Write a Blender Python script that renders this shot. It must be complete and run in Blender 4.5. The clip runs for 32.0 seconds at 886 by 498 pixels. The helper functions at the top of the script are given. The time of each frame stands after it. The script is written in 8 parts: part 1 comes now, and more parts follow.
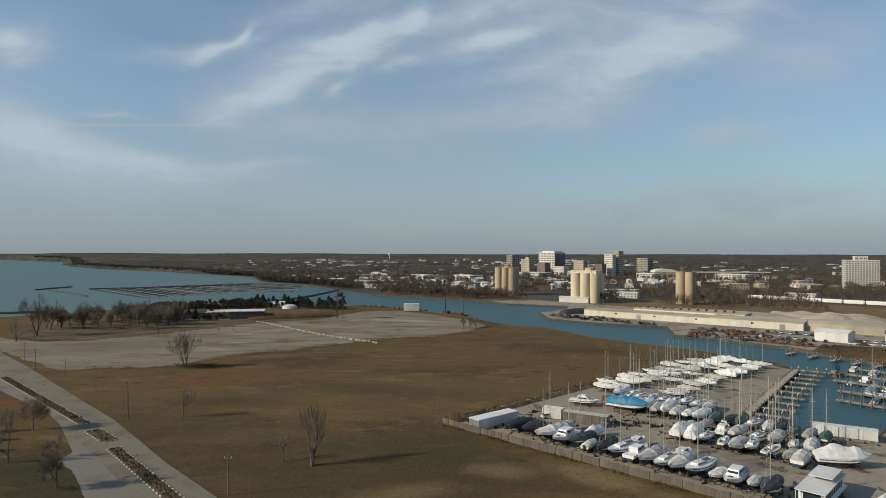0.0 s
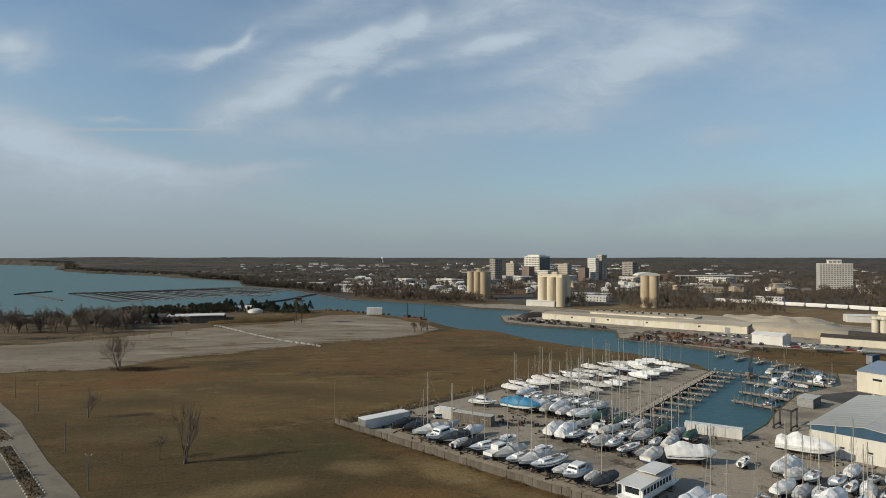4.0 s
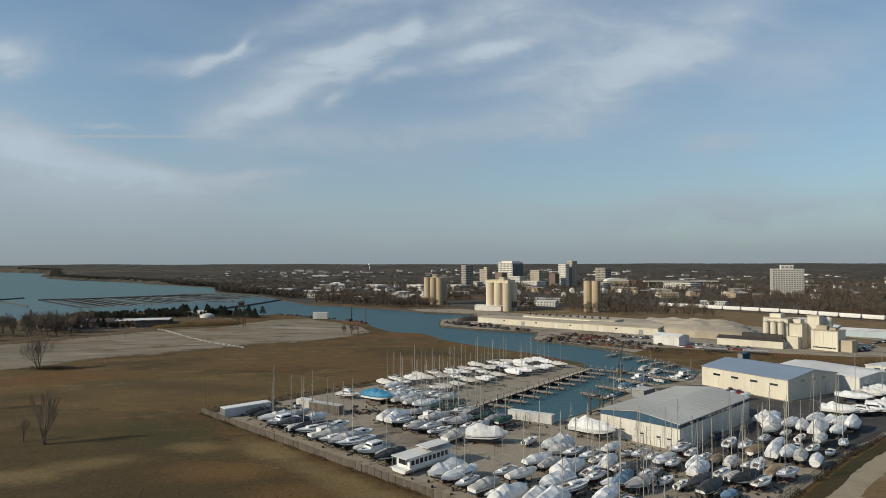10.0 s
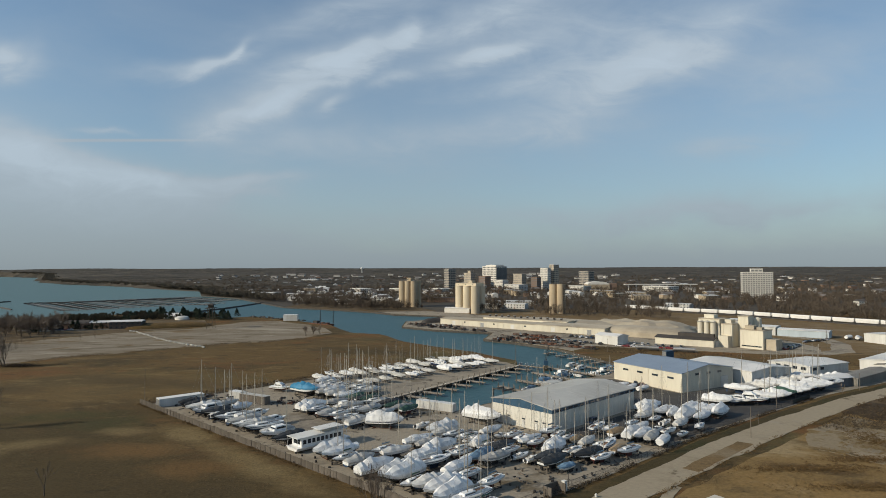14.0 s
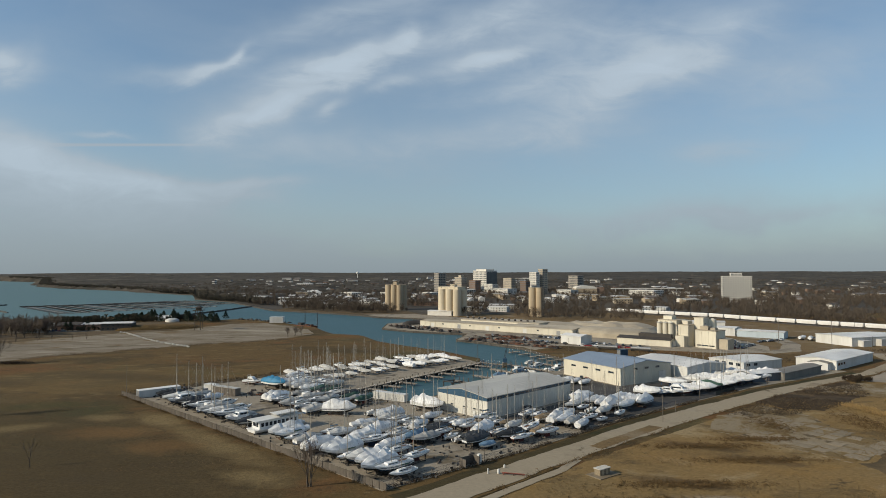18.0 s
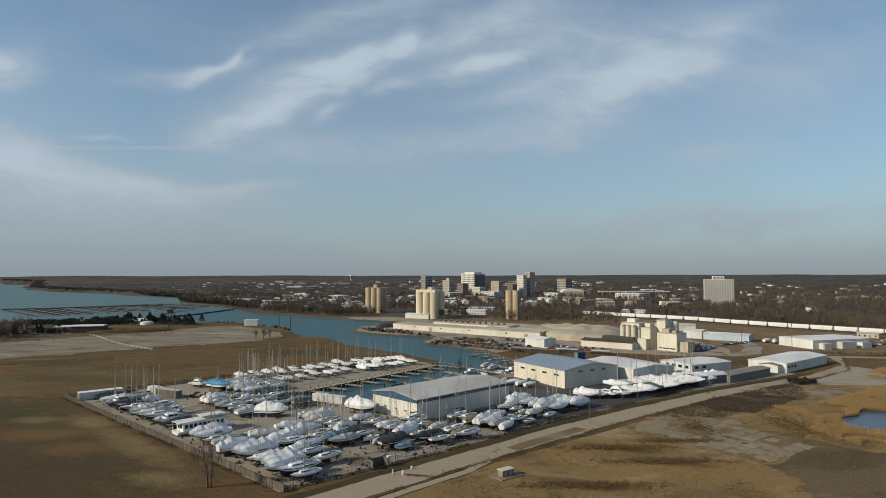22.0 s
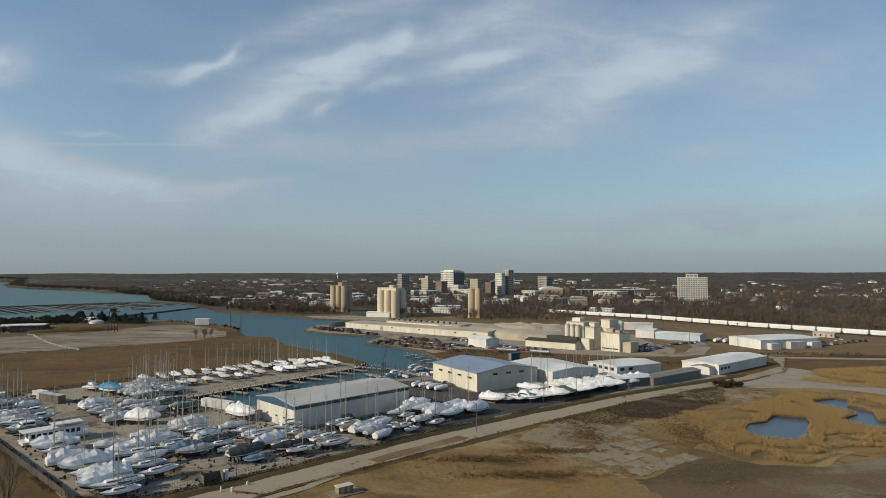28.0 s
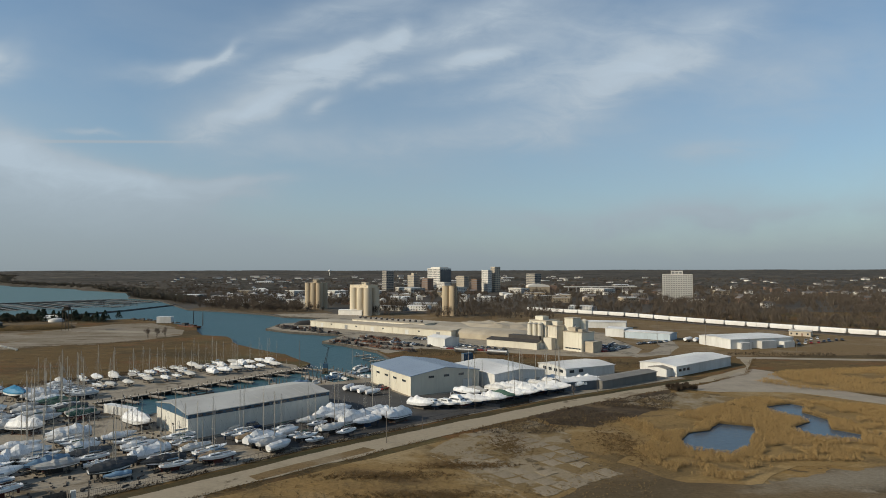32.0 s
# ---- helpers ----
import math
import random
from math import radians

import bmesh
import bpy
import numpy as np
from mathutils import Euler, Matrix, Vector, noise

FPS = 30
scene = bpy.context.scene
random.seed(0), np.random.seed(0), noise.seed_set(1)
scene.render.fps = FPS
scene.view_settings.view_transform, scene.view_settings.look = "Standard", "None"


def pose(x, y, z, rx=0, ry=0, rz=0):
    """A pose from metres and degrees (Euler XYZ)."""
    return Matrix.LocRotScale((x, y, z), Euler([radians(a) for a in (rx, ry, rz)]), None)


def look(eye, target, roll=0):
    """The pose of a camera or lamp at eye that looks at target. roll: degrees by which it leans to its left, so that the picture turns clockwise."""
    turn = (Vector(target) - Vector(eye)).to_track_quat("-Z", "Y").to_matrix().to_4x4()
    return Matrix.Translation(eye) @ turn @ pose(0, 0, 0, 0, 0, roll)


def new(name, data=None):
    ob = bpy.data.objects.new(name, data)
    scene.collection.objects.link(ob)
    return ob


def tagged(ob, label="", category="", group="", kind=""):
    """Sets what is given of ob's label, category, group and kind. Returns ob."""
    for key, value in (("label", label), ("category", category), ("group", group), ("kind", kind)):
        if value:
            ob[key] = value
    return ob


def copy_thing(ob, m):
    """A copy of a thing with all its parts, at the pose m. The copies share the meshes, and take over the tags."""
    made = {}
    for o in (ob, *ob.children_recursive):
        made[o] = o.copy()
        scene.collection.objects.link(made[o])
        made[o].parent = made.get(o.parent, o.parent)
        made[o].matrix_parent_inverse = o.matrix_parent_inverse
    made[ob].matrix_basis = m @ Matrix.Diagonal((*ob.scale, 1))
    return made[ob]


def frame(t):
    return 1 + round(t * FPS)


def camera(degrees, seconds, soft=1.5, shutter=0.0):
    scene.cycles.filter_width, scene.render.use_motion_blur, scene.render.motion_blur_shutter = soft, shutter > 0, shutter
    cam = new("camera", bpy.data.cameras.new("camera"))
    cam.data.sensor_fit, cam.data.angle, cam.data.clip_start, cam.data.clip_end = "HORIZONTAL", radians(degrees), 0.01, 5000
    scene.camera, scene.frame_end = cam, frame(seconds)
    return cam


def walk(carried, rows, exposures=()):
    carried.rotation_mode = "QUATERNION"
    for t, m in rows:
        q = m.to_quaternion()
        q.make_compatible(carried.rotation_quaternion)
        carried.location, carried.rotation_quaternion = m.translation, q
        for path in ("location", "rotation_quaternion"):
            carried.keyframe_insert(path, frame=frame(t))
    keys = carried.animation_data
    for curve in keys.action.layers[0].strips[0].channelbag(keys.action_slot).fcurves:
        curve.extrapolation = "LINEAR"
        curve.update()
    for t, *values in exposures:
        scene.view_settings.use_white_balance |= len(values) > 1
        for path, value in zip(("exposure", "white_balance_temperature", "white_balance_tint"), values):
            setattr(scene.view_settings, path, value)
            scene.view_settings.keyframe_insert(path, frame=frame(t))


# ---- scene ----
from math import cos, sin, pi, atan2, hypot
from mathutils.geometry import delaunay_2d_cdt

cam = camera(71.3, 32.0, soft=0.9)

# seconds, eye x, y, z, yaw to the right, pitch up, roll
PATH = [
    (0, 0.0, 0.0, 49.98, 0.000, 0.326, 0.140),
    (1, 7.5, -1.1, 50.28, -0.048, 0.397, 0.102),
    (2, 15.6, -2.6, 50.56, -0.062, 0.467, 0.083),
    (3, 24.2, -4.8, 50.83, -0.045, 0.548, 0.081),
    (5.5, 45.1, -12.0, 50.77, 0.041, 0.854, -0.044),
    (7, 56.7, -18.1, 50.65, 0.125, 0.998, -0.049),
    (9, 72.5, -25.5, 50.71, 0.314, 1.181, -0.094),
    (11, 88.0, -34.7, 50.73, 0.385, 1.334, -0.082),
    (13, 103.5, -44.9, 50.64, 0.442, 1.512, -0.132),
    (14.5, 112.6, -54.1, 50.46, 0.596, 1.675, -0.146),
    (16.5, 120.2, -66.7, 50.15, 0.559, 1.889, -0.088),
    (18, 127.2, -73.5, 50.05, 0.689, 2.039, -0.137),
    (19, 132.7, -75.8, 50.00, 0.750, 2.147, -0.125),
    (21, 144.3, -75.8, 49.79, 0.842, 2.322, -0.105),
    (23, 156.2, -73.5, 49.91, 0.923, 2.325, -0.107),
    (25, 168.3, -70.0, 49.88, 1.088, 2.252, -0.070),
    (27.5, 183.9, -64.1, 49.93, 1.315, 2.130, -0.088),
    (28, 187.1, -62.6, 49.93, 1.350, 2.104, -0.084),
    (29, 193.6, -59.0, 49.84, 1.402, 2.064, -0.083),
    (30.5, 203.3, -52.9, 49.44, 1.461, 1.955, -0.056),
    (32, 213.3, -45.7, 49.22, 1.545, 1.861, -0.091),
]
walk(cam, [(t, pose(x, y, z, 90 + p, 0, -a) @ pose(0, 0, 0, 0, 0, r)) for t, x, y, z, a, p, r in PATH])

# ---- sky and sun ----
SUN_ELEV, SUN_FROM = radians(27), (-0.95, -0.31)   # the sun stands to the left and a little behind


def build_world():
    w = bpy.data.worlds.new("sky")
    scene.world = w
    w.use_nodes = True
    nt = w.node_tree
    nt.nodes.clear()
    L = nt.links.new

    def N(kind, **kw):
        n = nt.nodes.new(kind)
        for k, v in kw.items():
            n.inputs[k].default_value = v
        return n

    def M(op, a, b=None, c=None):
        n = nt.nodes.new("ShaderNodeMath")
        n.operation = op
        for i, q in enumerate((a, b, c)):
            if q is None:
                continue
            if isinstance(q, (int, float)):
                n.inputs[i].default_value = q
            else:
                L(q, n.inputs[i])
        return n.outputs[0]

    sky = nt.nodes.new("ShaderNodeTexSky")
    sky.sky_type = "NISHITA"
    sky.sun_disc = False
    sky.sun_elevation = SUN_ELEV
    sky.sun_rotation = atan2(SUN_FROM[0], SUN_FROM[1])
    sky.air_density, sky.dust_density, sky.ozone_density = 1.0, 0.6, 0.6
    tc = nt.nodes.new("ShaderNodeTexCoord")
    sep = nt.nodes.new("ShaderNodeSeparateXYZ")
    L(tc.outputs["Generated"], sep.inputs[0])
    X, Y, Z = sep.outputs
    ay = M("MAXIMUM", M("ABSOLUTE", Y), 0.15)
    u, v = M("DIVIDE", X, ay), M("DIVIDE", Z, ay)
    # feathered streaks of high cloud: centre, half length, half width, lean, strength
    comb = nt.nodes.new("ShaderNodeCombineXYZ")
    L(u, comb.inputs[0])
    L(v, comb.inputs[1])

    def fbm(scale, stretch, turn, detail=6.0, rough=0.6, dist=0.6):
        mp = nt.nodes.new("ShaderNodeMapping")
        mp.inputs["Rotation"].default_value = (0, 0, turn)
        mp.inputs["Scale"].default_value = (stretch, 1, 1)
        L(comb.outputs[0], mp.inputs[0])
        n = N("ShaderNodeTexNoise", Scale=scale, Detail=detail, Roughness=rough, Distortion=dist)
        L(mp.outputs[0], n.inputs["Vector"])
        return n.outputs["Fac"]

    wisps = fbm(7.0, 0.45, -0.42)
    fine = fbm(22.0, 0.35, -0.45, 5.0, 0.62, 0.9)
    veil = fbm(2.6, 0.5, -0.25, 5.0, 0.55, 0.4)
    warp = fbm(9.0, 0.6, -0.4, 3.0, 0.5, 0.0)
    warp_u = fbm(6.0, 0.8, 0.9, 3.0, 0.5, 0.0)
    ragged = M("MULTIPLY_ADD", warp, 0.075, M("MULTIPLY_ADD", fine, 0.02, -0.0475))
    ragged_u = M("MULTIPLY_ADD", warp_u, 0.09, -0.045)
    total = None
    bright_streaks = (
            (-0.123, 0.351, 0.105, 0.018, 0.35, 0.52), (-0.182, 0.333, 0.064, 0.017, 0.10, 0.34), (-0.044, 0.389, 0.027, 0.014, 0.96, 0.38),
            (-0.223, 0.282, 0.119, 0.012, 0.35, 0.46), (-0.297, 0.255, 0.078, 0.016, 0.24, 0.34), (-0.166, 0.265, 0.027, 0.008, 0.52, 0.40),
            (-0.067, 0.306, 0.037, 0.011, 0.21, 0.36), (-0.348, 0.331, 0.064, 0.012, 0.31, 0.50), (-0.314, 0.356, 0.024, 0.008, 0.84, 0.46),
            (0.076, 0.346, 0.070, 0.014, 0.21, 0.66), (-0.700, 0.336, 0.055, 0.029, 0.00, 0.62), (-0.543, 0.222, 0.042, 0.005, 0.02, 0.30))
    broad_veils = (
            (-0.435, 0.322, 0.091, 0.015, -0.03, 0.26), (-0.697, 0.197, 0.101, 0.035, -0.35, 0.70), (-0.569, 0.157, 0.119, 0.019, -0.26, 0.60),
            (-0.432, 0.133, 0.119, 0.014, -0.09, 0.56), (-0.295, 0.141, 0.073, 0.011, 0.03, 0.36), (0.322, 0.311, 0.137, 0.033, 0.35, 0.42),
            (0.453, 0.379, 0.165, 0.033, 0.38, 0.34), (0.173, 0.220, 0.128, 0.033, 0.07, 0.34), (0.479, 0.200, 0.096, 0.019, 0.12, 0.32),
            (0.090, 0.294, 0.082, 0.016, 0.14, 0.26), (0.602, 0.314, 0.174, 0.064, 0.24, 0.26))
    thin_sheets = (
            (-0.123, 0.424, 0.183, 0.026, 0.24, 0.34), (0.118, 0.425, 0.119, 0.024, 0.17, 0.30), (-0.315, 0.232, 0.073, 0.022, 0.09, 0.26),
            (-0.196, 0.312, 0.165, 0.044, 0.31, 0.30), (0.099, 0.387, 0.156, 0.041, 0.17, 0.20), (0.304, 0.388, 0.183, 0.050, 0.26, 0.28),
            (0.220, 0.304, 0.137, 0.050, 0.17, 0.22), (-0.586, 0.121, 0.220, 0.041, -0.10, 0.34), (-0.048, 0.200, 0.183, 0.027, 0.05, 0.20),
            (0.347, 0.086, 0.384, 0.020, 0.05, 0.24), (-0.250, 0.200, 0.110, 0.023, 0.09, 0.20))
    for cu, cv, hl, hw, lean, s in bright_streaks + broad_veils + thin_sheets:
        du, dv = M("ADD", M("SUBTRACT", u, cu), ragged_u), M("ADD", M("SUBTRACT", v, cv), ragged)
        a = M("DIVIDE", M("ADD", M("MULTIPLY", du, cos(lean)), M("MULTIPLY", dv, sin(lean))), hl)
        b = M("DIVIDE", M("SUBTRACT", M("MULTIPLY", dv, cos(lean)), M("MULTIPLY", du, sin(lean))), hw)
        d = M("ADD", M("MULTIPLY", a, a), M("MULTIPLY", b, b))
        e = M("MULTIPLY", M("POWER", 2.718, M("MULTIPLY", d, -0.9)), s)
        total = e if total is None else M("ADD", total, e)
    # vapour trail
    t = M("DIVIDE", M("SUBTRACT", v, 0.2055), 0.0022)
    t = M("POWER", 2.718, M("MULTIPLY", M("MULTIPLY", t, t), -1.0))
    q = M("DIVIDE", M("ADD", u, 0.53), 0.13)
    q = M("POWER", 2.718, M("MULTIPLY", M("MULTIPLY", M("MULTIPLY", q, q), M("MULTIPLY", q, q)), -1.0))
    trail = M("MULTIPLY", M("MULTIPLY", t, q), 0.65)
    streak = M("MULTIPLY", total, M("MULTIPLY_ADD", wisps, 1.2, M("MULTIPLY_ADD", fine, 1.6, -0.36)))
    thin = M("MULTIPLY", M("MAXIMUM", M("SUBTRACT", M("MULTIPLY_ADD", veil, 0.75, M("MULTIPLY", wisps, 0.30)), 0.32), 0.0), 0.95)
    low = M("POWER", 2.718, M("MULTIPLY", M("MAXIMUM", v, 0.0), -5.6))
    haze = M("MULTIPLY", low, 0.86)
    mask = M("MINIMUM", M("ADD", M("ADD", streak, trail), M("ADD", thin, haze)), 0.93)
    mask = M("MAXIMUM", mask, 0.0)
    bright = M("MULTIPLY_ADD", M("MINIMUM", streak, 1.0), 0.30, 1.0)
    # milky cloud tint, dimmer in the haze by the horizon
    tint = nt.nodes.new("ShaderNodeMix")
    tint.data_type = "RGBA"
    L(low, tint.inputs["Factor"])
    tint.inputs[6].default_value = CLOUD_HIGH
    tint.inputs[7].default_value = CLOUD_LOW
    scl = nt.nodes.new("ShaderNodeVectorMath")
    scl.operation = "SCALE"
    L(tint.outputs[2], scl.inputs[0])
    L(bright, scl.inputs["Scale"])
    mix = nt.nodes.new("ShaderNodeMix")
    mix.data_type = "RGBA"
    L(mask, mix.inputs["Factor"])
    hue = N("ShaderNodeHueSaturation", Saturation=SKY_SAT, Value=SKY_VAL)
    L(sky.outputs[0], hue.inputs["Color"])
    clear = nt.nodes.new("ShaderNodeMix")
    clear.data_type, clear.blend_type = "RGBA", "MULTIPLY"
    clear.inputs["Factor"].default_value = 1.0
    clear.inputs[7].default_value = SKY_TINT
    L(hue.outputs[0], clear.inputs[6])
    L(clear.outputs[2], mix.inputs[6])
    L(scl.outputs[0], mix.inputs[7])
    bg = N("ShaderNodeBackground", Strength=0.10)
    L(mix.outputs[2], bg.inputs["Color"])
    out = nt.nodes.new("ShaderNodeOutputWorld")
    L(bg.outputs[0], out.inputs["Surface"])


CLOUD_HIGH, CLOUD_LOW = (3.98, 4.70, 5.38, 1), (2.62, 3.14, 3.52, 1)
SKY_SAT, SKY_VAL, SKY_TINT = 1.05, 1.0, (0.78, 1.01, 1.11, 1)
build_world()
sun = new("sun", bpy.data.lights.new("sun", "SUN"))
sun.data.energy, sun.data.angle, sun.data.color = 4.2, radians(0.6), (1.0, 0.885, 0.69)
sun.matrix_world = look((SUN_FROM[0] * 100, SUN_FROM[1] * 100, 100 * math.tan(SUN_ELEV)), (0, 0, 0))
scene.view_settings.exposure = 0.0

# ---- materials ----


def mat(name, c1, c2=None, scale=1.0, rough=0.8, bump=0.0, bscale=None, metal=0.0, vary=0.12, fine=0.15, big=None, bigc=None, stretch=None, spec=0.3):
    """Two-scale noise between two colours, a slow stain on top, grain, relief and a slight change from piece to piece."""
    m = bpy.data.materials.new(name)
    m.use_nodes = True
    nt = m.node_tree
    L = nt.links.new
    b = nt.nodes["Principled BSDF"]
    b.inputs["Roughness"].default_value = rough
    b.inputs["Metallic"].default_value = metal
    b.inputs["Specular IOR Level"].default_value = spec
    c2 = c2 or tuple(x * 0.75 for x in c1)
    tc = nt.nodes.new("ShaderNodeTexCoord")
    vec = tc.outputs["Object"]
    if stretch:
        mp = nt.nodes.new("ShaderNodeMapping")
        mp.inputs["Scale"].default_value = stretch
        L(vec, mp.inputs[0])
        vec = mp.outputs[0]

    def noise_(s, d=4.0, r=0.6):
        n = nt.nodes.new("ShaderNodeTexNoise")
        n.inputs["Scale"].default_value, n.inputs["Detail"].default_value, n.inputs["Roughness"].default_value = s, d, r
        L(vec, n.inputs["Vector"])
        return n.outputs["Fac"]

    def ramp(f, lo, hi):
        r = nt.nodes.new("ShaderNodeMapRange")
        r.inputs[1].default_value, r.inputs[2].default_value = lo, hi
        L(f, r.inputs[0])
        return r.outputs[0]

    def mixc(f, a, c):
        n = nt.nodes.new("ShaderNodeMix")
        n.data_type = "RGBA"
        L(f, n.inputs["Factor"])
        for i, q in ((6, a), (7, c)):
            if isinstance(q, tuple):
                n.inputs[i].default_value = (*q, 1)
            else:
                L(q, n.inputs[i])
        return n.outputs[2]

    col = mixc(ramp(noise_(scale), 0.35, 0.65), c1, c2)
    if big:
        col = mixc(ramp(noise_(big, 5.0, 0.62), 0.46, 0.66), col, bigc)
    # grain and variation from piece to piece
    oi = nt.nodes.new("ShaderNodeObjectInfo")
    hs = nt.nodes.new("ShaderNodeHueSaturation")
    L(col, hs.inputs["Color"])
    g = nt.nodes.new("ShaderNodeMath")
    g.operation = "MULTIPLY_ADD"
    L(oi.outputs["Random"], g.inputs[0])
    g.inputs[1].default_value, g.inputs[2].default_value = 2 * vary, 1 - vary - fine
    g2 = nt.nodes.new("ShaderNodeMath")
    g2.operation = "MULTIPLY_ADD"
    L(noise_(scale * 7, 3.0, 0.7), g2.inputs[0])
    g2.inputs[1].default_value = 2 * fine
    L(g.outputs[0], g2.inputs[2])
    L(g2.outputs[0], hs.inputs["Value"])
    L(hs.outputs[0], b.inputs["Base Color"])
    if bump:
        bp = nt.nodes.new("ShaderNodeBump")
        bp.inputs["Strength"].default_value = min(bump, 1.0)
        bp.inputs["Distance"].default_value = bump
        L(noise_(bscale or scale * 3, 5.0, 0.65), bp.inputs["Height"])
        L(bp.outputs[0], b.inputs["Normal"])
    return m




def layered(name, base, layers, rough=0.95, bump=0.25, bscale=0.9, fine=0.5, fscale=0.35, sheen=0.0, spots=()):
    """Ground built up in layers: each is a colour, a noise scale, a threshold, a softness and a stretch along x."""
    m = bpy.data.materials.new(name)
    m.use_nodes = True
    nt = m.node_tree
    L = nt.links.new
    b = nt.nodes["Principled BSDF"]
    b.inputs["Roughness"].default_value = rough
    b.inputs["Specular IOR Level"].default_value = 0.1
    b.inputs["Sheen Weight"].default_value = sheen
    b.inputs["Sheen Roughness"].default_value = 0.5
    b.inputs["Sheen Tint"].default_value = (1.0, 0.78, 0.48, 1)
    tc = nt.nodes.new("ShaderNodeTexCoord")

    def tex(scale, stretch=1.0, detail=6.0, r=0.65, shift=0.0, dist=0.4):
        mp = nt.nodes.new("ShaderNodeMapping")
        mp.inputs["Location"].default_value = (shift, shift * 0.7, 0)
        mp.inputs["Scale"].default_value = (1, stretch, 1)
        L(tc.outputs["Object"], mp.inputs[0])
        n = nt.nodes.new("ShaderNodeTexNoise")
        for k, v in (("Scale", scale), ("Detail", detail), ("Roughness", r), ("Distortion", dist)):
            n.inputs[k].default_value = v
        L(mp.outputs[0], n.inputs["Vector"])
        return n.outputs["Fac"]

    col = None
    for k, (c, scale, th, soft_, stretch, amount) in enumerate(layers):
        mr = nt.nodes.new("ShaderNodeMapRange")
        mr.interpolation_type = "SMOOTHSTEP"
        mr.inputs[1].default_value, mr.inputs[2].default_value, mr.inputs[4].default_value = th, th + soft_, amount
        L(tex(scale, stretch, shift=37.0 * k), mr.inputs[0])
        mx = nt.nodes.new("ShaderNodeMix")
        mx.data_type = "RGBA"
        L(mr.outputs[0], mx.inputs["Factor"])
        if col is None:
            mx.inputs[6].default_value = (*base, 1)
        else:
            L(col, mx.inputs[6])
        mx.inputs[7].default_value = (*c, 1)
        col = mx.outputs[2]
    # soft-edged patches of another colour: centre, half length, half width, heading, colour, amount
    for k, (x, y, rx, ry, turn_, c, amount) in enumerate(spots):
        mp = nt.nodes.new("ShaderNodeMapping")
        mp.vector_type = "TEXTURE"
        mp.inputs["Location"].default_value = (x, y, 0)
        mp.inputs["Rotation"].default_value = (0, 0, radians(turn_))
        mp.inputs["Scale"].default_value = (rx, ry, 1)
        L(tc.outputs["Object"], mp.inputs[0])
        ln = nt.nodes.new("ShaderNodeVectorMath")
        ln.operation = "LENGTH"
        L(mp.outputs[0], ln.inputs[0])
        ad = nt.nodes.new("ShaderNodeMath")
        ad.operation = "MULTIPLY_ADD"
        L(tex(0.11, 1.3, 5.0, 0.7, 11.0 * k), ad.inputs[0])
        ad.inputs[1].default_value = 1.5
        L(ln.outputs["Value"], ad.inputs[2])
        mr = nt.nodes.new("ShaderNodeMapRange")
        mr.interpolation_type = "SMOOTHSTEP"
        mr.inputs[1].default_value, mr.inputs[2].default_value, mr.inputs[3].default_value, mr.inputs[4].default_value = 1.0, 1.95, amount, 0.0
        L(ad.outputs[0], mr.inputs[0])
        mx = nt.nodes.new("ShaderNodeMix")
        mx.data_type = "RGBA"
        L(mr.outputs[0], mx.inputs["Factor"])
        L(col, mx.inputs[6])
        mx.inputs[7].default_value = (*c, 1)
        col = mx.outputs[2]
    hs = nt.nodes.new("ShaderNodeHueSaturation")
    L(col, hs.inputs["Color"])
    g = nt.nodes.new("ShaderNodeMath")
    g.operation = "MULTIPLY_ADD"
    L(tex(fscale, 1.6, 5.0, 0.75), g.inputs[0])
    g.inputs[1].default_value, g.inputs[2].default_value = 2 * fine, 1 - fine
    L(g.outputs[0], hs.inputs["Value"])
    L(hs.outputs[0], b.inputs["Base Color"])
    bp = nt.nodes.new("ShaderNodeBump")
    bp.inputs["Strength"].default_value, bp.inputs["Distance"].default_value = 0.6, bump
    L(tex(bscale, 1.0, 6.0, 0.7), bp.inputs["Height"])
    L(bp.outputs[0], b.inputs["Normal"])
    return m


RUST_D = (0.085, 0.056, 0.028)
OLIVE_C, DARK_C, TAN_C, RUST_C = (0.048, 0.050, 0.018), (0.058, 0.042, 0.021), (0.205, 0.150, 0.072), (0.150, 0.084, 0.032)
FIELD_SPOTS = ((1.5, 151, 15, 12, 20, OLIVE_C, 0.95), (5, 118, 120, 48, -30, (0.054, 0.041, 0.019), 0.75), (55, 70, 75, 34, -35, (0.056, 0.040, 0.019), 0.8), (-30, 215, 95, 40, 10, (0.155, 0.108, 0.046), 0.35), (-17, 225, 44, 13, -12, DARK_C, 0.6), (-72, 205, 30, 10, 0, DARK_C, 0.65), (-34, 112, 20, 9, 0, DARK_C, 0.6), (44, 79, 9, 6, 0, DARK_C, 0.9), (-18, 162, 22, 9, 10, OLIVE_C, 0.5),
               (34, 139, 15, 7, -45, TAN_C, 0.7), (62, 110, 36, 6, -45, TAN_C, 0.55), (84, 79, 12, 6, -20, TAN_C, 0.6), (14, 142, 10, 6, 0, TAN_C, 0.5), (-55, 169, 24, 9, 10, TAN_C, 0.35), (26, 122, 17, 9, 0, RUST_C, 0.65), (48, 106, 14, 8, 0, RUST_C, 0.6), (60, 90, 10, 5, 0, DARK_C, 0.7), (-72, 178, 46, 20, -20, (0.060, 0.044, 0.020), 0.6), (-22, 118, 16, 7, 0, TAN_C, 0.6), (-8, 128, 14, 6, 15, TAN_C, 0.5))
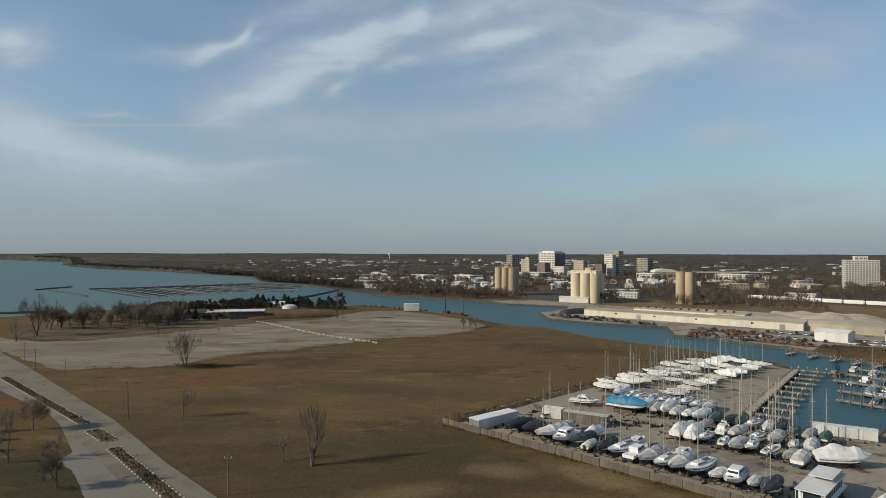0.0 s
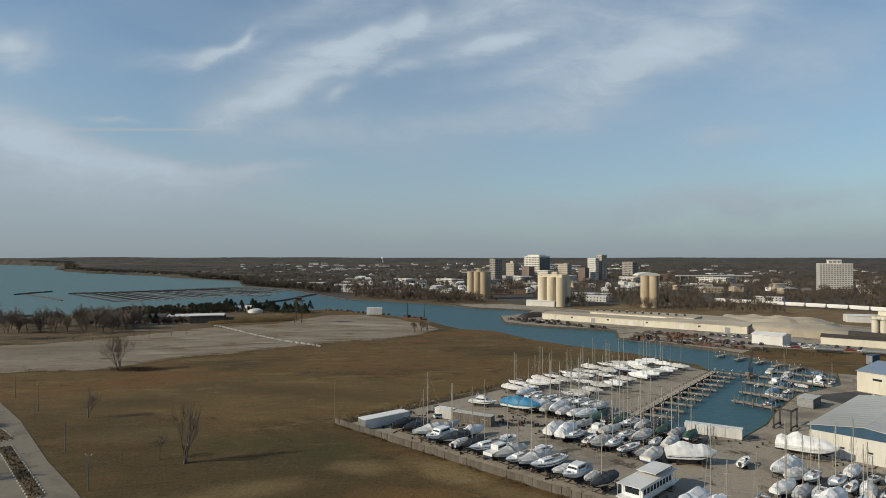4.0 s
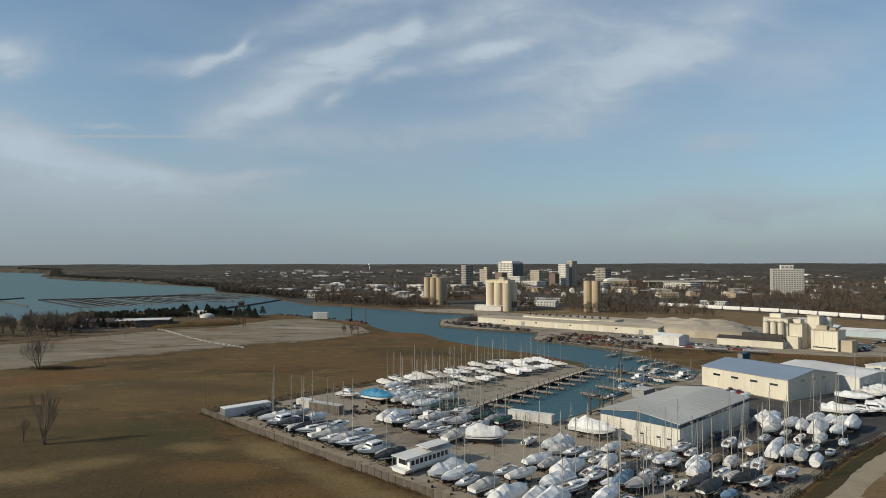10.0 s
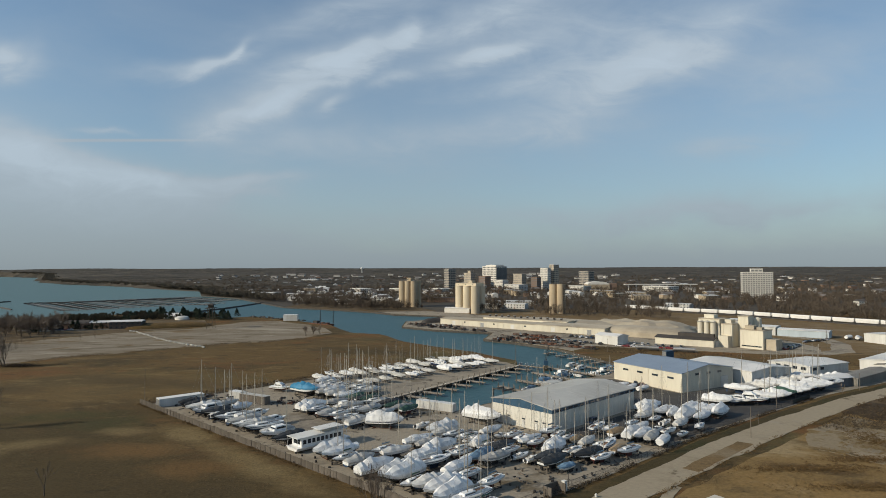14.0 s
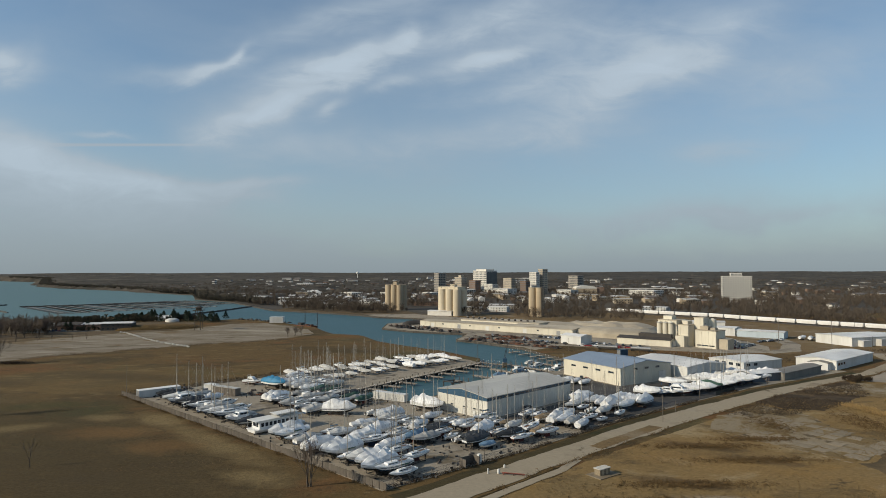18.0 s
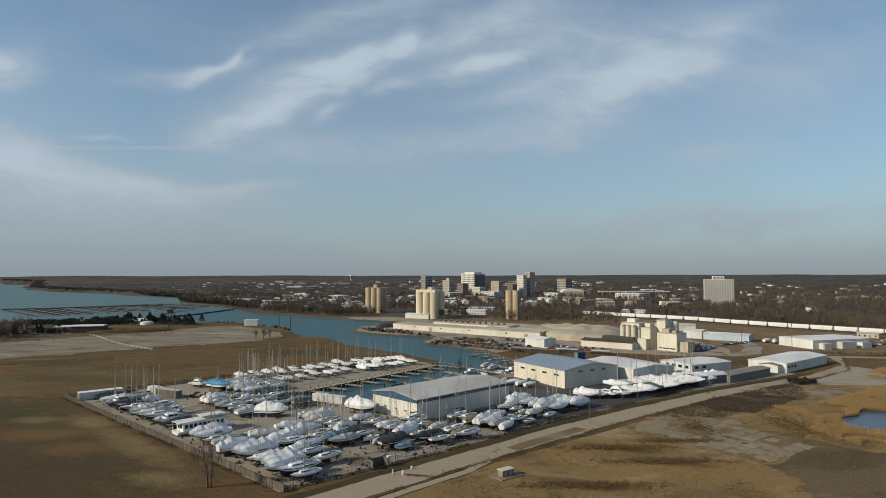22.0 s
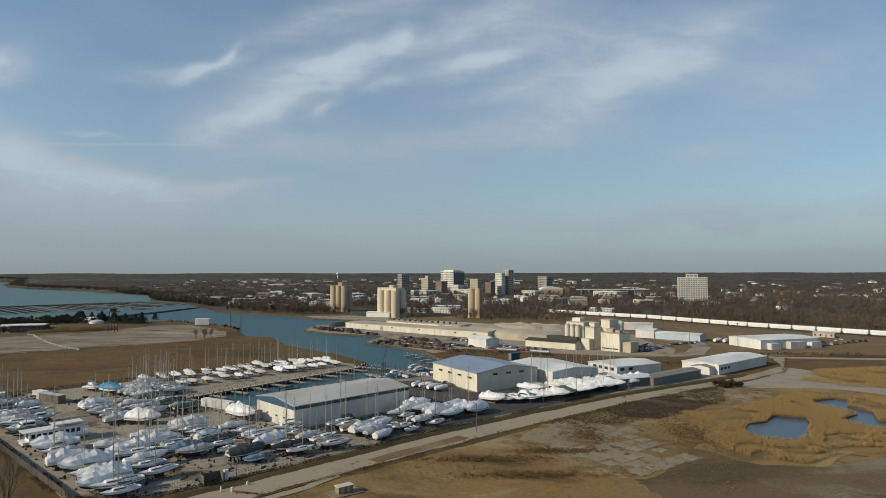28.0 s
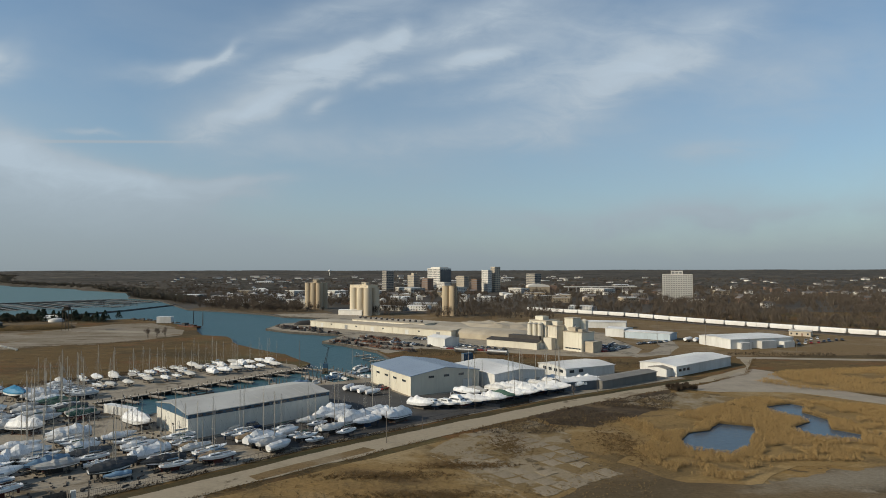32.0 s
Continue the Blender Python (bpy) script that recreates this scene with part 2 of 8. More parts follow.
FIELD = layered("dry_grass_field", (0.106, 0.067, 0.026), [((0.052, 0.038, 0.018), 0.012, 0.47, 0.14, 1.5, 0.85), ((0.066, 0.060, 0.026), 0.009, 0.54, 0.10, 1.2, 0.8), ((0.185, 0.132, 0.060), 0.045, 0.54, 0.10, 2.2, 0.45), ((0.128, 0.062, 0.023), 0.017, 0.53, 0.10, 1.6, 0.85), ((0.042, 0.032, 0.018), 0.12, 0.57, 0.08, 1.8, 0.75), ((0.195, 0.148, 0.080), 0.20, 0.61, 0.08, 1.8, 0.6), ((0.036, 0.028, 0.016), 0.38, 0.59, 0.06, 1.6, 0.65), ((0.190, 0.130, 0.060), 0.50, 0.61, 0.06, 1.5, 0.6)], fine=0.85, fscale=1.1, sheen=0.015, spots=FIELD_SPOTS)
DARKGRASS = layered("dark_grass", (0.056, 0.044, 0.021), [((0.040, 0.040, 0.018), 0.03, 0.50, 0.12, 1.5, 0.8), ((0.088, 0.062, 0.028), 0.04, 0.54, 0.12, 1.5, 0.8)], fine=0.7, fscale=0.8)
SCRUB_SPOTS = ((203, 103, 15, 4, -25, RUST_D, 0.85), (222, 111, 11, 3.5, -25, RUST_D, 0.8), (186, 73, 16, 4, -20, RUST_D, 0.85), (212, 90, 16, 4, -25, RUST_D, 0.8), (170, 60, 14, 5, -20, RUST_D, 0.7), (238, 128, 6, 12, 0, RUST_D, 0.6), (192, 62, 12, 3, -10, (0.27, 0.225, 0.16), 0.8), (160, 72, 12, 6, 30, (0.16, 0.115, 0.055), 0.6), (200, 88, 30, 9, -25, (0.235, 0.145, 0.055), 0.5))
SCRUB = layered("rough_dry_scrub", (0.202, 0.133, 0.056), [((0.105, 0.074, 0.036), 0.045, 0.50, 0.14, 1.3, 0.8), ((0.280, 0.212, 0.118), 0.030, 0.53, 0.12, 1.6, 0.8), ((0.225, 0.136, 0.046), 0.022, 0.54, 0.12, 1.0, 0.75), ((0.062, 0.048, 0.029), 0.10, 0.60, 0.08, 1.4, 0.75)], fine=0.7, fscale=0.9, spots=SCRUB_SPOTS)
FARLAND = mat("far_winter_land", (0.064, 0.052, 0.038), (0.044, 0.037, 0.029), 0.01, 0.95, vary=0, fine=0.4, big=0.004, bigc=(0.090, 0.074, 0.052))
GRAVEL = layered("pale_gravel", (0.218, 0.183, 0.137), [((0.170, 0.138, 0.096), 0.014, 0.49, 0.10, 3.0, 0.85), ((0.300, 0.260, 0.202), 0.030, 0.54, 0.12, 2.5, 0.75), ((0.105, 0.080, 0.048), 0.034, 0.56, 0.07, 4.5, 0.9), ((0.145, 0.096, 0.046), 0.018, 0.57, 0.06, 1.8, 0.85), ((0.080, 0.064, 0.042), 0.12, 0.61, 0.06, 3.0, 0.8)], bump=0.05, fine=0.6, fscale=0.9, spots=((-178, 325, 70, 32, 35, (0.150, 0.128, 0.098), 0.75), (-70, 400, 60, 9, 25, (0.140, 0.112, 0.074), 0.6), (-20, 450, 40, 8, -20, (0.34, 0.30, 0.235), 0.6), (-100, 340, 60, 5, 20, (0.120, 0.098, 0.066), 0.7)))
YARD = layered("yard_gravel", (0.275, 0.238, 0.185), [((0.150, 0.130, 0.104), 0.05, 0.50, 0.16, 1.0, 0.8), ((0.310, 0.276, 0.222), 0.04, 0.57, 0.14, 1.0, 0.7), ((0.066, 0.058, 0.048), 0.11, 0.57, 0.08, 1.0, 0.85), ((0.118, 0.092, 0.058), 0.03, 0.60, 0.08, 1.5, 0.8)], bump=0.05, fine=0.5, fscale=0.8)
ASPHALT = layered("worn_pale_road", (0.290, 0.243, 0.174), [((0.215, 0.178, 0.124), 0.05, 0.50, 0.14, 1.0, 0.8), ((0.290, 0.252, 0.196), 0.09, 0.56, 0.12, 1.0, 0.7), ((0.115, 0.092, 0.062), 0.06, 0.63, 0.05, 1.0, 0.85)], bump=0.02, fine=0.3, fscale=0.8)
LANE = layered("cracked_boulevard", (0.190, 0.166, 0.130), [((0.140, 0.121, 0.094), 0.06, 0.48, 0.14, 1.0, 0.8), ((0.090, 0.076, 0.058), 0.10, 0.60, 0.06, 1.0, 0.85)], bump=0.02, fine=0.3, fscale=0.8)
SHADEASPH = mat("shade_toned_asphalt", (0.070, 0.066, 0.062), (0.048, 0.046, 0.044), 0.10, 0.9, 0.02, 4, vary=0, fine=0.2)
CONC = mat("broken_concrete", (0.232, 0.188, 0.128), (0.170, 0.134, 0.088), 0.15, 0.95, 0.05, 2.0, vary=0.15, fine=0.35, big=0.1, bigc=(0.13, 0.10, 0.062))
SAND = mat("sandy_track", (0.30, 0.255, 0.195), (0.23, 0.195, 0.15), 0.1, 0.95, 0.04, 2, vary=0, fine=0.2)
EARTH = layered("bare_dark_earth", (0.115, 0.084, 0.050), [((0.066, 0.050, 0.032), 0.06, 0.50, 0.14, 1.2, 0.8), ((0.200, 0.160, 0.110), 0.035, 0.55, 0.12, 1.5, 0.8), ((0.160, 0.106, 0.046), 0.05, 0.56, 0.10, 1.0, 0.75)], fine=0.65, fscale=0.9)
BARE = layered("thin_bare_ground", (0.158, 0.108, 0.054), [((0.205, 0.160, 0.104), 0.030, 0.50, 0.14, 1.5, 0.85), ((0.120, 0.086, 0.044), 0.05, 0.55, 0.12, 1.4, 0.8), ((0.075, 0.056, 0.034), 0.10, 0.61, 0.06, 1.4, 0.8)], fine=0.65, fscale=0.9)
DARKSCRUB = layered("dark_dead_scrub", (0.078, 0.056, 0.035), [((0.048, 0.036, 0.024), 0.08, 0.48, 0.14, 1.2, 0.85), ((0.125, 0.088, 0.048), 0.06, 0.56, 0.10, 1.5, 0.8)], fine=0.7, fscale=0.9)
DAMPBARE = layered("damp_bare_ground", (0.130, 0.092, 0.050), [((0.175, 0.142, 0.098), 0.030, 0.52, 0.14, 1.5, 0.85), ((0.080, 0.062, 0.038), 0.05, 0.52, 0.12, 1.4, 0.8), ((0.22, 0.185, 0.135), 0.10, 0.62, 0.06, 1.4, 0.8)], fine=0.65, fscale=0.9, spots=((262, 92, 26, 11, 20, (0.082, 0.060, 0.033), 0.85), (312, 98, 26, 8, 10, (0.21, 0.18, 0.135), 0.8)))
OLDCON = layered("overgrown_concrete", (0.225, 0.180, 0.118), [((0.165, 0.115, 0.054), 0.07, 0.46, 0.06, 1.0, 0.95), ((0.265, 0.225, 0.170), 0.06, 0.57, 0.10, 1.0, 0.7), ((0.085, 0.064, 0.038), 0.16, 0.60, 0.05, 1.0, 0.9)], fine=0.5, fscale=0.9)
LOTASPH = layered("worn_lot_asphalt", (0.190, 0.172, 0.145), [((0.125, 0.112, 0.093), 0.03, 0.50, 0.14, 1.0, 0.8), ((0.215, 0.198, 0.172), 0.05, 0.56, 0.12, 1.0, 0.7)], bump=0.03, fine=0.25, fscale=0.6)
BANK = mat("stone_bank", (0.095, 0.086, 0.074), (0.05, 0.045, 0.04), 0.5, 0.9, 0.3, 1.0, vary=0.2, fine=0.4)
TIMBER = mat("grey_weathered_timber", (0.155, 0.132, 0.108), (0.100, 0.085, 0.070), 0.6, 0.85, vary=0.15, fine=0.2, stretch=(1, 1, 0.2))
PIERWOOD = mat("pier_planks", (0.40, 0.345, 0.27), (0.27, 0.23, 0.18), 0.6, 0.85, vary=0.12, fine=0.25)
WHITE = mat("white_gelcoat", (0.72, 0.72, 0.71), (0.62, 0.62, 0.60), 0.5, 0.35, vary=0.08, fine=0.06, spec=0.5)
WRAP = mat("white_shrink_wrap", (0.72, 0.72, 0.71), (0.56, 0.56, 0.555), 0.7, 0.5, 0.10, 1.6, vary=0.10, fine=0.12, spec=0.4)
GREYTARP = mat("grey_canvas_cover", (0.54, 0.53, 0.50), (0.37, 0.36, 0.34), 0.6, 0.75, 0.08, 1.6, vary=0.30, fine=0.15)
DARKTARP = mat("charcoal_tarpaulin", (0.055, 0.058, 0.060), (0.034, 0.036, 0.038), 0.6, 0.6, 0.06, 1.6, vary=0.35, fine=0.2)
BLUETARP = mat("blue_tarpaulin", (0.140, 0.225, 0.310), (0.100, 0.165, 0.230), 0.6, 0.6, 0.06, 1.6, vary=0.25, fine=0.15)
GREENTARP = mat("green_canvas_cover", (0.060, 0.115, 0.085), (0.040, 0.08, 0.06), 0.6, 0.75, 0.06, 1.6, vary=0.2, fine=0.12)
TANTARP = mat("tan_canvas_cover", (0.30, 0.22, 0.13), (0.22, 0.16, 0.10), 0.6, 0.75, 0.06, 1.6, vary=0.2, fine=0.12)
NAVY = mat("navy_gelcoat", (0.020, 0.035, 0.075), (0.016, 0.026, 0.055), 0.5, 0.3, vary=0.2, fine=0.06, spec=0.5)
REDB = mat("red_bottom_paint", (0.115, 0.030, 0.024), (0.075, 0.025, 0.02), 0.8, 0.7, vary=0.35, fine=0.2)
BLUEB = mat("blue_bottom_paint", (0.024, 0.048, 0.095), (0.02, 0.036, 0.07), 0.8, 0.7, vary=0.35, fine=0.2)
BLACKB = mat("black_bottom_paint", (0.025, 0.025, 0.026), (0.04, 0.038, 0.036), 0.8, 0.7, vary=0.2, fine=0.15)
TEAK = mat("varnished_teak", (0.19, 0.095, 0.042), (0.13, 0.065, 0.03), 0.8, 0.5, vary=0.2, fine=0.15)
GLASS = mat("dark_window_glass", (0.022, 0.028, 0.034), (0.035, 0.042, 0.05), 0.3, 0.12, vary=0.3, fine=0.05, spec=0.6)
ALU = mat("aluminium_spar", (0.42, 0.385, 0.325), (0.33, 0.30, 0.255), 0.8, 0.4, metal=0.3, vary=0.2, fine=0.06)
STEEL = mat("galvanised_steel", (0.30, 0.30, 0.30), (0.22, 0.22, 0.22), 1.0, 0.5, metal=0.6, vary=0.15, fine=0.1)
DARKST = mat("dark_steel", (0.045, 0.045, 0.047), (0.06, 0.055, 0.05), 1.0, 0.6, metal=0.3, vary=0.2, fine=0.1)
BARRIER = mat("faded_red_paint", (0.30, 0.085, 0.055), (0.20, 0.07, 0.05), 0.6, 0.7, vary=0.3, fine=0.2)
RUST = mat("rusty_iron", (0.17, 0.068, 0.038), (0.09, 0.045, 0.030), 0.5, 0.85, vary=0.35, fine=0.3)
RUBBER = mat("black_rubber", (0.020, 0.020, 0.020), (0.028, 0.027, 0.026), 2.0, 0.85, vary=0.1, fine=0.1)
CREAMSH = mat("cream_sheet_metal", (0.62, 0.575, 0.465), (0.56, 0.515, 0.415), 0.12, 0.6, vary=0.04, fine=0.07, big=0.07, bigc=(0.50, 0.455, 0.37), stretch=(1, 1, 0.3))
WHITESH = mat("white_sheet_metal", (0.62, 0.61, 0.575), (0.54, 0.53, 0.50), 0.12, 0.55, vary=0.05, fine=0.08, big=0.07, bigc=(0.46, 0.445, 0.41), stretch=(1, 1, 0.3))
BLUESH = mat("blue_trim_metal", (0.036, 0.085, 0.140), (0.03, 0.068, 0.11), 0.5, 0.5, vary=0.05, fine=0.10)
BLUEROOF = mat("blue_grey_roof_metal", (0.215, 0.265, 0.335), (0.19, 0.235, 0.30), 0.1, 0.42, vary=0.05, fine=0.06, spec=0.5)
GREYROOF = mat("pale_grey_roof_metal", (0.46, 0.44, 0.395), (0.39, 0.37, 0.33), 0.06, 0.42, vary=0.05, fine=0.10, big=0.04, bigc=(0.33, 0.31, 0.27), spec=0.5)
WHITEROOF = mat("white_roof_membrane", (0.70, 0.68, 0.64), (0.60, 0.58, 0.55), 0.08, 0.42, vary=0.05, fine=0.08, big=0.05, bigc=(0.50, 0.48, 0.45), spec=0.5)
DARKROOF = mat("dark_tar_roof", (0.060, 0.052, 0.046), (0.045, 0.04, 0.036), 0.2, 0.85, vary=0.2, fine=0.15)
CONCRETE = mat("silo_concrete", (0.58, 0.50, 0.37), (0.52, 0.445, 0.33), 0.10, 0.85, vary=0.05, fine=0.08, big=0.09, bigc=(0.46, 0.39, 0.285), stretch=(1, 1, 0.25))
TANCON = mat("tan_concrete", (0.42, 0.34, 0.235), (0.36, 0.29, 0.20), 0.1, 0.85, vary=0.06, fine=0.08, big=0.09, bigc=(0.32, 0.25, 0.17), stretch=(1, 1, 0.25))
BRICKW = mat("brown_brick_wall", (0.22, 0.145, 0.105), (0.17, 0.11, 0.08), 0.3, 0.9, vary=0.2, fine=0.15)
PALEW = mat("pale_stucco_wall", (0.62, 0.59, 0.53), (0.54, 0.51, 0.46), 0.2, 0.85, vary=0.12, fine=0.08)
SHINGLE = mat("grey_shingle_roof", (0.14, 0.125, 0.115), (0.10, 0.09, 0.083), 0.4, 0.9, vary=0.35, fine=0.2)
BARK = mat("grey_brown_bark", (0.135, 0.104, 0.078), (0.085, 0.067, 0.052), 0.8, 0.95, vary=0.15, fine=0.3)
TWIG = mat("bare_winter_twigs", (0.205, 0.160, 0.122), (0.140, 0.110, 0.086), 0.3, 0.95, vary=0.2, fine=0.3)
PINE = mat("dark_evergreen_needles", (0.038, 0.052, 0.032), (0.022, 0.032, 0.020), 0.6, 0.9, vary=0.25, fine=0.3)
REED = layered("golden_reed_litter", (0.220, 0.145, 0.060), [((0.130, 0.090, 0.042), 0.06, 0.48, 0.16, 1.0, 0.85), ((0.290, 0.200, 0.092), 0.05, 0.54, 0.12, 1.0, 0.8)], fine=0.65, fscale=0.9)
STONEW = mat("pale_kerb_stone", (0.50, 0.47, 0.41), (0.40, 0.37, 0.32), 0.6, 0.9, vary=0.15, fine=0.15)


def water_mat(name, col, rough, s, strength, lake=None):
    """Rippled water; with lake given, the colour turns paler towards the open lake in the west."""
    m = mat(name, col, tuple(x * 0.85 for x in col), 0.004, rough, vary=0, fine=0.06, spec=0.28)
    nt = m.node_tree
    tc = nt.nodes.new("ShaderNodeTexCoord")
    n = nt.nodes.new("ShaderNodeTexNoise")
    n.inputs["Scale"].default_value, n.inputs["Detail"].default_value = s, 5
    nt.links.new(tc.outputs["Object"], n.inputs["Vector"])
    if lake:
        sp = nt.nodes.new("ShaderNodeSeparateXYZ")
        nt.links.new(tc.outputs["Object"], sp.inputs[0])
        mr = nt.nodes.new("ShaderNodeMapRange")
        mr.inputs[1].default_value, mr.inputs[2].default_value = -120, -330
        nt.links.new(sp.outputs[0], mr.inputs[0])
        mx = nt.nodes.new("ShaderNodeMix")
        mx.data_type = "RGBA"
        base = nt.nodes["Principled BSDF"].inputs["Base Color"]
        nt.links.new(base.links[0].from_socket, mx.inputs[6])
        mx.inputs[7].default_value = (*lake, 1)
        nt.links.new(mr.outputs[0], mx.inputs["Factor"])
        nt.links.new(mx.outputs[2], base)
    bp = nt.nodes.new("ShaderNodeBump")
    bp.inputs["Strength"].default_value, bp.inputs["Distance"].default_value = strength, 0.4
    nt.links.new(n.outputs["Fac"], bp.inputs["Height"])
    nt.links.new(bp.outputs[0], nt.nodes["Principled BSDF"].inputs["Normal"])
    return m


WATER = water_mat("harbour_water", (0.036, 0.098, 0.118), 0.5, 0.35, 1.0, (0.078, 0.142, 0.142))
PONDW = water_mat("pond_water", (0.040, 0.065, 0.092), 0.25, 0.5, 0.25)

# ---- mesh helpers ----


class G:
    """Gathers vertices and faces of one mesh."""

    def __init__(self):
        self.v, self.f = [], []

    def add(self, vs, fs):
        n = len(self.v)
        self.v += [tuple(p) for p in vs]
        self.f += [tuple(i + n for i in q) for q in fs]
        return self

    def box(self, x0, y0, z0, x1, y1, z1):
        return self.add([(x0, y0, z0), (x1, y0, z0), (x1, y1, z0), (x0, y1, z0), (x0, y0, z1), (x1, y0, z1), (x1, y1, z1), (x0, y1, z1)],
                        [(0, 3, 2, 1), (4, 5, 6, 7), (0, 1, 5, 4), (1, 2, 6, 5), (2, 3, 7, 6), (3, 0, 4, 7)])

    def obox(self, cx, cy, z0, dx, dy, dz, a=0.0):
        c, s = cos(a), sin(a)
        q = [(cx + c * x - s * y, cy + s * x + c * y) for x, y in ((-dx / 2, -dy / 2), (dx / 2, -dy / 2), (dx / 2, dy / 2), (-dx / 2, dy / 2))]
        return self.prism(q, z0, z0 + dz)

    def prism(self, q, z0, z1):
        n = len(q)
        area = sum(q[i - 1][0] * q[i][1] - q[i][0] * q[i - 1][1] for i in range(n))
        if area < 0:
            q = q[::-1]
        return self.add([(x, y, z0) for x, y in q] + [(x, y, z1) for x, y in q],
                        [tuple(range(n))[::-1], tuple(range(n, 2 * n))] + [(i, (i + 1) % n, n + (i + 1) % n, n + i) for i in range(n)])

    def tube(self, p, q, r0, r1=None, n=6):
        r1 = r0 if r1 is None else r1
        p, q = Vector(p), Vector(q)
        w = (q - p).normalized()
        a = w.orthogonal().normalized()
        b = w.cross(a)
        ring = lambda o, r: [o + r * (cos(2 * pi * i / n) * a + sin(2 * pi * i / n) * b) for i in range(n)]
        return self.add(ring(p, r0) + ring(q, r1), [(i, (i + 1) % n, n + (i + 1) % n, n + i) for i in range(n)] + [tuple(range(n))[::-1], tuple(range(n, 2 * n))])

    def loft(self, rings, closed=True, caps=True):
        n = len(rings[0])
        vs = [p for r in rings for p in r]
        fs = []
        for k in range(len(rings) - 1):
            for i in range(n if closed else n - 1):
                j = (i + 1) % n
                fs.append((k * n + i, k * n + j, (k + 1) * n + j, (k + 1) * n + i))
        if caps:
            fs += [tuple(range(n))[::-1], tuple(range((len(rings) - 1) * n, len(rings) * n))]
        return self.add(vs, fs)

    def mesh(self, name, material, smooth=False):
        me = bpy.data.meshes.new(name)
        me.from_pydata(self.v, [], self.f)
        me.materials.append(material)
        if smooth:
            me.polygons.foreach_set("use_smooth", [True] * len(me.polygons))
        me.update()
        return me


def part(name, g, material, parent=None, label="", smooth=False):
    ob = new(name, g.mesh(name, material, smooth))
    ob.parent = parent
    return tagged(ob, label) if label else ob


def piece(name, me, parent, m):
    """A part on shared mesh data."""
    ob = new(name, me)
    ob.parent = parent
    ob.matrix_basis = m
    return ob


def thing(name, label, category, group="", m=None):
    ob = tagged(new(name), label, category, group)
    if m is not None:
        ob.matrix_basis = m
    return ob


rnd = random.Random(7)


def inside(p, q):
    x, y = p
    r = False
    for i in range(len(q)):
        (x0, y0), (x1, y1) = q[i - 1], q[i]
        if (y0 > y) != (y1 > y) and x < (x1 - x0) * (y - y0) / (y1 - y0) + x0:
            r = not r
    return r


def ragged(q, step, amp, seed=0, close=True):
    """The outline q cut into short steps and shaken, for the uneven rim of a worn surface."""
    out = []
    for i in range(len(q) if close else len(q) - 1):
        (x0, y0), (x1, y1) = q[i], q[(i + 1) % len(q)]
        n = max(1, int(hypot(x1 - x0, y1 - y0) / step))
        for k in range(n):
            x, y = x0 + (x1 - x0) * k / n, y0 + (y1 - y0) * k / n
            d = noise.noise_vector((x * 0.08, y * 0.08, seed)) * amp + noise.noise_vector((x * 0.4, y * 0.4, seed + 9)) * amp * 0.45
            out.append((x + d.x, y + d.y))
    return out


def sheet(name, q, z, material, label, category="ground", step=4.0, amp=1.2, thick=0.06, holes=()):
    q = ragged(q, step, amp, len(name)) if amp else q
    if holes or amp > 1.4:
        pts, cons = [], []
        for loop in (q, *holes):
            n = len(pts)
            pts += [Vector(p) for p in loop]
            cons += [(n + i, n + (i + 1) % len(loop)) for i in range(len(loop))]
        vs, _, fs, *_ = delaunay_2d_cdt(pts, cons, [], 0, 0.001)
        mid = lambda f: (sum(vs[i].x for i in f) / 3, sum(vs[i].y for i in f) / 3)
        g = G().add([(p.x, p.y, z) for p in vs], [f for f in fs if inside(mid(f), q) and not any(inside(mid(f), h) for h in holes)])
    else:
        g = G().prism(q, z - thick, z)
    return tagged(part(name, g, material), label, category, kind="structure")


# ---- land and water ----
SHORE_FAR = [(-4900, 3900), (-2745, 3825), (-2251, 3397), (-1844, 3057), (-1276, 2132), (-1027, 1859), (-712, 1609), (-510, 1380), (-385, 1261), (-311, 1050), (-215, 960), (-139, 850)]
SHORE_NORTH = [(-83, 730), (-28, 694), (39, 640), (64, 606), (96, 590), (116, 577), (108, 545), (81, 519), (80, 472), (107, 445), (152, 420), (142, 380), (160, 362), (183, 330), (197, 288)]
BASIN = [(204, 262), (190, 238), (163, 221), (141, 195), (131, 181), (116, 166), (103, 174), (90, 188), (124, 230), (151, 266)]
SHORE_FIELD = [(152, 282), (131, 316), (107, 343), (88, 367), (67, 414), (45, 424), (28, 459), (17, 489), (-9, 517), (-42, 552), (-77, 583), (-104, 567)]
SHORE_PARK = [(-201, 655), (-249, 600), (-272, 557), (-302, 505), (-334, 470), (-420, 410), (-650, 280), (-1000, 0), (-1700, -600), (-4900, -600)]
WATERLINE = ragged(SHORE_FAR, 90, 9, 0, False) + SHORE_NORTH + BASIN + ragged(SHORE_FIELD + [(-150, 612)], 12, 1.5, 0, False) + SHORE_PARK
PONDS = ([(285, 130), (292, 139), (300, 142), (306, 150), (315, 146), (312, 138), (305, 129), (303, 124), (293, 117), (285, 122)],
         [(334, 173), (346, 178), (349, 173), (342, 164), (344, 154), (337, 142), (342, 136), (337, 128), (326, 133), (325, 143), (336, 151), (332, 165)])
PONDS = [ragged(q, 2.5, 0.9, 3) for q in PONDS]


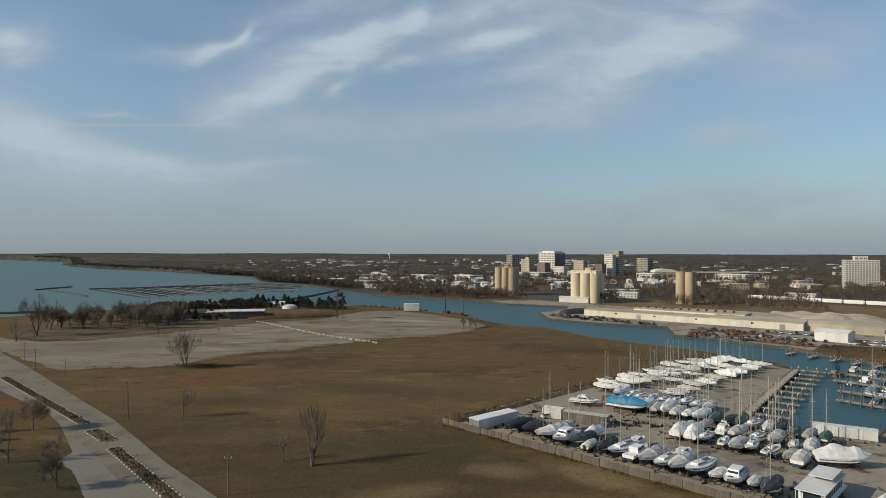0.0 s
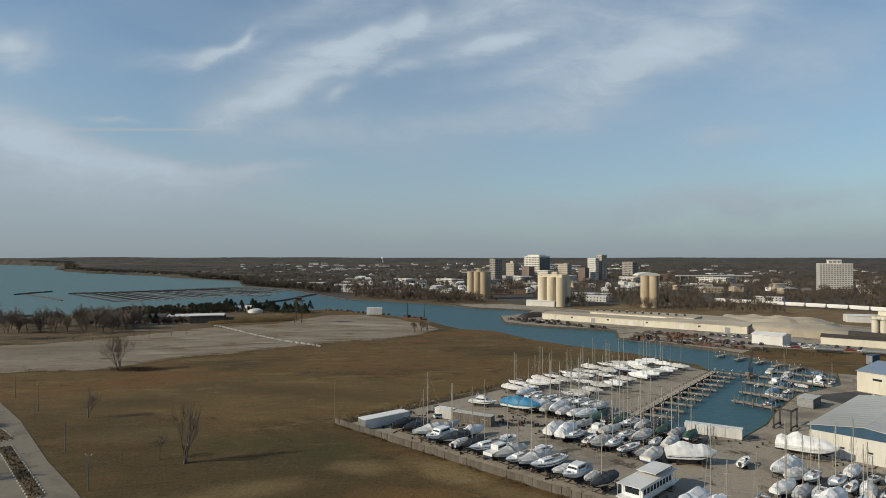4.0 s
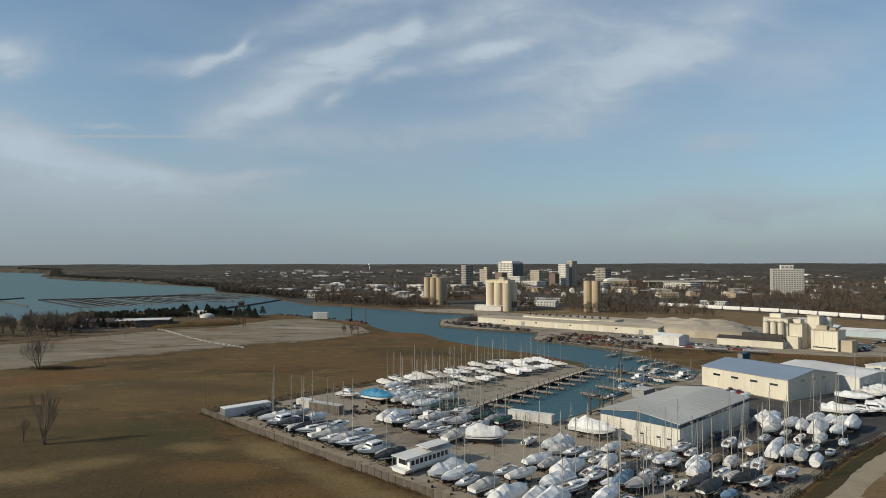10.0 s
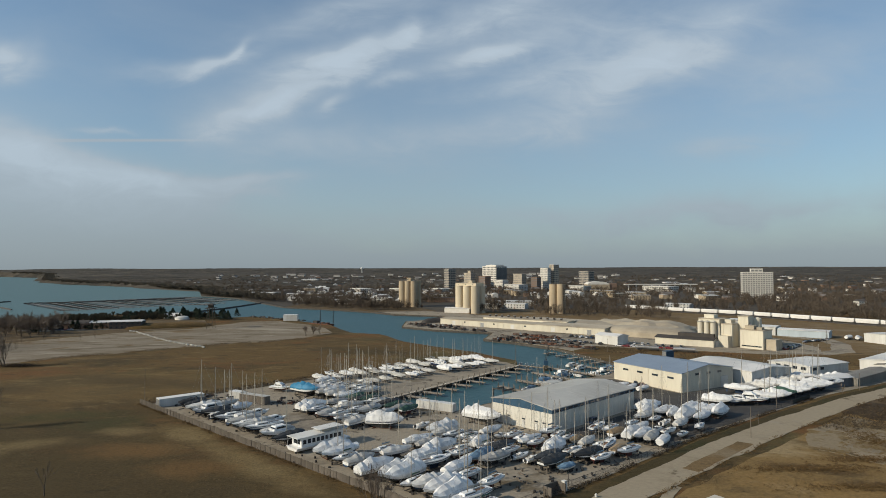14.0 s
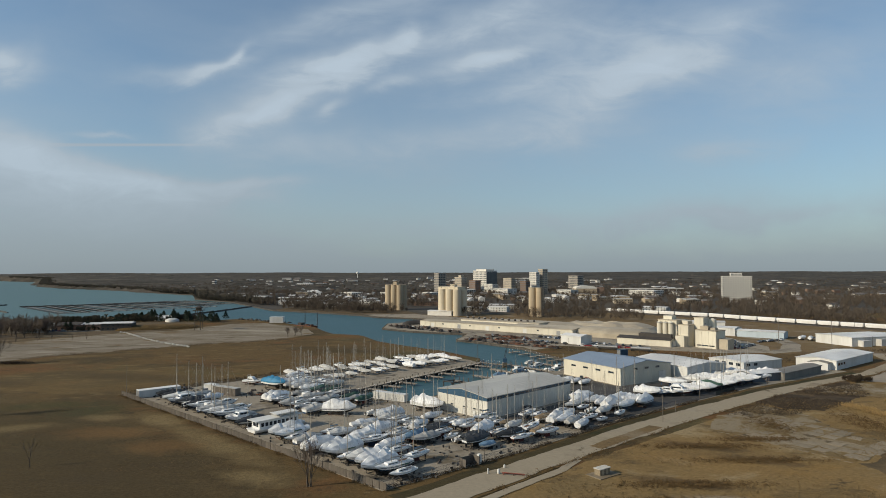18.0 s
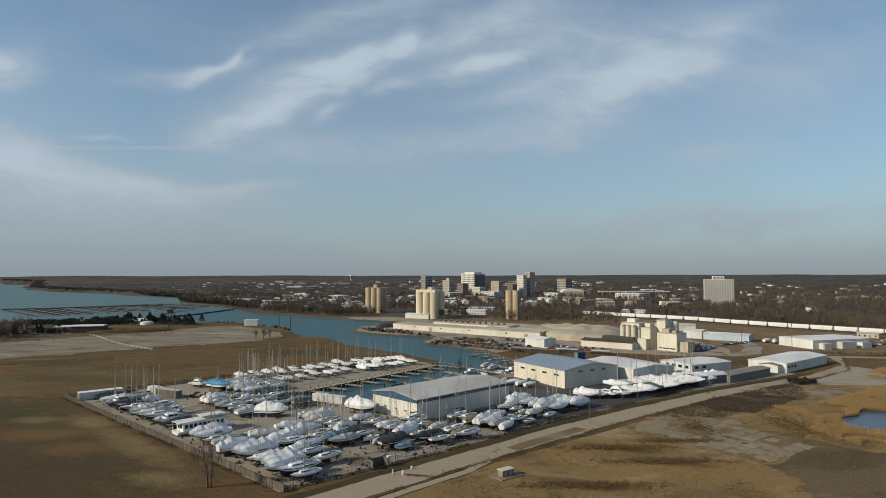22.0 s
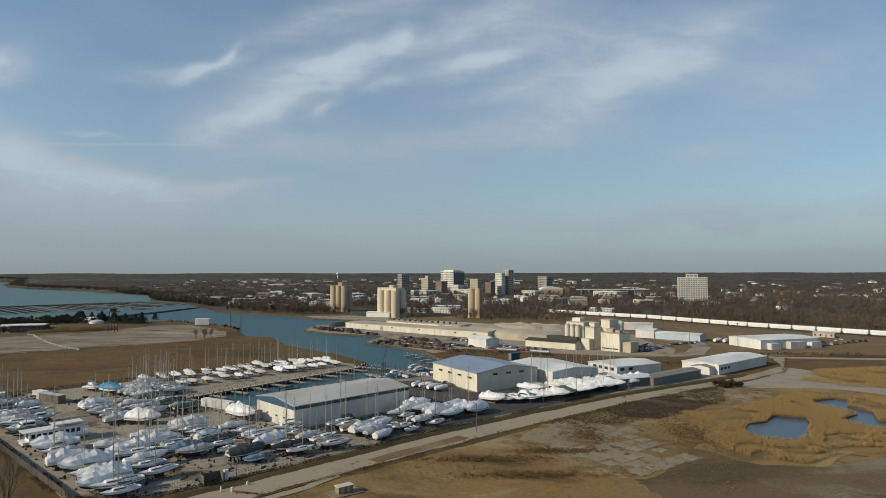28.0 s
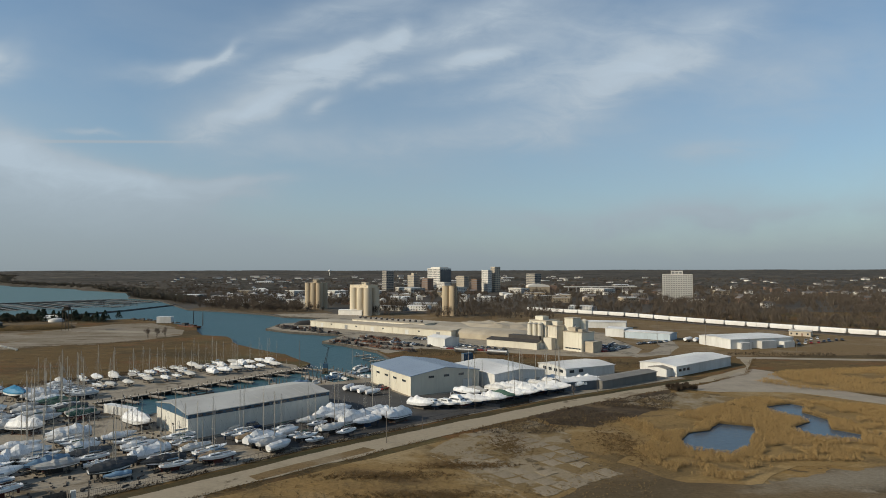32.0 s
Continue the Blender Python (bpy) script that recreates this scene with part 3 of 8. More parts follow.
def land_height(x, y):
    d = max(0.0, y - 1500)
    h = 32.0 * min(1.0, d / 3000) ** 1.3
    if d > 0:
        h += 5.0 * min(1.0, d / 1500) * noise.noise((x * 0.0016, y * 0.0016, 4.0))
    return h


def land():
    edge = [(-5000, -700), (5000, -700), (5000, 4850), (-5000, 4850)]
    pts = [Vector(p) for p in edge]
    cons = [(i, (i + 1) % 4) for i in range(4)]
    for loop in (WATERLINE, *PONDS):
        n = len(pts)
        pts += [Vector(p) for p in loop]
        cons += [(n + i, n + (i + 1) % len(loop)) for i in range(len(loop))]
    for iy in range(16):
        for ix in range(40):
            p = (-4850 + ix * 250 + (iy % 2) * 90, 1300 + iy * 230)
            if p[1] < 4800 and not inside(p, WATERLINE):
                pts.append(Vector(p))
    for iy in range(12):
        for ix in range(16):
            p = (-1100 + ix * 150 + (iy % 2) * 40, -560 + iy * 150)
            if not inside(p, WATERLINE) and not any(hypot(p[0] - q[0][0], p[1] - q[0][1]) < 80 for q in PONDS):
                pts.append(Vector(p))
    vs, _, fs, *_ = delaunay_2d_cdt(pts, cons, [], 0, 0.001)
    keep = []
    for f in fs:
        c = (sum(vs[i].x for i in f) / 3, sum(vs[i].y for i in f) / 3)
        if not any(inside(c, q) for q in (WATERLINE, *PONDS)):
            keep.append(f)
    shore = {(round(x, 1), round(y, 1)) for x, y in WATERLINE}
    g = G()
    g.add([(p.x, p.y, 0.0 if (round(p.x, 1), round(p.y, 1)) in shore else land_height(p.x, p.y)) for p in vs], keep)
    me = g.mesh("ground", FIELD)
    me.materials.append(FARLAND)
    for poly in me.polygons:
        c = poly.center
        if c.y > 620 or c.x > 900 or c.x < -900:
            poly.material_index = 1
    tagged(new("ground", me), "brown winter land of dry grass reaching the wooded horizon", "ground", kind="structure")
    for loop, top, name, label in ((WATERLINE, 0.0, "bank", "low stone and steel bank along the water"), (PONDS[0], 0.0, "bank", "muddy pond bank"), (PONDS[1], 0.0, "bank", "muddy pond bank")):
        b = G()
        n = len(loop)
        b.add([(x, y, top) for x, y in loop] + [(x, y, -2.6) for x, y in loop], [(i, (i + 1) % n, n + (i + 1) % n, n + i) for i in range(n)])
        tagged(part(name, b, BANK), label, "bank", kind="structure")


land()
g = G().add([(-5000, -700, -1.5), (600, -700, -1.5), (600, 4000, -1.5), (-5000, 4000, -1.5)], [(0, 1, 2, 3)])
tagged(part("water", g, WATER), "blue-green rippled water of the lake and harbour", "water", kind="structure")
for q in PONDS:
    g = G().prism([(x + 0 * y, y) for x, y in q], -1.2, -0.15)
    tagged(part("pond", g, PONDW), "still dark blue pond among golden reeds", "pond", kind="structure")

# worn surfaces laid on the land
sheet("gravel_lot", [(-260, 330), (-222, 309), (-163, 263), (-118, 267), (-114, 279), (-98, 303), (-75, 315), (-59, 335), (-27, 360), (-8, 365), (16, 388), (30, 425), (19, 457), (-9, 497), (-40, 530), (-68, 520), (-93, 456), (-126, 441), (-168, 380), (-198, 347), (-221, 342), (-256, 358)], 0.05, GRAVEL, "pale bare gravel lot with darker tracks", amp=3.0, step=5)
sheet("yard", [(1, 183), (115, 69), (150, 98), (185, 130), (222, 160), (262, 190), (300, 213), (330, 231), (316, 248), (262, 236), (235, 240), (204, 261), (190, 237), (163, 220), (141, 194), (131, 180), (116, 165), (103, 173), (89, 188), (123, 230), (150, 266), (146, 276), (130, 287), (111, 280), (37, 219)], 0.06, YARD, "grey gravel boatyard ground", amp=0.0)
# asphalt with the shadow of the sheds worked into its dark colour
sheet("asphalt_apron", [(150, 132), (178, 128), (222, 161), (262, 191), (272, 200), (236, 206), (206, 194), (188, 226), (166, 218), (184, 170), (146, 134)], 0.09, SHADEASPH, "asphalt between the boat sheds, darkened as shed shadow", amp=0.8)
ROAD_EDGE = [(117, 66), (150, 96), (185, 128), (222, 158), (262, 187), (300, 210), (330, 228)]
ROAD_YARD = [(22, -22)] + [(x + 2.3, y - 2.5) for x, y in ROAD_EDGE] + [ (373, 260), (386, 293)]
ROAD_FIELD = [(31, -30), (127, 57), (150, 79), (176, 102), (206, 128), (234, 150), (266, 175), (294, 194), (324, 213), (362, 240), (392, 290)]
sheet("road", ROAD_YARD + ROAD_FIELD[::-1], 0.10, ASPHALT, "worn pale asphalt road along the boatyard", "road", amp=0.9, step=2.0)
# dead grass whose dark colour also paints in the shadow along the fence
sheet("verge", ROAD_EDGE + [(x + 2.6, y - 2.8) for x, y in ROAD_EDGE[::-1]], 0.085, DARKGRASS, "strip of dead grass between fence and road, darkened as fence shadow", amp=0.6, step=3)
sheet("road_strip", [(171, 104), (196, 127), (199.5, 124.5), (174, 101)], 0.125, BARE, "worn dirt strip left in the road", amp=0.5, step=2)
sheet("old_path", [(119, 45), (134, 58), (148, 71.5), (160, 82.5), (166, 90.5), (164.2, 91.6), (158.4, 84.4), (146.4, 73.2), (132.4, 59.8), (117.5, 46.6)], 0.10, ASPHALT, "narrow old path along the road", "path", amp=0.5, step=2)
sheet("path_verge", [(126, 55), (150, 77.2), (163, 89.5), (158.2, 84.7), (146.2, 73.5), (132.2, 60.1), (121, 49.8)], 0.08, DARKGRASS, "strip of dead grass between road and path", amp=0.3, step=2)
sheet("park_ground", [(-262, 372), (-222, 350), (-198, 352), (-168, 384), (-128, 445), (-100, 462), (-92, 500), (-110, 540), (-150, 560), (-230, 520), (-290, 470)], 0.03, EARTH, "brown park ground with worn paths", amp=3, step=5)
sheet("park_lot", [(-226, 446), (-204, 440), (-160, 452), (-140, 458), (-142, 464), (-180, 460), (-228, 454)], 0.06, LOTASPH, "grey park car lot", "road", amp=0.8)
sheet("rail_land", [(300, 300), (345, 296), (400, 300), (520, 300), (600, 300), (560, 350), (500, 420), (440, 505), (370, 610), (330, 660), (240, 660), (150, 640), (160, 590), (230, 520), (310, 470), (346, 420), (346, 330)], 0.035, BARE, "grey-brown open land beside the railway", amp=4, step=8)
sheet("works_lane", [(330, 296), (352, 306), (372, 340), (380, 372), (352, 420), (300, 500), (292, 496), (342, 416), (366, 368), (362, 344), (344, 316), (326, 304)], 0.07, YARD, "gravel lane through the works land", "road", amp=1.0)
sheet("sand_track", [(372, 256), (340, 222), (318, 205), (330, 200), (359, 198), (380, 174), (470, 120), (480, 130), (388, 187), (369, 216), (378, 246)], 0.12, SAND, "sandy dirt track branching off the road", "road", amp=1.2)
sheet("service_road", [(383, 289), (456, 277), (700, 240), (702, 246), (460, 283), (386, 296)], 0.14, SAND, "long pale service road", "road", amp=0.5)
sheet("scrub", [(131, 54), (176, 98), (234, 147), (294, 191), (345, 222), (372, 214), (390, 180), (460, 110), (420, -60), (60, -60), (40, -35)], 0.04, SCRUB, "rough ground of golden dry grass and weeds", amp=1.5, holes=PONDS)
sheet("dark_scrub", [(248, 164), (284, 190), (300, 200), (314, 208), (298, 177), (283, 160), (265, 146), (252, 150)], 0.08, DARKSCRUB, "dark bare earth and low bushes", amp=2.5, step=2.5)
sheet("bare_earth", [(262, 108), (286, 96), (320, 104), (360, 118), (420, 90), (330, 20), (225, 30), (240, 86)], 0.07, DAMPBARE, "thin bare ground with gravel", amp=6, step=1.2)
sheet("old_pavement", [(224, 140), (231, 144), (247, 156), (256, 138), (253, 120), (258, 108), (240, 88), (230, 96), (220, 112), (214, 122)], 0.085, OLDCON, "overgrown broken concrete pavement", amp=2.0, step=2.0)
sheet("old_pavement", [(284, 178), (300, 192), (314, 200), (331, 189), (309, 167)], 0.085, OLDCON, "overgrown broken concrete pad", amp=1.6, step=2.0)
sheet("industrial_yard", [(96, 592), (118, 577), (108, 545), (82, 519), (81, 472), (107, 446), (153, 421), (143, 380), (161, 363), (184, 331), (190, 318), (210, 340), (250, 322), (300, 300), (330, 300), (345, 330), (345, 420), (300, 470), (220, 520), (150, 600), (100, 650), (45, 642), (66, 607)], 0.05, YARD, "grey gravel works yard by the river", amp=0)
sheet("north_quay", [(-83, 732), (-28, 696), (40, 642), (110, 650), (60, 780), (-60, 860)], 0.05, EARTH, "brown earth quay on the far bank", amp=1)
sheet("boulevard", [(-260, 332), (-222, 309), (-179, 267), (-146, 233), (-97, 183), (-65, 146), (-46, 126), (-10, 84), (-20, 76), (-56, 118), (-82, 148), (-110, 178), (-150, 222), (-196, 270), (-262, 318)], 0.12, LANE, "pale cracked concrete boulevard lane", "road", amp=0)
sheet("parking_lot", [(-258, 322), (-193, 273), (-147, 225), (-107, 180), (-79, 151), (-53, 121), (-17, 79), (-60, 60), (-90, 110), (-92, 154), (-116, 186), (-160, 223), (-230, 280)], 0.09, LOTASPH, "worn asphalt parking lot beside the boulevard", "road", amp=0)
sheet("lawn", [(-64, 104), (-72.5, 125.5), (-84.7, 141), (-93, 149), (-99, 151), (-107, 149.5), (-122, 140), (-112, 84)], 0.14, DARKGRASS, "dark winter lawn under bare trees", amp=0.6, step=2)
sheet("reed_bed", [(262, 112), (273, 131), (270, 152), (298, 163), (337, 189), (377, 173), (420, 128), (329, 106), (306, 108), (285, 93), (270, 99)], 0.10, REED, "golden litter of dry reeds round the ponds", amp=3, holes=PONDS)
sheet("reed_bed", [(355, 222), (382, 248), (470, 264), (640, 250), (600, 120), (480, 132), (391, 191), (366, 203)], 0.09, SCRUB, "golden dry grass beyond the sandy track", amp=2)

# ---- buildings ----
OFFWHITE = mat("off_white_sheeting", (0.63, 0.605, 0.535), (0.57, 0.545, 0.48), 0.12, 0.6, vary=0.04, fine=0.07, big=0.07, bigc=(0.52, 0.49, 0.42), stretch=(1, 1, 0.3))
BEIGEROOF = mat("beige_vault_sheeting", (0.44, 0.375, 0.28), (0.37, 0.315, 0.235), 0.08, 0.7, vary=0.06, fine=0.12, big=0.05, bigc=(0.31, 0.265, 0.20))
PALEBLUE = mat("pale_blue_sheeting", (0.40, 0.46, 0.50), (0.34, 0.39, 0.42), 0.1, 0.6, vary=0.06, fine=0.12, stretch=(1, 1, 0.2))
TAUPE = mat("taupe_sheeting", (0.205, 0.190, 0.165), (0.165, 0.152, 0.132), 0.1, 0.65, vary=0.06, fine=0.12, stretch=(1, 1, 0.2))
GREYBLUE = mat("slate_sheeting", (0.105, 0.118, 0.135), (0.085, 0.095, 0.108), 0.1, 0.6, vary=0.06, fine=0.12, big=0.06, bigc=(0.13, 0.14, 0.15), stretch=(1, 1, 0.2))


def gabled(name, label, F, ang, length, width, eave, rise, wall, roof, group="", trim=None, trim_h=0.8, ribs=2.4, over=0.35, category="building"):
    """A sheet-metal shed: corner F, long axis at ang degrees, width to its left; ridge along the length; ribbed walls and a roof with thickness."""
    t = thing(name, label, category, group, pose(F[0], F[1], 0, 0, 0, ang))
    L, W = length, width
    g = G()
    th = 0.25
    # walls with gable ends
    for x0, x1 in ((0, th), (L - th, L)):
        pf = [(0, 0), (W, 0), (W, eave), (W / 2, eave + rise), (0, eave)]
        g.add([(x0, y, z) for y, z in pf] + [(x1, y, z) for y, z in pf],
              [tuple(range(5))[::-1] if x0 else tuple(range(5))[::-1], tuple(range(5, 10))] + [(i, (i + 1) % 5, 5 + (i + 1) % 5, 5 + i) for i in range(5)])
    g.box(th, 0, 0, L - th, th, eave)
    g.box(th, W - th, 0, L - th, W, eave)
    part("wall", g, wall, t)
    # standing ribs on the two faces that show
    rib_y = G().box(0, -0.05, 0.05, 0.10, 0.0, eave - 0.05).mesh("rib", wall)
    rib_x = G().box(-0.05, 0, 0.05, 0.0, 0.10, eave - 0.05).mesh("rib", wall)
    for i in range(int(L / ribs) + 1):
        piece("rib", rib_y, t, pose(min(i * ribs, L - 0.1), 0, 0))
    for i in range(1, int(W / ribs) + 1):
        piece("rib", rib_x, t, pose(0, min(i * ribs, W - 0.1), 0))
    for y0, z0, y1, z1, s in ((-over, eave - over * rise / (W / 2), W / 2, eave + rise, 0), (W / 2, eave + rise, W + over, eave - over * rise / (W / 2), 1)):
        q = G().add([(-over, y0, z0 + 0.02), (L + over, y0, z0 + 0.02), (L + over, y1, z1 + 0.02), (-over, y1, z1 + 0.02), (-over, y0, z0 + 0.24), (L + over, y0, z0 + 0.24), (L + over, y1, z1 + 0.24), (-over, y1, z1 + 0.24)],
                    [(0, 3, 2, 1), (4, 5, 6, 7), (0, 1, 5, 4), (1, 2, 6, 5), (2, 3, 7, 6), (3, 0, 4, 7)])
        ro = part("roof", q, roof, t)
        n = int(L / 3.0)
        x = 0
        seam = G().add([(x, y0, z0 + 0.24), (x + 0.09, y0, z0 + 0.24), (x + 0.09, y1, z1 + 0.24), (x, y1, z1 + 0.24), (x, y0, z0 + 0.262), (x + 0.09, y0, z0 + 0.262), (x + 0.09, y1, z1 + 0.262), (x, y1, z1 + 0.262)],
                       [(4, 5, 6, 7), (0, 1, 5, 4), (1, 2, 6, 5), (3, 0, 4, 7), (2, 3, 7, 6)]).mesh("roof_seam", roof)
        for i in range(1, n):
            piece("roof_seam", seam, ro, pose(L * i / n, 0, 0))
    if trim:
        q = G().box(-0.10, -0.10, eave - trim_h, L + 0.1, -0.04, eave)
        part("trim_band", q, trim, t, "blue metal band under the eave")
        q = G().add([(x, y, z) for x in (-0.10, -0.05) for y, z in ((-0.1, eave - trim_h), (W + 0.1, eave - trim_h), (W + 0.1, eave), (W / 2, eave + rise), (-0.1, eave))],
                    [(4, 3, 2, 1, 0), (5, 6, 7, 8, 9), (0, 1, 6, 5), (1, 2, 7, 6), (2, 3, 8, 7), (3, 4, 9, 8), (4, 0, 5, 9)])
        part("trim_band", q, trim, t, "blue metal band across the gable")
    return t


def opening(t, name, x, y, z, w, h, face, material, label=""):
    """A framed pane set proud of a wall face: 'y' faces the long front, 'x' the gable end."""
    f = G()
    if face == "y":
        f.box(x - 0.08, -0.075, z - 0.08, x + w + 0.08, -0.06, z + h + 0.08)
        p = G().box(x, -0.10, z, x + w, -0.077, z + h)
    else:
        f.box(-0.075, y - 0.08, z - 0.08, -0.06, y + w + 0.08, z + h + 0.08)
        p = G().box(-0.10, y, z, -0.077, y + w, z + h)
    o = part(name, p, material, t, label)
    part("frame", f, STEEL, o)
    return o


# the two boat sheds
shed = gabled("boat_shed", "cream metal boat shed with a blue band and pale grey roof", (144.5, 136.0), 43.0, 48.2, 24.2, 7.2, 1.5, OFFWHITE, GREYROOF, trim=BLUESH, trim_h=1.15)
for y in (2.5, 5.5, 10.5, 16.5, 20.5):
    opening(shed, "door", 0, y, 0.05, 1.0, 2.1, "x", WHITESH)
    opening(shed, "window", 0, y - 0.1, 2.6, 1.1, 0.35, "x", GLASS)
for i in range(15):
    part("window", G().box(2.2 + i * 3.05, -0.13, 6.25, 4.4 + i * 3.05, -0.101, 6.85), GLASS, shed, "dark strip window under the eave")


def turned_gable(name, label, F, ang, depth, width, eave, rise, wall, roof):
    """A shed whose gable wall starts at F and runs along ang; the ridge runs back from it."""
    t = thing(name, label, "building", m=pose(F[0], F[1], 0, 0, 0, ang))
    W, D, th = width, depth, 0.25
    pf = [(0, 0), (W, 0), (W, eave), (W / 2, eave + rise), (0, eave)]
    g = G()
    for y0, y1 in ((0, th), (D - th, D)):
        g.add([(x, y0, z) for x, z in pf] + [(x, y1, z) for x, z in pf], [tuple(range(5)), tuple(range(5, 10))[::-1]] + [(5 + i, 5 + (i + 1) % 5, (i + 1) % 5, i) for i in range(5)])
    g.box(0, th, 0, th, D - th, eave)
    g.box(W - th, th, 0, W, D - th, eave)
    part("wall", g, wall, t)
    rib_y = G().box(0, -0.05, 0.05, 0.10, 0.0, eave - 0.05).mesh("rib", wall)
    rib_x = G().box(-0.05, 0, 0.05, 0.0, 0.10, eave - 0.05).mesh("rib", wall)
    for i in range(int(W / 2.4) + 1):
        piece("rib", rib_y, t, pose(min(i * 2.4, W - 0.1), 0, 0))
    for i in range(1, int(D / 2.4) + 1):
        piece("rib", rib_x, t, pose(0, min(i * 2.4, D - 0.1), 0))
    o = 0.35
    dz = o * rise / (W / 2)
    for x0, z0, x1, z1 in ((-o, eave - dz, W / 2, eave + rise), (W / 2, eave + rise, W + o, eave - dz)):
        q = G().add([(x0, -o, z0 + 0.02), (x1, -o, z1 + 0.02), (x1, D + o, z1 + 0.02), (x0, D + o, z0 + 0.02), (x0, -o, z0 + 0.24), (x1, -o, z1 + 0.24), (x1, D + o, z1 + 0.24), (x0, D + o, z0 + 0.24)],
                    [(0, 3, 2, 1), (4, 5, 6, 7), (0, 1, 5, 4), (1, 2, 6, 5), (2, 3, 7, 6), (3, 0, 4, 7)])
        ro = part("roof", q, roof, t)
        n = int(D / 3)
        y = 0
        seam = G().add([(x0, y, z0 + 0.24), (x1, y, z1 + 0.24), (x1, y + 0.09, z1 + 0.24), (x0, y + 0.09, z0 + 0.24), (x0, y, z0 + 0.262), (x1, y, z1 + 0.262), (x1, y + 0.09, z1 + 0.262), (x0, y + 0.09, z0 + 0.262)],
                       [(4, 5, 6, 7), (0, 1, 5, 4), (2, 3, 7, 6), (3, 0, 4, 7), (1, 2, 6, 5)]).mesh("roof_seam", roof)
        for i in range(1, n):
            piece("roof_seam", seam, ro, pose(0, D * i / n, 0))
    return t


shed2 = turned_gable("blue_roof_shed", "cream metal shed with a blue-grey roof and strip windows", (207.2, 195.0), 29.5, 36.5, 32.0, 7.6, 2.3, CREAMSH, BLUEROOF)
for y in (4, 12, 20, 28):
    opening(shed2, "window", 0, y, 4.9, 3.0, 0.7, "x", GLASS)
for x in (8, 15, 22):
    opening(shed2, "window", x, 0, 6.3, 2.4, 0.8, "y", GLASS)
opening(shed2, "roller_door", 24, 0, 0.05, 4.5, 4.5, "y", WHITESH)
shed3 = turned_gable("white_roof_shed", "white metal shed with a bright white roof", (241.0, 206.5), 26.0, 34.0, 25.5, 6.2, 1.3, WHITESH, WHITEROOF)
for x in (3, 9, 15, 20):
    opening(shed3, "door", x, 0, 0.05, 2.6, 3.4, "y", GREYROOF)
shed4 = gabled("office_shed", "white metal shed with a row of office windows", (273.0, 219.0), 25.0, 27.0, 20.0, 6.2, 0.8, WHITESH, WHITEROOF)
for y in (2, 6, 10, 14):
    opening(shed4, "window", 0, y, 4.4, 2.2, 1.2, "x", GLASS)
for x in (2, 7):
    opening(shed4, "window", x, 0, 4.4, 2.4, 1.2, "y", GLASS)
gabled("blue_workshop", "low slate-grey metal workshop with a white lean-to roof", (268.5, 202.0), 20.0, 17.0, 9.0, 3.6, 0.8, GREYBLUE, WHITEROOF)
gabled("blue_wall_shed", "long low taupe-grey shed beside the road", (285.0, 206.0), 36.0, 38.0, 8.0, 3.3, 0.6, TAUPE, TAUPE)
shed5 = gabled("long_white_shed", "long white metal shed with a white roof", (327.0, 234.0), 37.5, 51.0, 19.0, 4.6, 1.0, WHITESH, WHITEROOF)
for x in (2, 5.5, 9):
    opening(shed5, "window", x, 0, 2.2, 2.2, 1.1, "y", GLASS)
gabled("entrance_annex", "small white annex with dark windows", (322.0, 233.0), 37.5, 8.0, 9.0, 3.6, 0.8, WHITESH, TAUPE)
# white flat-roofed works building
wk = gabled("white_works", "white windowless works building with a flat roof", (399.0, 328.4), 15.0, 48.0, 28.0, 5.7, 0.6, WHITESH, WHITEROOF, ribs=6.0)
for x, w, h in ((5, 7, 4.0), (20, 11, 4.6), (37, 8, 3.8)):
    part("annex", G().box(x, -4.0, 0, x + w, -0.06, h), WHITESH, wk)
for x, w in ((13.5, 3.5), (32.5, 3.0)):
    opening(wk, "roller_door", x, 0, 0.05, w, 3.6, "y", GREYROOF)
gabled("white_depot", "white metal depot shed", (344.0, 404.0), -42.0, 14.0, 16.0, 5.8, 0.8, WHITESH, WHITEROOF, ribs=5.0)
gabled("pale_blue_depot", "low pale blue depot shed", (355.0, 393.5), -40.0, 32.0, 14.0, 4.6, 0.7, PALEBLUE, WHITEROOF, ribs=5.0)
gabled("rail_shed", "long white shed behind the depot", (345.0, 470.0), -20.0, 34.0, 14.0, 5.0, 0.8, WHITESH, WHITEROOF, ribs=6.0)
# small concrete hut in the scrub
hut = thing("utility_hut", "small pale concrete utility hut in dry grass", "hut", m=pose(168.0, 79.5, 0, 0, 0, 35))
part("slab", G().box(-3.6, -2.6, 0, 3.8, 2.2, 0.22), CONC, hut)
part("wall", G().box(-1.8, -0.9, 0.2, 1.8, 0.9, 1.65), CONC, hut)
part("roof", G().box(-2.0, -1.1, 1.65, 2.0, 1.1, 1.8), STONEW, hut)
for x in (-1.2, 0.3):
    part("door", G().box(x, -0.95, 0.25, x + 0.8, -0.905, 1.5), TANCON, hut)


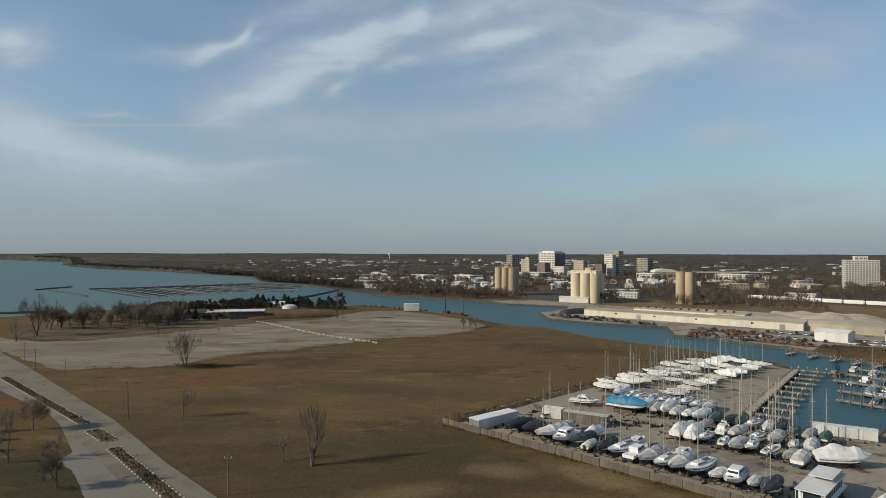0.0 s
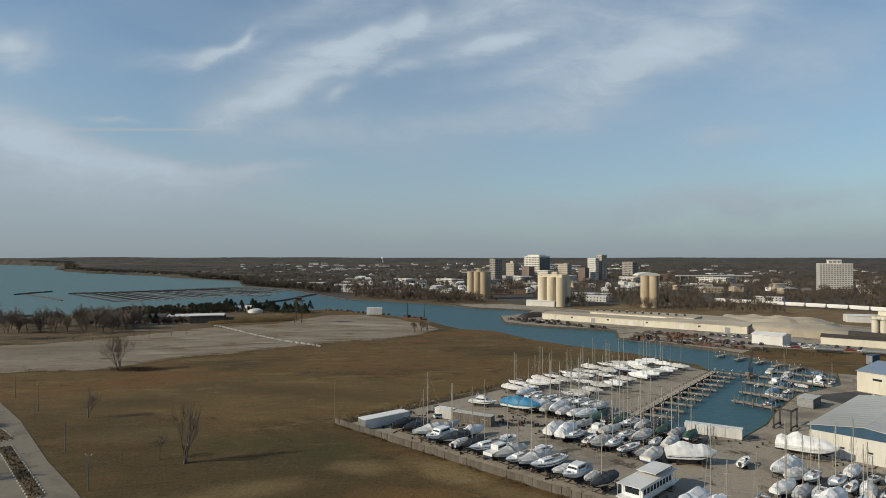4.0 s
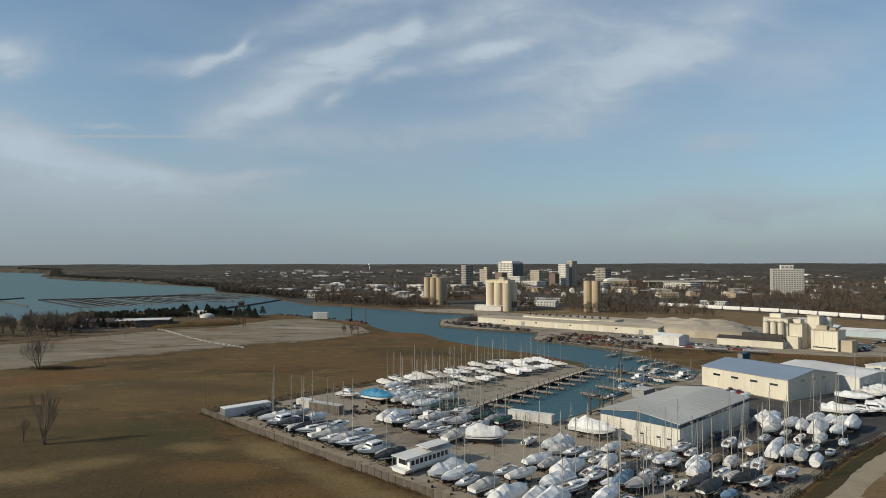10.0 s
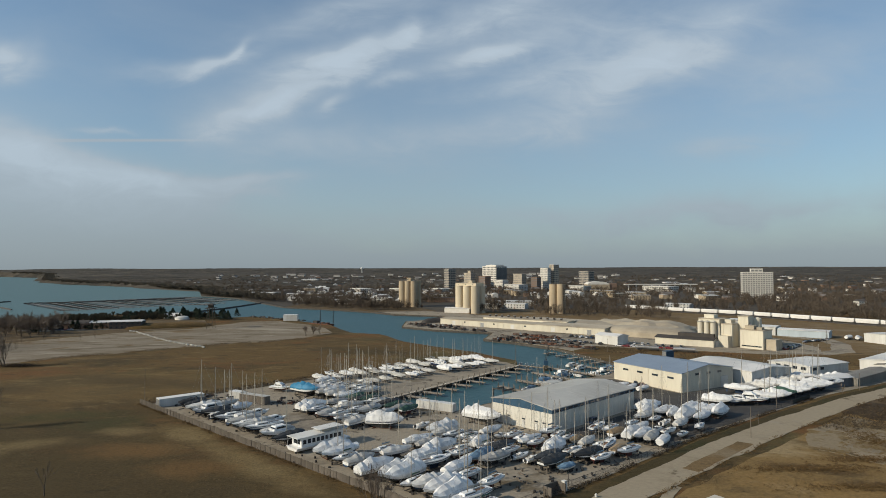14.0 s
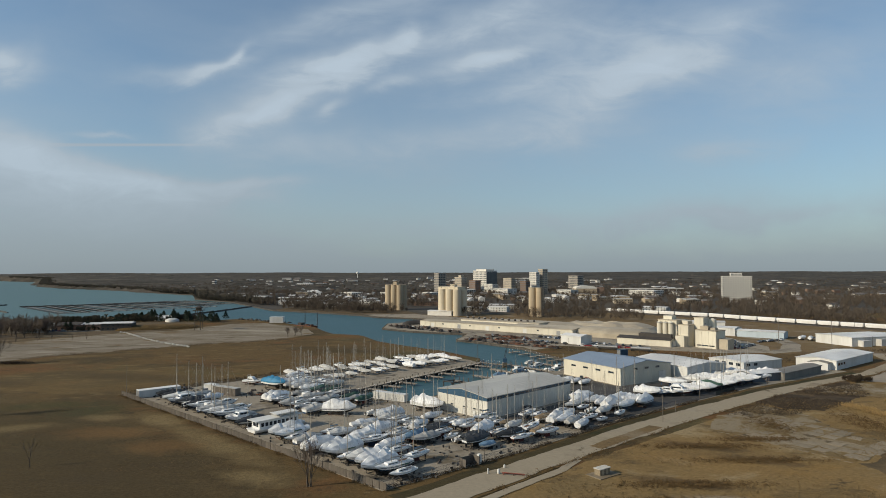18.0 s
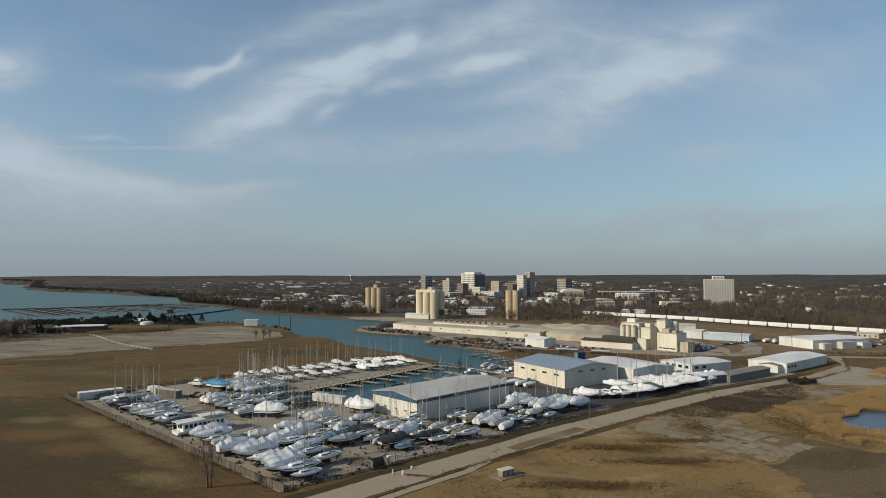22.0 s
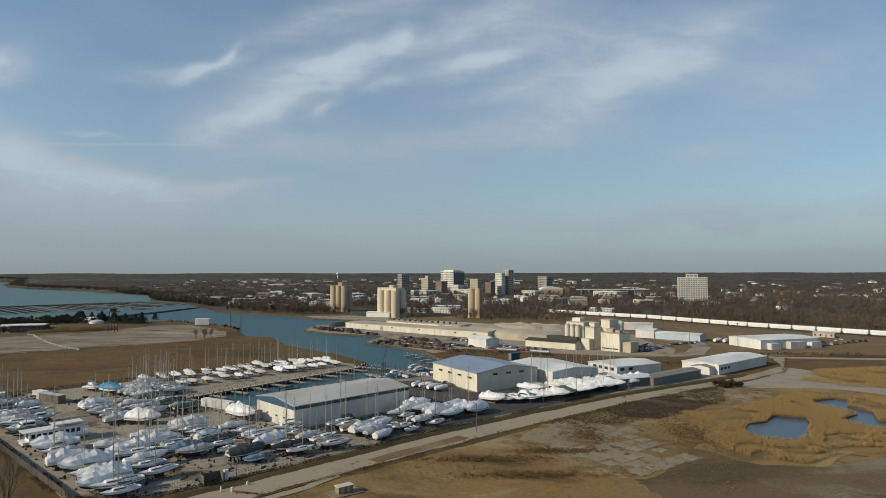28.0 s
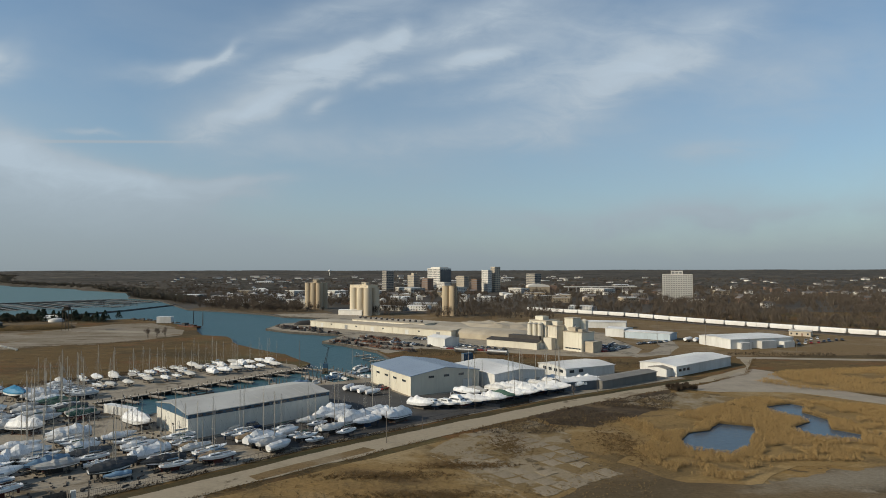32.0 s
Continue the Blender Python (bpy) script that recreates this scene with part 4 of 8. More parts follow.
def silo_group(label, cx, cy, ang, n, r, h, gap, rows, material, head):
    t = thing("silo_block", label, "silo", "grain silos", pose(cx, cy, 0, 0, 0, ang))
    hoop = G().loft([[(rr * cos(2 * pi * a / 28), rr * sin(2 * pi * a / 28), zz) for a in range(28)] for rr, zz in ((r + 0.002, -0.06), (r + 0.05, -0.05), (r + 0.05, 0.05), (r + 0.002, 0.06))], caps=False).mesh("hoop", material)
    for j in range(rows):
        for i in range(n):
            x, y = (i - (n - 1) / 2) * gap, j * gap
            g = G()
            ring = lambda z, rr: [(x + rr * cos(2 * pi * k / 28), y + rr * sin(2 * pi * k / 28), z) for k in range(28)]
            g.loft([ring(0, r * 1.02), ring(0.6, r), ring(h * 0.33, r), ring(h * 0.66, r), ring(h - 0.5, r), ring(h - 0.5, r * 1.03), ring(h, r * 1.03)])
            part("silo", g, material, t)
            for k in range(1, 6):
                piece("hoop", hoop, t, pose(x, y, h * k / 6))
    for (x0, y0, z0, x1, y1, z1) in head:
        part("headhouse", G().box(x0, y0, z0, x1, y1, z1), material, t)
        part("parapet", G().box(x0 - 0.2, y0 - 0.2, z1, x1 + 0.2, y1 + 0.2, z1 + 0.4), material, t)
        q = G()
        for k in range(3):
            xa = x0 + (x1 - x0) * (k + 0.5) / 3
            q.box(xa - 0.5, y0 - 0.05, z0 + (z1 - z0) * 0.45, xa + 0.5, y0 - 0.01, z0 + (z1 - z0) * 0.75)
        part("window", q, GLASS, t)
    return t


silo_group("three tall cream concrete silos with a flat headhouse", 143.0, 622, -40, 3, 4.7, 29.5, 10.6, 2, CONCRETE, [(-15, -2, 29.5, 13, 12, 32.0), (-1, 2, 32.4, 5, 7, 34.5)])
gabled("silo_annex", "pale annex at the foot of the silos", (118, 628), -28.0, 30.0, 10.0, 5.0, 0.8, PALEW, WHITEROOF)
silo_group("four tan concrete silos by the river", 73.5, 728, -30, 3, 4.3, 32.5, 8.8, 2, TANCON, [(-2, 0, 32.5, 4, 6, 36.0)])
gabled("river_shed", "grey shed at the foot of the tan silos", (56, 742), -35.0, 24.0, 12.0, 7.5, 1.0, GREYROOF, GREYROOF)
sr = silo_group("pair of slim cream silos with an open stair tower", 238.0, 607, -40, 2, 4.45, 31.6, 9.2, 1, TANCON, [])
g = G()
for dx in (7.0, 9.4):
    for dy in (-4.4, -2.0):
        g.tube((dx + 2.0, dy, 0), (dx + 2.0, dy, 32), 0.18, n=4)
for k in range(16):
    z = 2 * k + 0.4
    g.box(8.8, -4.6, z, 11.6, -1.8, z + 0.12)
    g.tube((9.0, -4.4, z), (11.4, -4.4, z + 2), 0.12, n=4)
part("stair_tower", g, DARKST, sr, "dark steel stair tower")

# ---- river works ----
A, B = (113, 494), (187, 432)
ws = thing("river_warehouse", "long low cream warehouse along the river works", "warehouse")


def long_wall(t, p, q, h, depth, wall, roof, rise=0.6):
    a = atan2(q[1] - p[1], q[0] - p[0])
    L = hypot(q[0] - p[0], q[1] - p[1])
    m = pose(p[0], p[1], 0, 0, 0, math.degrees(a))
    w = part("wall", G().box(0, 0, 0, L, depth, h), wall, t)
    w.matrix_basis = m
    r = part("roof", G().add([(-0.4, -0.4, h), (L + 0.4, -0.4, h), (L + 0.4, depth / 2, h + rise), (-0.4, depth / 2, h + rise), (L + 0.4, depth + 0.4, h), (-0.4, depth + 0.4, h), (-0.4, -0.4, h - 0.25), (L + 0.4, -0.4, h - 0.25), (L + 0.4, depth + 0.4, h - 0.25), (-0.4, depth + 0.4, h - 0.25)],
                              [(0, 1, 2, 3), (3, 2, 4, 5), (6, 7, 1, 0), (8, 9, 5, 4), (0, 3, 5, 9, 6), (7, 8, 4, 2, 1), (9, 8, 7, 6)]), roof, t)
    r.matrix_basis = m
    n = int(L / 6)
    for i in range(n):
        b = part("pilaster", G().box(i * 6.0, -0.12, 0, i * 6.0 + 0.35, -0.01, h - 0.3), wall, t)
        b.matrix_basis = m
        if i % 5 == 2:
            o = part("loading_door", G().box(i * 6.0 + 1.2, -0.08, 0.1, i * 6.0 + 4.6, -0.01, 3.6), STEEL if i % 2 else WHITESH, t)
            o.matrix_basis = m
        elif i % 5 == 4:
            o = part("window", G().box(i * 6.0 + 2, -0.08, 2.6, i * 6.0 + 3.6, -0.01, 3.6), GLASS, t)
            o.matrix_basis = m


long_wall(ws, A, B, 5.0, 22, CREAMSH, BEIGEROOF)
long_wall(ws, B, (231, 396), 5.2, 30, CREAMSH, BEIGEROOF, 1.0)


def mound(name, label, cx, cy, rx, ry, h, ang, material, base=0.0, top=0.35, seg=36, lumps=0.0):
    """A broad low vault, flat on its top, on a straight-sided base."""
    t = thing(name, label, "building", m=pose(cx, cy, 0, 0, 0, ang))
    rings = []
    prof = ((0, 1.0), (base, 1.0), (base + h * 0.45, 0.86), (base + h * 0.8, 0.62), (base + h, top))
    if lumps:
        prof = prof[:4] + ((base + h * 0.92, 0.48), (base + h, top), (base + h, 0.2), (base + h, 0.08))
    for z, s in prof:
        rr = []
        for k in range(seg):
            a = 2 * pi * k / seg
            c, d = cos(a), sin(a)
            n = (abs(c) ** 4 + abs(d) ** 4) ** -0.25
            x_, y_ = c * n * rx * (1 - (1 - s) * 0.6), d * n * ry * s
            rr.append((x_, y_, z + (lumps * noise.noise((x_ * 0.10, y_ * 0.10, 3.0)) if z > base else 0)))
        rings.append(rr)
    g = G().loft(rings, caps=False)
    g.add(rings[-1], [tuple(range(seg))])
    part("roof", g, material, t, smooth=False)
    return t


mound("storage_vault", "broad pale grey vaulted storage roof", 214, 463, 50, 18, 2.4, -38, BEIGEROOF, 4.2)
mound("storage_vault", "pale salt-white vaulted storage roof", 270, 436, 40, 22, 4.2, -38, BEIGEROOF, 3.2, lumps=2.2)
mound("storage_vault", "long grey vaulted roof behind the works", 262, 396, 34, 15, 3.2, -38, BEIGEROOF, 3.4)
ws2 = thing("rear_warehouse", "long flat-roofed grey warehouse behind the river sheds", "warehouse")
long_wall(ws2, (150, 486), (212, 434), 6.8, 16, CREAMSH, BEIGEROOF, 0.3)
for i in range(12):
    f = (i + 0.5) / 12
    v = thing("roof_vent", "small dark vent on the warehouse roof", "vent", "roof vents", pose(154 + 58 * f, 492 - 49 * f, 6.9, 0, 0, -40))
    part("stack", G().box(-0.7, -0.7, 0, 0.7, 0.7, 1.6), DARKROOF, v)
    part("cap", G().box(-0.9, -0.9, 1.6, 0.9, 0.9, 1.8), STEEL, v)
ds = gabled("dark_roof_shed", "low cream shed with a dark tarred roof", (252, 352), -38.0, 36.0, 12.0, 4.2, 1.2, CREAMSH, DARKROOF)
part("roof_monitor", G().box(13, 5.5, 4.6, 35, 11.5, 7.6), DARKROOF, ds, "raised dark roof monitor")
gabled("white_shed", "small white gabled shed in the works yard", (214, 356), -50.0, 17.0, 12.0, 5.4, 1.2, WHITESH, WHITEROOF)
cp = thing("batching_plant", "cream concrete batching plant with blocky towers and silos", "plant", m=pose(279.0, 348.0, 0, 0, 0, -52) @ Matrix.Scale(1.07, 4))
for i, (x0, y0, x1, y1, h) in enumerate(((0, 0, 13, 12, 15.5), (13, 1, 20, 12, 13.0), (24, 2, 37, 13, 10.5), (20, 8, 26, 15, 17.5))):
    part("tower", G().box(x0, y0, 0, x1, y1, h), CREAMSH, cp)
    part("roof", G().box(x0 - 0.3, y0 - 0.3, h, x1 + 0.3, y1 + 0.3, h + 0.35), BEIGEROOF, cp)
    k = x0 + 1.6
    while k < x1 - 0.3:
        part("panel_seam", G().box(k, y0 - 0.10, 0.2, k + 0.22, y0 - 0.01, h - 0.2), CREAMSH, cp)
        k += 2.2
for x, y, r, h in ((2, -1.6, 1.6, 14), (6.0, -1.6, 1.6, 14), (10, -1.6, 1.6, 14), (27, 17, 2.4, 16)):
    part("silo", G().tube((x, y, 0), (x, y, h), r, n=20).tube((x, y, h), (x, y, h + 1.0), r, r * 0.3, n=20), CREAMSH, cp)
part("conveyor", G().tube((36, 6, 2), (23, 11, 16.8), 0.7, n=6), STEEL, cp)
for x0, y0, z0, x1, y1, z1 in ((2, 3, 15.85, 8, 8, 18.0), (14, 4, 13.35, 18, 9, 15.6), (26, 4, 10.85, 31, 9, 13.0), (32, 5, 10.85, 35, 8, 12.2), (13.5, -3.0, 0, 19.5, 0.9, 6.5), (37.1, 4, 0, 43, 12, 6.0)):
    part("penthouse", G().box(x0, y0, z0, x1, y1, z1), BEIGEROOF if x0 > 20 else CREAMSH, cp)
part("catwalk", G().box(0.5, -3.6, 14.0, 12, -1.7, 14.2), STEEL, cp)
part("lean_to", G().box(2, -6, 0, 14, -1.5, 3.2), WHITESH, cp)
part("window_row", G().box(25, 1.93, 1.2, 36, 1.99, 1.9), GLASS, cp)

# ---- town ----


def block(t, x0, y0, x1, y1, h, floors, bays, wall, pane, sides=("s", "w"), pier=0.8, z0=0.0, each=False):
    """One volume with a grid of recessed windows between proud piers and floor bands."""
    part("wall", G().box(x0, y0, z0, x1, y1, z0 + h), wall, t)
    part("roof", G().box(x0 - 0.3, y0 - 0.3, z0 + h, x1 + 0.3, y1 + 0.3, z0 + h + 0.8), wall, t)
    fh = h / floors
    for s in sides:
        lo, hi = (x0, x1) if s == "s" else (y0, y1)
        n = bays if s == "s" else max(2, round(bays * (y1 - y0) / (x1 - x0)))
        bw = (hi - lo) / n
        w = (bw - pier) * 0.85
        me = G().box(0, -0.04, 0, w, -0.01, fh * 0.58).mesh("window", pane) if s == "s" else G().box(-0.04, 0, 0, -0.01, w, fh * 0.58).mesh("window", pane)
        far = G()
        g = G()
        for f in range(floors):
            z = z0 + f * fh + fh * 0.22
            for i in range(n):
                a = lo + i * bw + pier / 2
                if each:
                    piece("window", me, t, pose(a, y0, z) if s == "s" else pose(x0, a, z))
                elif s == "s":
                    far.box(a, y0 - 0.04, z, a + w, y0 - 0.01, z + fh * 0.58)
                else:
                    far.box(x0 - 0.04, a, z, x0 - 0.01, a + w, z + fh * 0.58)
            if s == "s":
                g.box(x0, y0 - 0.35, z0 + f * fh - 0.2, x1, y0 - 0.02, z0 + f * fh + 0.2)
            else:
                g.box(x0 - 0.35, y0, z0 + f * fh - 0.2, x0 - 0.02, y1, z0 + f * fh + 0.2)
        tagged(part("floor_bands", g, wall, t), "thin floor bands", kind="stuff")
        if not each:
            tagged(part("windows", far, pane, t), "rows of dark windows", kind="stuff")


def tower(name, label, x, y, ang, w, d, h, floors, bays, wall, pane, sides=("s", "w"), each=False):
    t = thing(name, label, "building", "town towers", pose(x, y, 0, 0, 0, ang))
    block(t, 0, 0, w, d, h, floors, bays, wall, pane, sides, each=each)
    return t


TOWERGL = mat("hazy_tower_glass", (0.150, 0.148, 0.145), (0.115, 0.114, 0.113), 0.1, 0.3, vary=0.3, fine=0.05, spec=0.5)
GREYW = mat("grey_concrete_facade", (0.36, 0.32, 0.27), (0.30, 0.265, 0.225), 0.1, 0.85, vary=0.1, fine=0.08)
DARKGL = mat("dark_tower_glass", (0.085, 0.095, 0.105), (0.065, 0.073, 0.082), 0.1, 0.2, vary=0.3, fine=0.05, spec=0.6)
LIGHTTAN = mat("light_tan_facade", (0.47, 0.405, 0.315), (0.41, 0.35, 0.27), 0.1, 0.85, vary=0.08, fine=0.08)
ap = tower("apartment_tower", "white concrete apartment tower with a grid of windows", 567, 869, -17, 41, 18, 40, 14, 12, PALEW, TOWERGL)
block(ap, 12, 4, 28, 13, 4.5, 1, 3, PALEW, TOWERGL, ("s",), z0=40.8)


def corner_tower(name, label, xl, y, total, h, floors, bays, wall, pane, share=0.5, turn=33):
    """A tower that shows two faces: its lit face takes the share of the seen width."""
    a = radians(turn)
    d, w = total * share / sin(a), total * (1 - share) / cos(a)
    return tower(name, label, xl + d * sin(a), y, turn, w, d, h, floors, bays, wall, pane), w, d


tw, w_, d_ = corner_tower("office_tower", "white office tower with a dark glass side", 216, 1350, 54, 50, 10, 6, PALEW, TOWERGL, 0.52)
part("glass_side", G().box(0.4, -0.9, 1, w_ - 0.4, -0.4, 47), DARKGL, tw, "dark glass curtain wall")
part("penthouse", G().box(4, 6, 50.8, w_ - 4, d_ - 8, 54), PALEW, tw)
corner_tower("dark_tower", "dark grey apartment slab", 124, 1190, 24, 45, 13, 4, GREYW, DARKGL, 0.4)
t2, w_, d_ = corner_tower("tan_block", "tan mid-rise hotel block", 171, 1330, 27, 35, 9, 5, LIGHTTAN, TOWERGL, 0.55)
block(t2, 3, 6, w_ - 3, 16, 4, 1, 2, LIGHTTAN, TOWERGL, ("s",), z0=35.8)
corner_tower("brick_block", "brown brick mid-rise building", 203, 1310, 26, 28, 7, 4, BRICKW, TOWERGL)
corner_tower("striped_tower", "grey and white striped tower", 331, 1250, 20, 46, 12, 4, PALEW, TOWERGL, 0.6)
corner_tower("tan_tower", "tan tower beside the striped one", 351, 1262, 20, 53, 13, 3, LIGHTTAN, TOWERGL, 0.4)
corner_tower("tan_hall", "tan building with set-back upper floors", 280, 1300, 26, 33, 8, 5, LIGHTTAN, TOWERGL, 0.6)
corner_tower("brick_block", "brown brick office building downtown", 308, 1235, 20, 27, 7, 4, BRICKW, TOWERGL)
corner_tower("grey_office", "grey office building with dark windows", 456, 1428, 34, 37, 9, 5, GREYW, DARKGL)
for xl, y, tot, h, fl, lab in ((150, 1180, 60, 11, 4, "low white office building"), (250, 1200, 46, 12, 4, "low pale parking structure"), (95, 1110, 44, 8, 3, "low white town block with windows"), (236, 1290, 30, 20, 6, "pale mid-rise office block"), (380, 1180, 40, 10, 3, "low pale commercial block"), (20, 1080, 50, 9, 3, "low pale commercial block"), (520, 1130, 60, 10, 3, "low pale commercial block"), (-60, 1120, 46, 8, 3, "low pale commercial block")):
    corner_tower("pale_office", lab, xl, y, tot, h, fl, 6, PALEW, TOWERGL, 0.55)
ah = thing("arched_hall", "pale hall with a broad arched roof", "building", m=pose(425, 1240, 0, 0, 0, 0))
part("wall", G().box(0, 0, 0, 46, 30, 12), TANCON, ah)
part("roof", G().loft([[(23 + 23 * cos(pi * k / 12), y, 12 + 6 * sin(pi * k / 12)) for k in range(13)] for y in (0, 30)], closed=False, caps=True), PALEW, ah)
part("wing", G().box(47, 2, 0, 62, 28, 14), BRICKW, ah)
vd = thing("viaduct", "long pale road viaduct on piers", "bridge", m=pose(500, 1230, 0, 0, 0, -2))
part("deck", G().box(0, 0, 11.0, 150, 10, 13.0), PALEW, vd)
for k in range(9):
    part("pier", G().box(8 + k * 16, 3, 0, 9.5 + k * 16, 7, 11.0), PALEW, vd)

# ---- freight train ----
tr = thing("railway_bed", "raised dark ballast railway bed", "railway")
TRAIN = [(300, 712), (365, 626), (416, 568), (441, 520), (471, 470), (498, 433), (522, 400), (548, 372), (600, 320)]
BALLAST = mat("dark_ballast", (0.085, 0.072, 0.062), (0.06, 0.052, 0.045), 0.3, 0.95, 0.1, 1.0, vary=0, fine=0.3)


def along(path, d):
    for (x0, y0), (x1, y1) in zip(path, path[1:]):
        L = hypot(x1 - x0, y1 - y0)
        if d <= L:
            return x0 + (x1 - x0) * d / L, y0 + (y1 - y0) * d / L, atan2(y1 - y0, x1 - x0)
        d -= L
    return None


g = G()
for (x0, y0), (x1, y1) in zip(TRAIN, TRAIN[1:]):
    a = atan2(y1 - y0, x1 - x0)
    L = hypot(x1 - x0, y1 - y0)
    k = TRAIN.index((x0, y0))
    part("ballast", G().obox((x0 + x1) / 2, (y0 + y1) / 2, -0.2, L + 2, 9, 0.9 - 0.004 * (k % 2), a), BALLAST, tr)
for off in (-0.75, 0.75):
    for (x0, y0), (x1, y1) in zip(TRAIN, TRAIN[1:]):
        a = atan2(y1 - y0, x1 - x0)
        part("rail", G().obox((x0 + x1) / 2 - sin(a) * off, (y0 + y1) / 2 + cos(a) * off, 0.7, hypot(x1 - x0, y1 - y0), 0.08, 0.16, a), DARKST, tr)


def hopper_car():
    t = thing("hopper_car", "white covered hopper freight car on the rails", "freight car", "freight train")
    prof = lambda x, s: [(x, -1.5 * s, 1.3 + (1 - s) * 1.2), (x, 1.5 * s, 1.3 + (1 - s) * 1.2), (x, 1.55, 2.4), (x, 1.55, 3.7), (x, 1.1, 4.4), (x, -1.1, 4.4), (x, -1.55, 3.7), (x, -1.55, 2.4)]
    part("body", G().loft([prof(-8.0, 0.6), prof(-7.2, 1), prof(7.2, 1), prof(8.0, 0.6)]), WHITEROOF, t)
    part("underframe", G().box(-8.6, -1.2, 1.0, 8.6, 1.2, 1.28), DARKST, t)
    r = G()
    for k in range(15):
        r.box(-7 + k, -1.62, 2.3, -6.9 + k, -1.551, 3.7)
    part("side_post", r, WHITEROOF, t)
    part("roof_walk", G().box(-7.2, -0.4, 4.42, 7.2, 0.4, 4.55), STEEL, t)
    for x in (-6.2, 6.2):
        b = part("bogie", G().box(x - 1.3, -1.0, 0.55, x + 1.3, 1.0, 0.99), DARKST, t)
        for dx in (-0.85, 0.85):
            part("wheel", G().tube((x + dx, -0.85, 0.46 + 0.4), (x + dx, 0.85, 0.46 + 0.4), 0.44, n=12), DARKST, b)
    return t


car0 = None
d = 60.0
while True:
    q = along(TRAIN, d)
    if q is None or d > 520:
        break
    m = pose(q[0], q[1], 0.45, 0, 0, math.degrees(q[2])) @ Matrix.Scale(1.04, 4)
    if car0 is None:
        car0 = hopper_car()
        car0.matrix_basis = m
    else:
        copy_thing(car0, m)
    d += 18.5

# ---- boats ----
YX, YY = (0.7125, -0.70), (0.70, 0.7125)


def yp(s, o):
    """A place in the boatyard: s metres along its board fence, o metres in from it."""
    return -1 + YX[0] * s + YY[0] * o, 184 + YX[1] * s + YY[1] * o


def stations(L, B, D, z0, sail, n=12):
    out = []
    for k in range(n):
        s = k / (n - 1)
        x = -L / 2 + L * s
        tr = 0.62 if sail else 0.86
        w = tr + (1 - tr) * sin(min(1, s / 0.5) * pi / 2) if s < 0.5 else max(0.02, (1 - ((s - 0.5) / 0.5) ** (2.2 if sail else 2.8)) ** 0.8)
        zs = z0 + D * (1 + (0.16 * (s - 0.35) ** 2 * 2.5 if sail else 0.30 * s * s))
        zk = z0 + D * (0.30 * (abs(s - 0.5) * 2) ** 2.0 if sail else (0.0 if s < 0.55 else 0.62 * ((s - 0.55) / 0.45) ** 2.2))
        if sail and s > 0.9:
            zk += D * 0.35 * (s - 0.9) / 0.1
        b = B / 2 * w
        rake = (0.10 * L if sail else 0.09 * L) * max(0, s - 0.7) / 0.3
        out.append((x, b, zk, zs, rake))
    return out


def hull(t, st, topside, bottom, deckmat, stripe=None):
    rings = []
    for x, b, zk, zs, rk in st:
        wl = zk + 0.46 * (zs - zk)
        f = lambda z: x + rk * (z - zk) / max(0.1, zs - zk) - rk * 0.5
        rings.append([(f(zs), b, zs), (f(wl), b * 0.95, wl), (f(zk), b * 0.62, zk + 0.16 * (zs - zk)), (f(zk), 0.0, zk), (f(zk), -b * 0.62, zk + 0.16 * (zs - zk)), (f(wl), -b * 0.95, wl), (f(zs), -b, zs)])
    top = G()
    for a in (0, 5):
        top.loft([[r[a], r[a + 1]] for r in rings], closed=False, caps=False)
    top.add([rings[0][i] for i in (0, 1, 5, 6)], [(0, 1, 2, 3)])
    part("topside", top, topside, t, smooth=True)
    bt = G().loft([r[1:6] for r in rings], closed=False, caps=False)
    bt.add(rings[0][1:6], [(0, 1, 2, 3, 4)])
    part("bottom", bt, bottom, t, "painted underbody")
    dk = G().loft([[(r[0][0], r[0][1] * 0.97, r[0][2] - 0.05), (r[0][0], 0, r[0][2] + 0.06), (r[6][0], r[6][1] * 0.97, r[6][2] - 0.05)] for r in rings], closed=False, caps=False)
    part("deck", dk, deckmat, t)
    if stripe:
        q = G()
        for sg in (1, -1):
            q.loft([[(x + 0.2 * rk, sg * (b * 0.992 + 0.012), zk + 0.80 * (zs - zk)), (x + 0.2 * rk, sg * (b * 0.985 + 0.012), zk + 0.70 * (zs - zk))] for x, b, zk, zs, rk in st[:-1]], closed=False, caps=False)
        part("stripe", q, stripe, t)
    return rings


def stands(t, L, B, z, n=2):
    """One steel cradle: two cross beams, side rails and padded uprights."""
    g = G()
    for sx in (-0.28, 0.22):
        g.box(L * sx - 0.08, -B * 0.45, 0, L * sx + 0.08, B * 0.45, 0.14)
        for sy in (-1, 1):
            g.tube((L * sx, sy * B * 0.45, 0.1), (L * sx, sy * B * 0.36, z + 0.05), 0.05, n=4)
            g.tube((L * sx + 0.5, sy * B * 0.45, 0.1), (L * sx, sy * B * 0.38, z * 0.8), 0.035, n=3)
    for sy in (-1, 1):
        g.box(-L * 0.28, sy * B * 0.3 - 0.06, 0.02, L * 0.22, sy * B * 0.3 + 0.06, 0.12)
    part("cradle", g, RUST if int(L * 10) % 2 else DARKST, t)


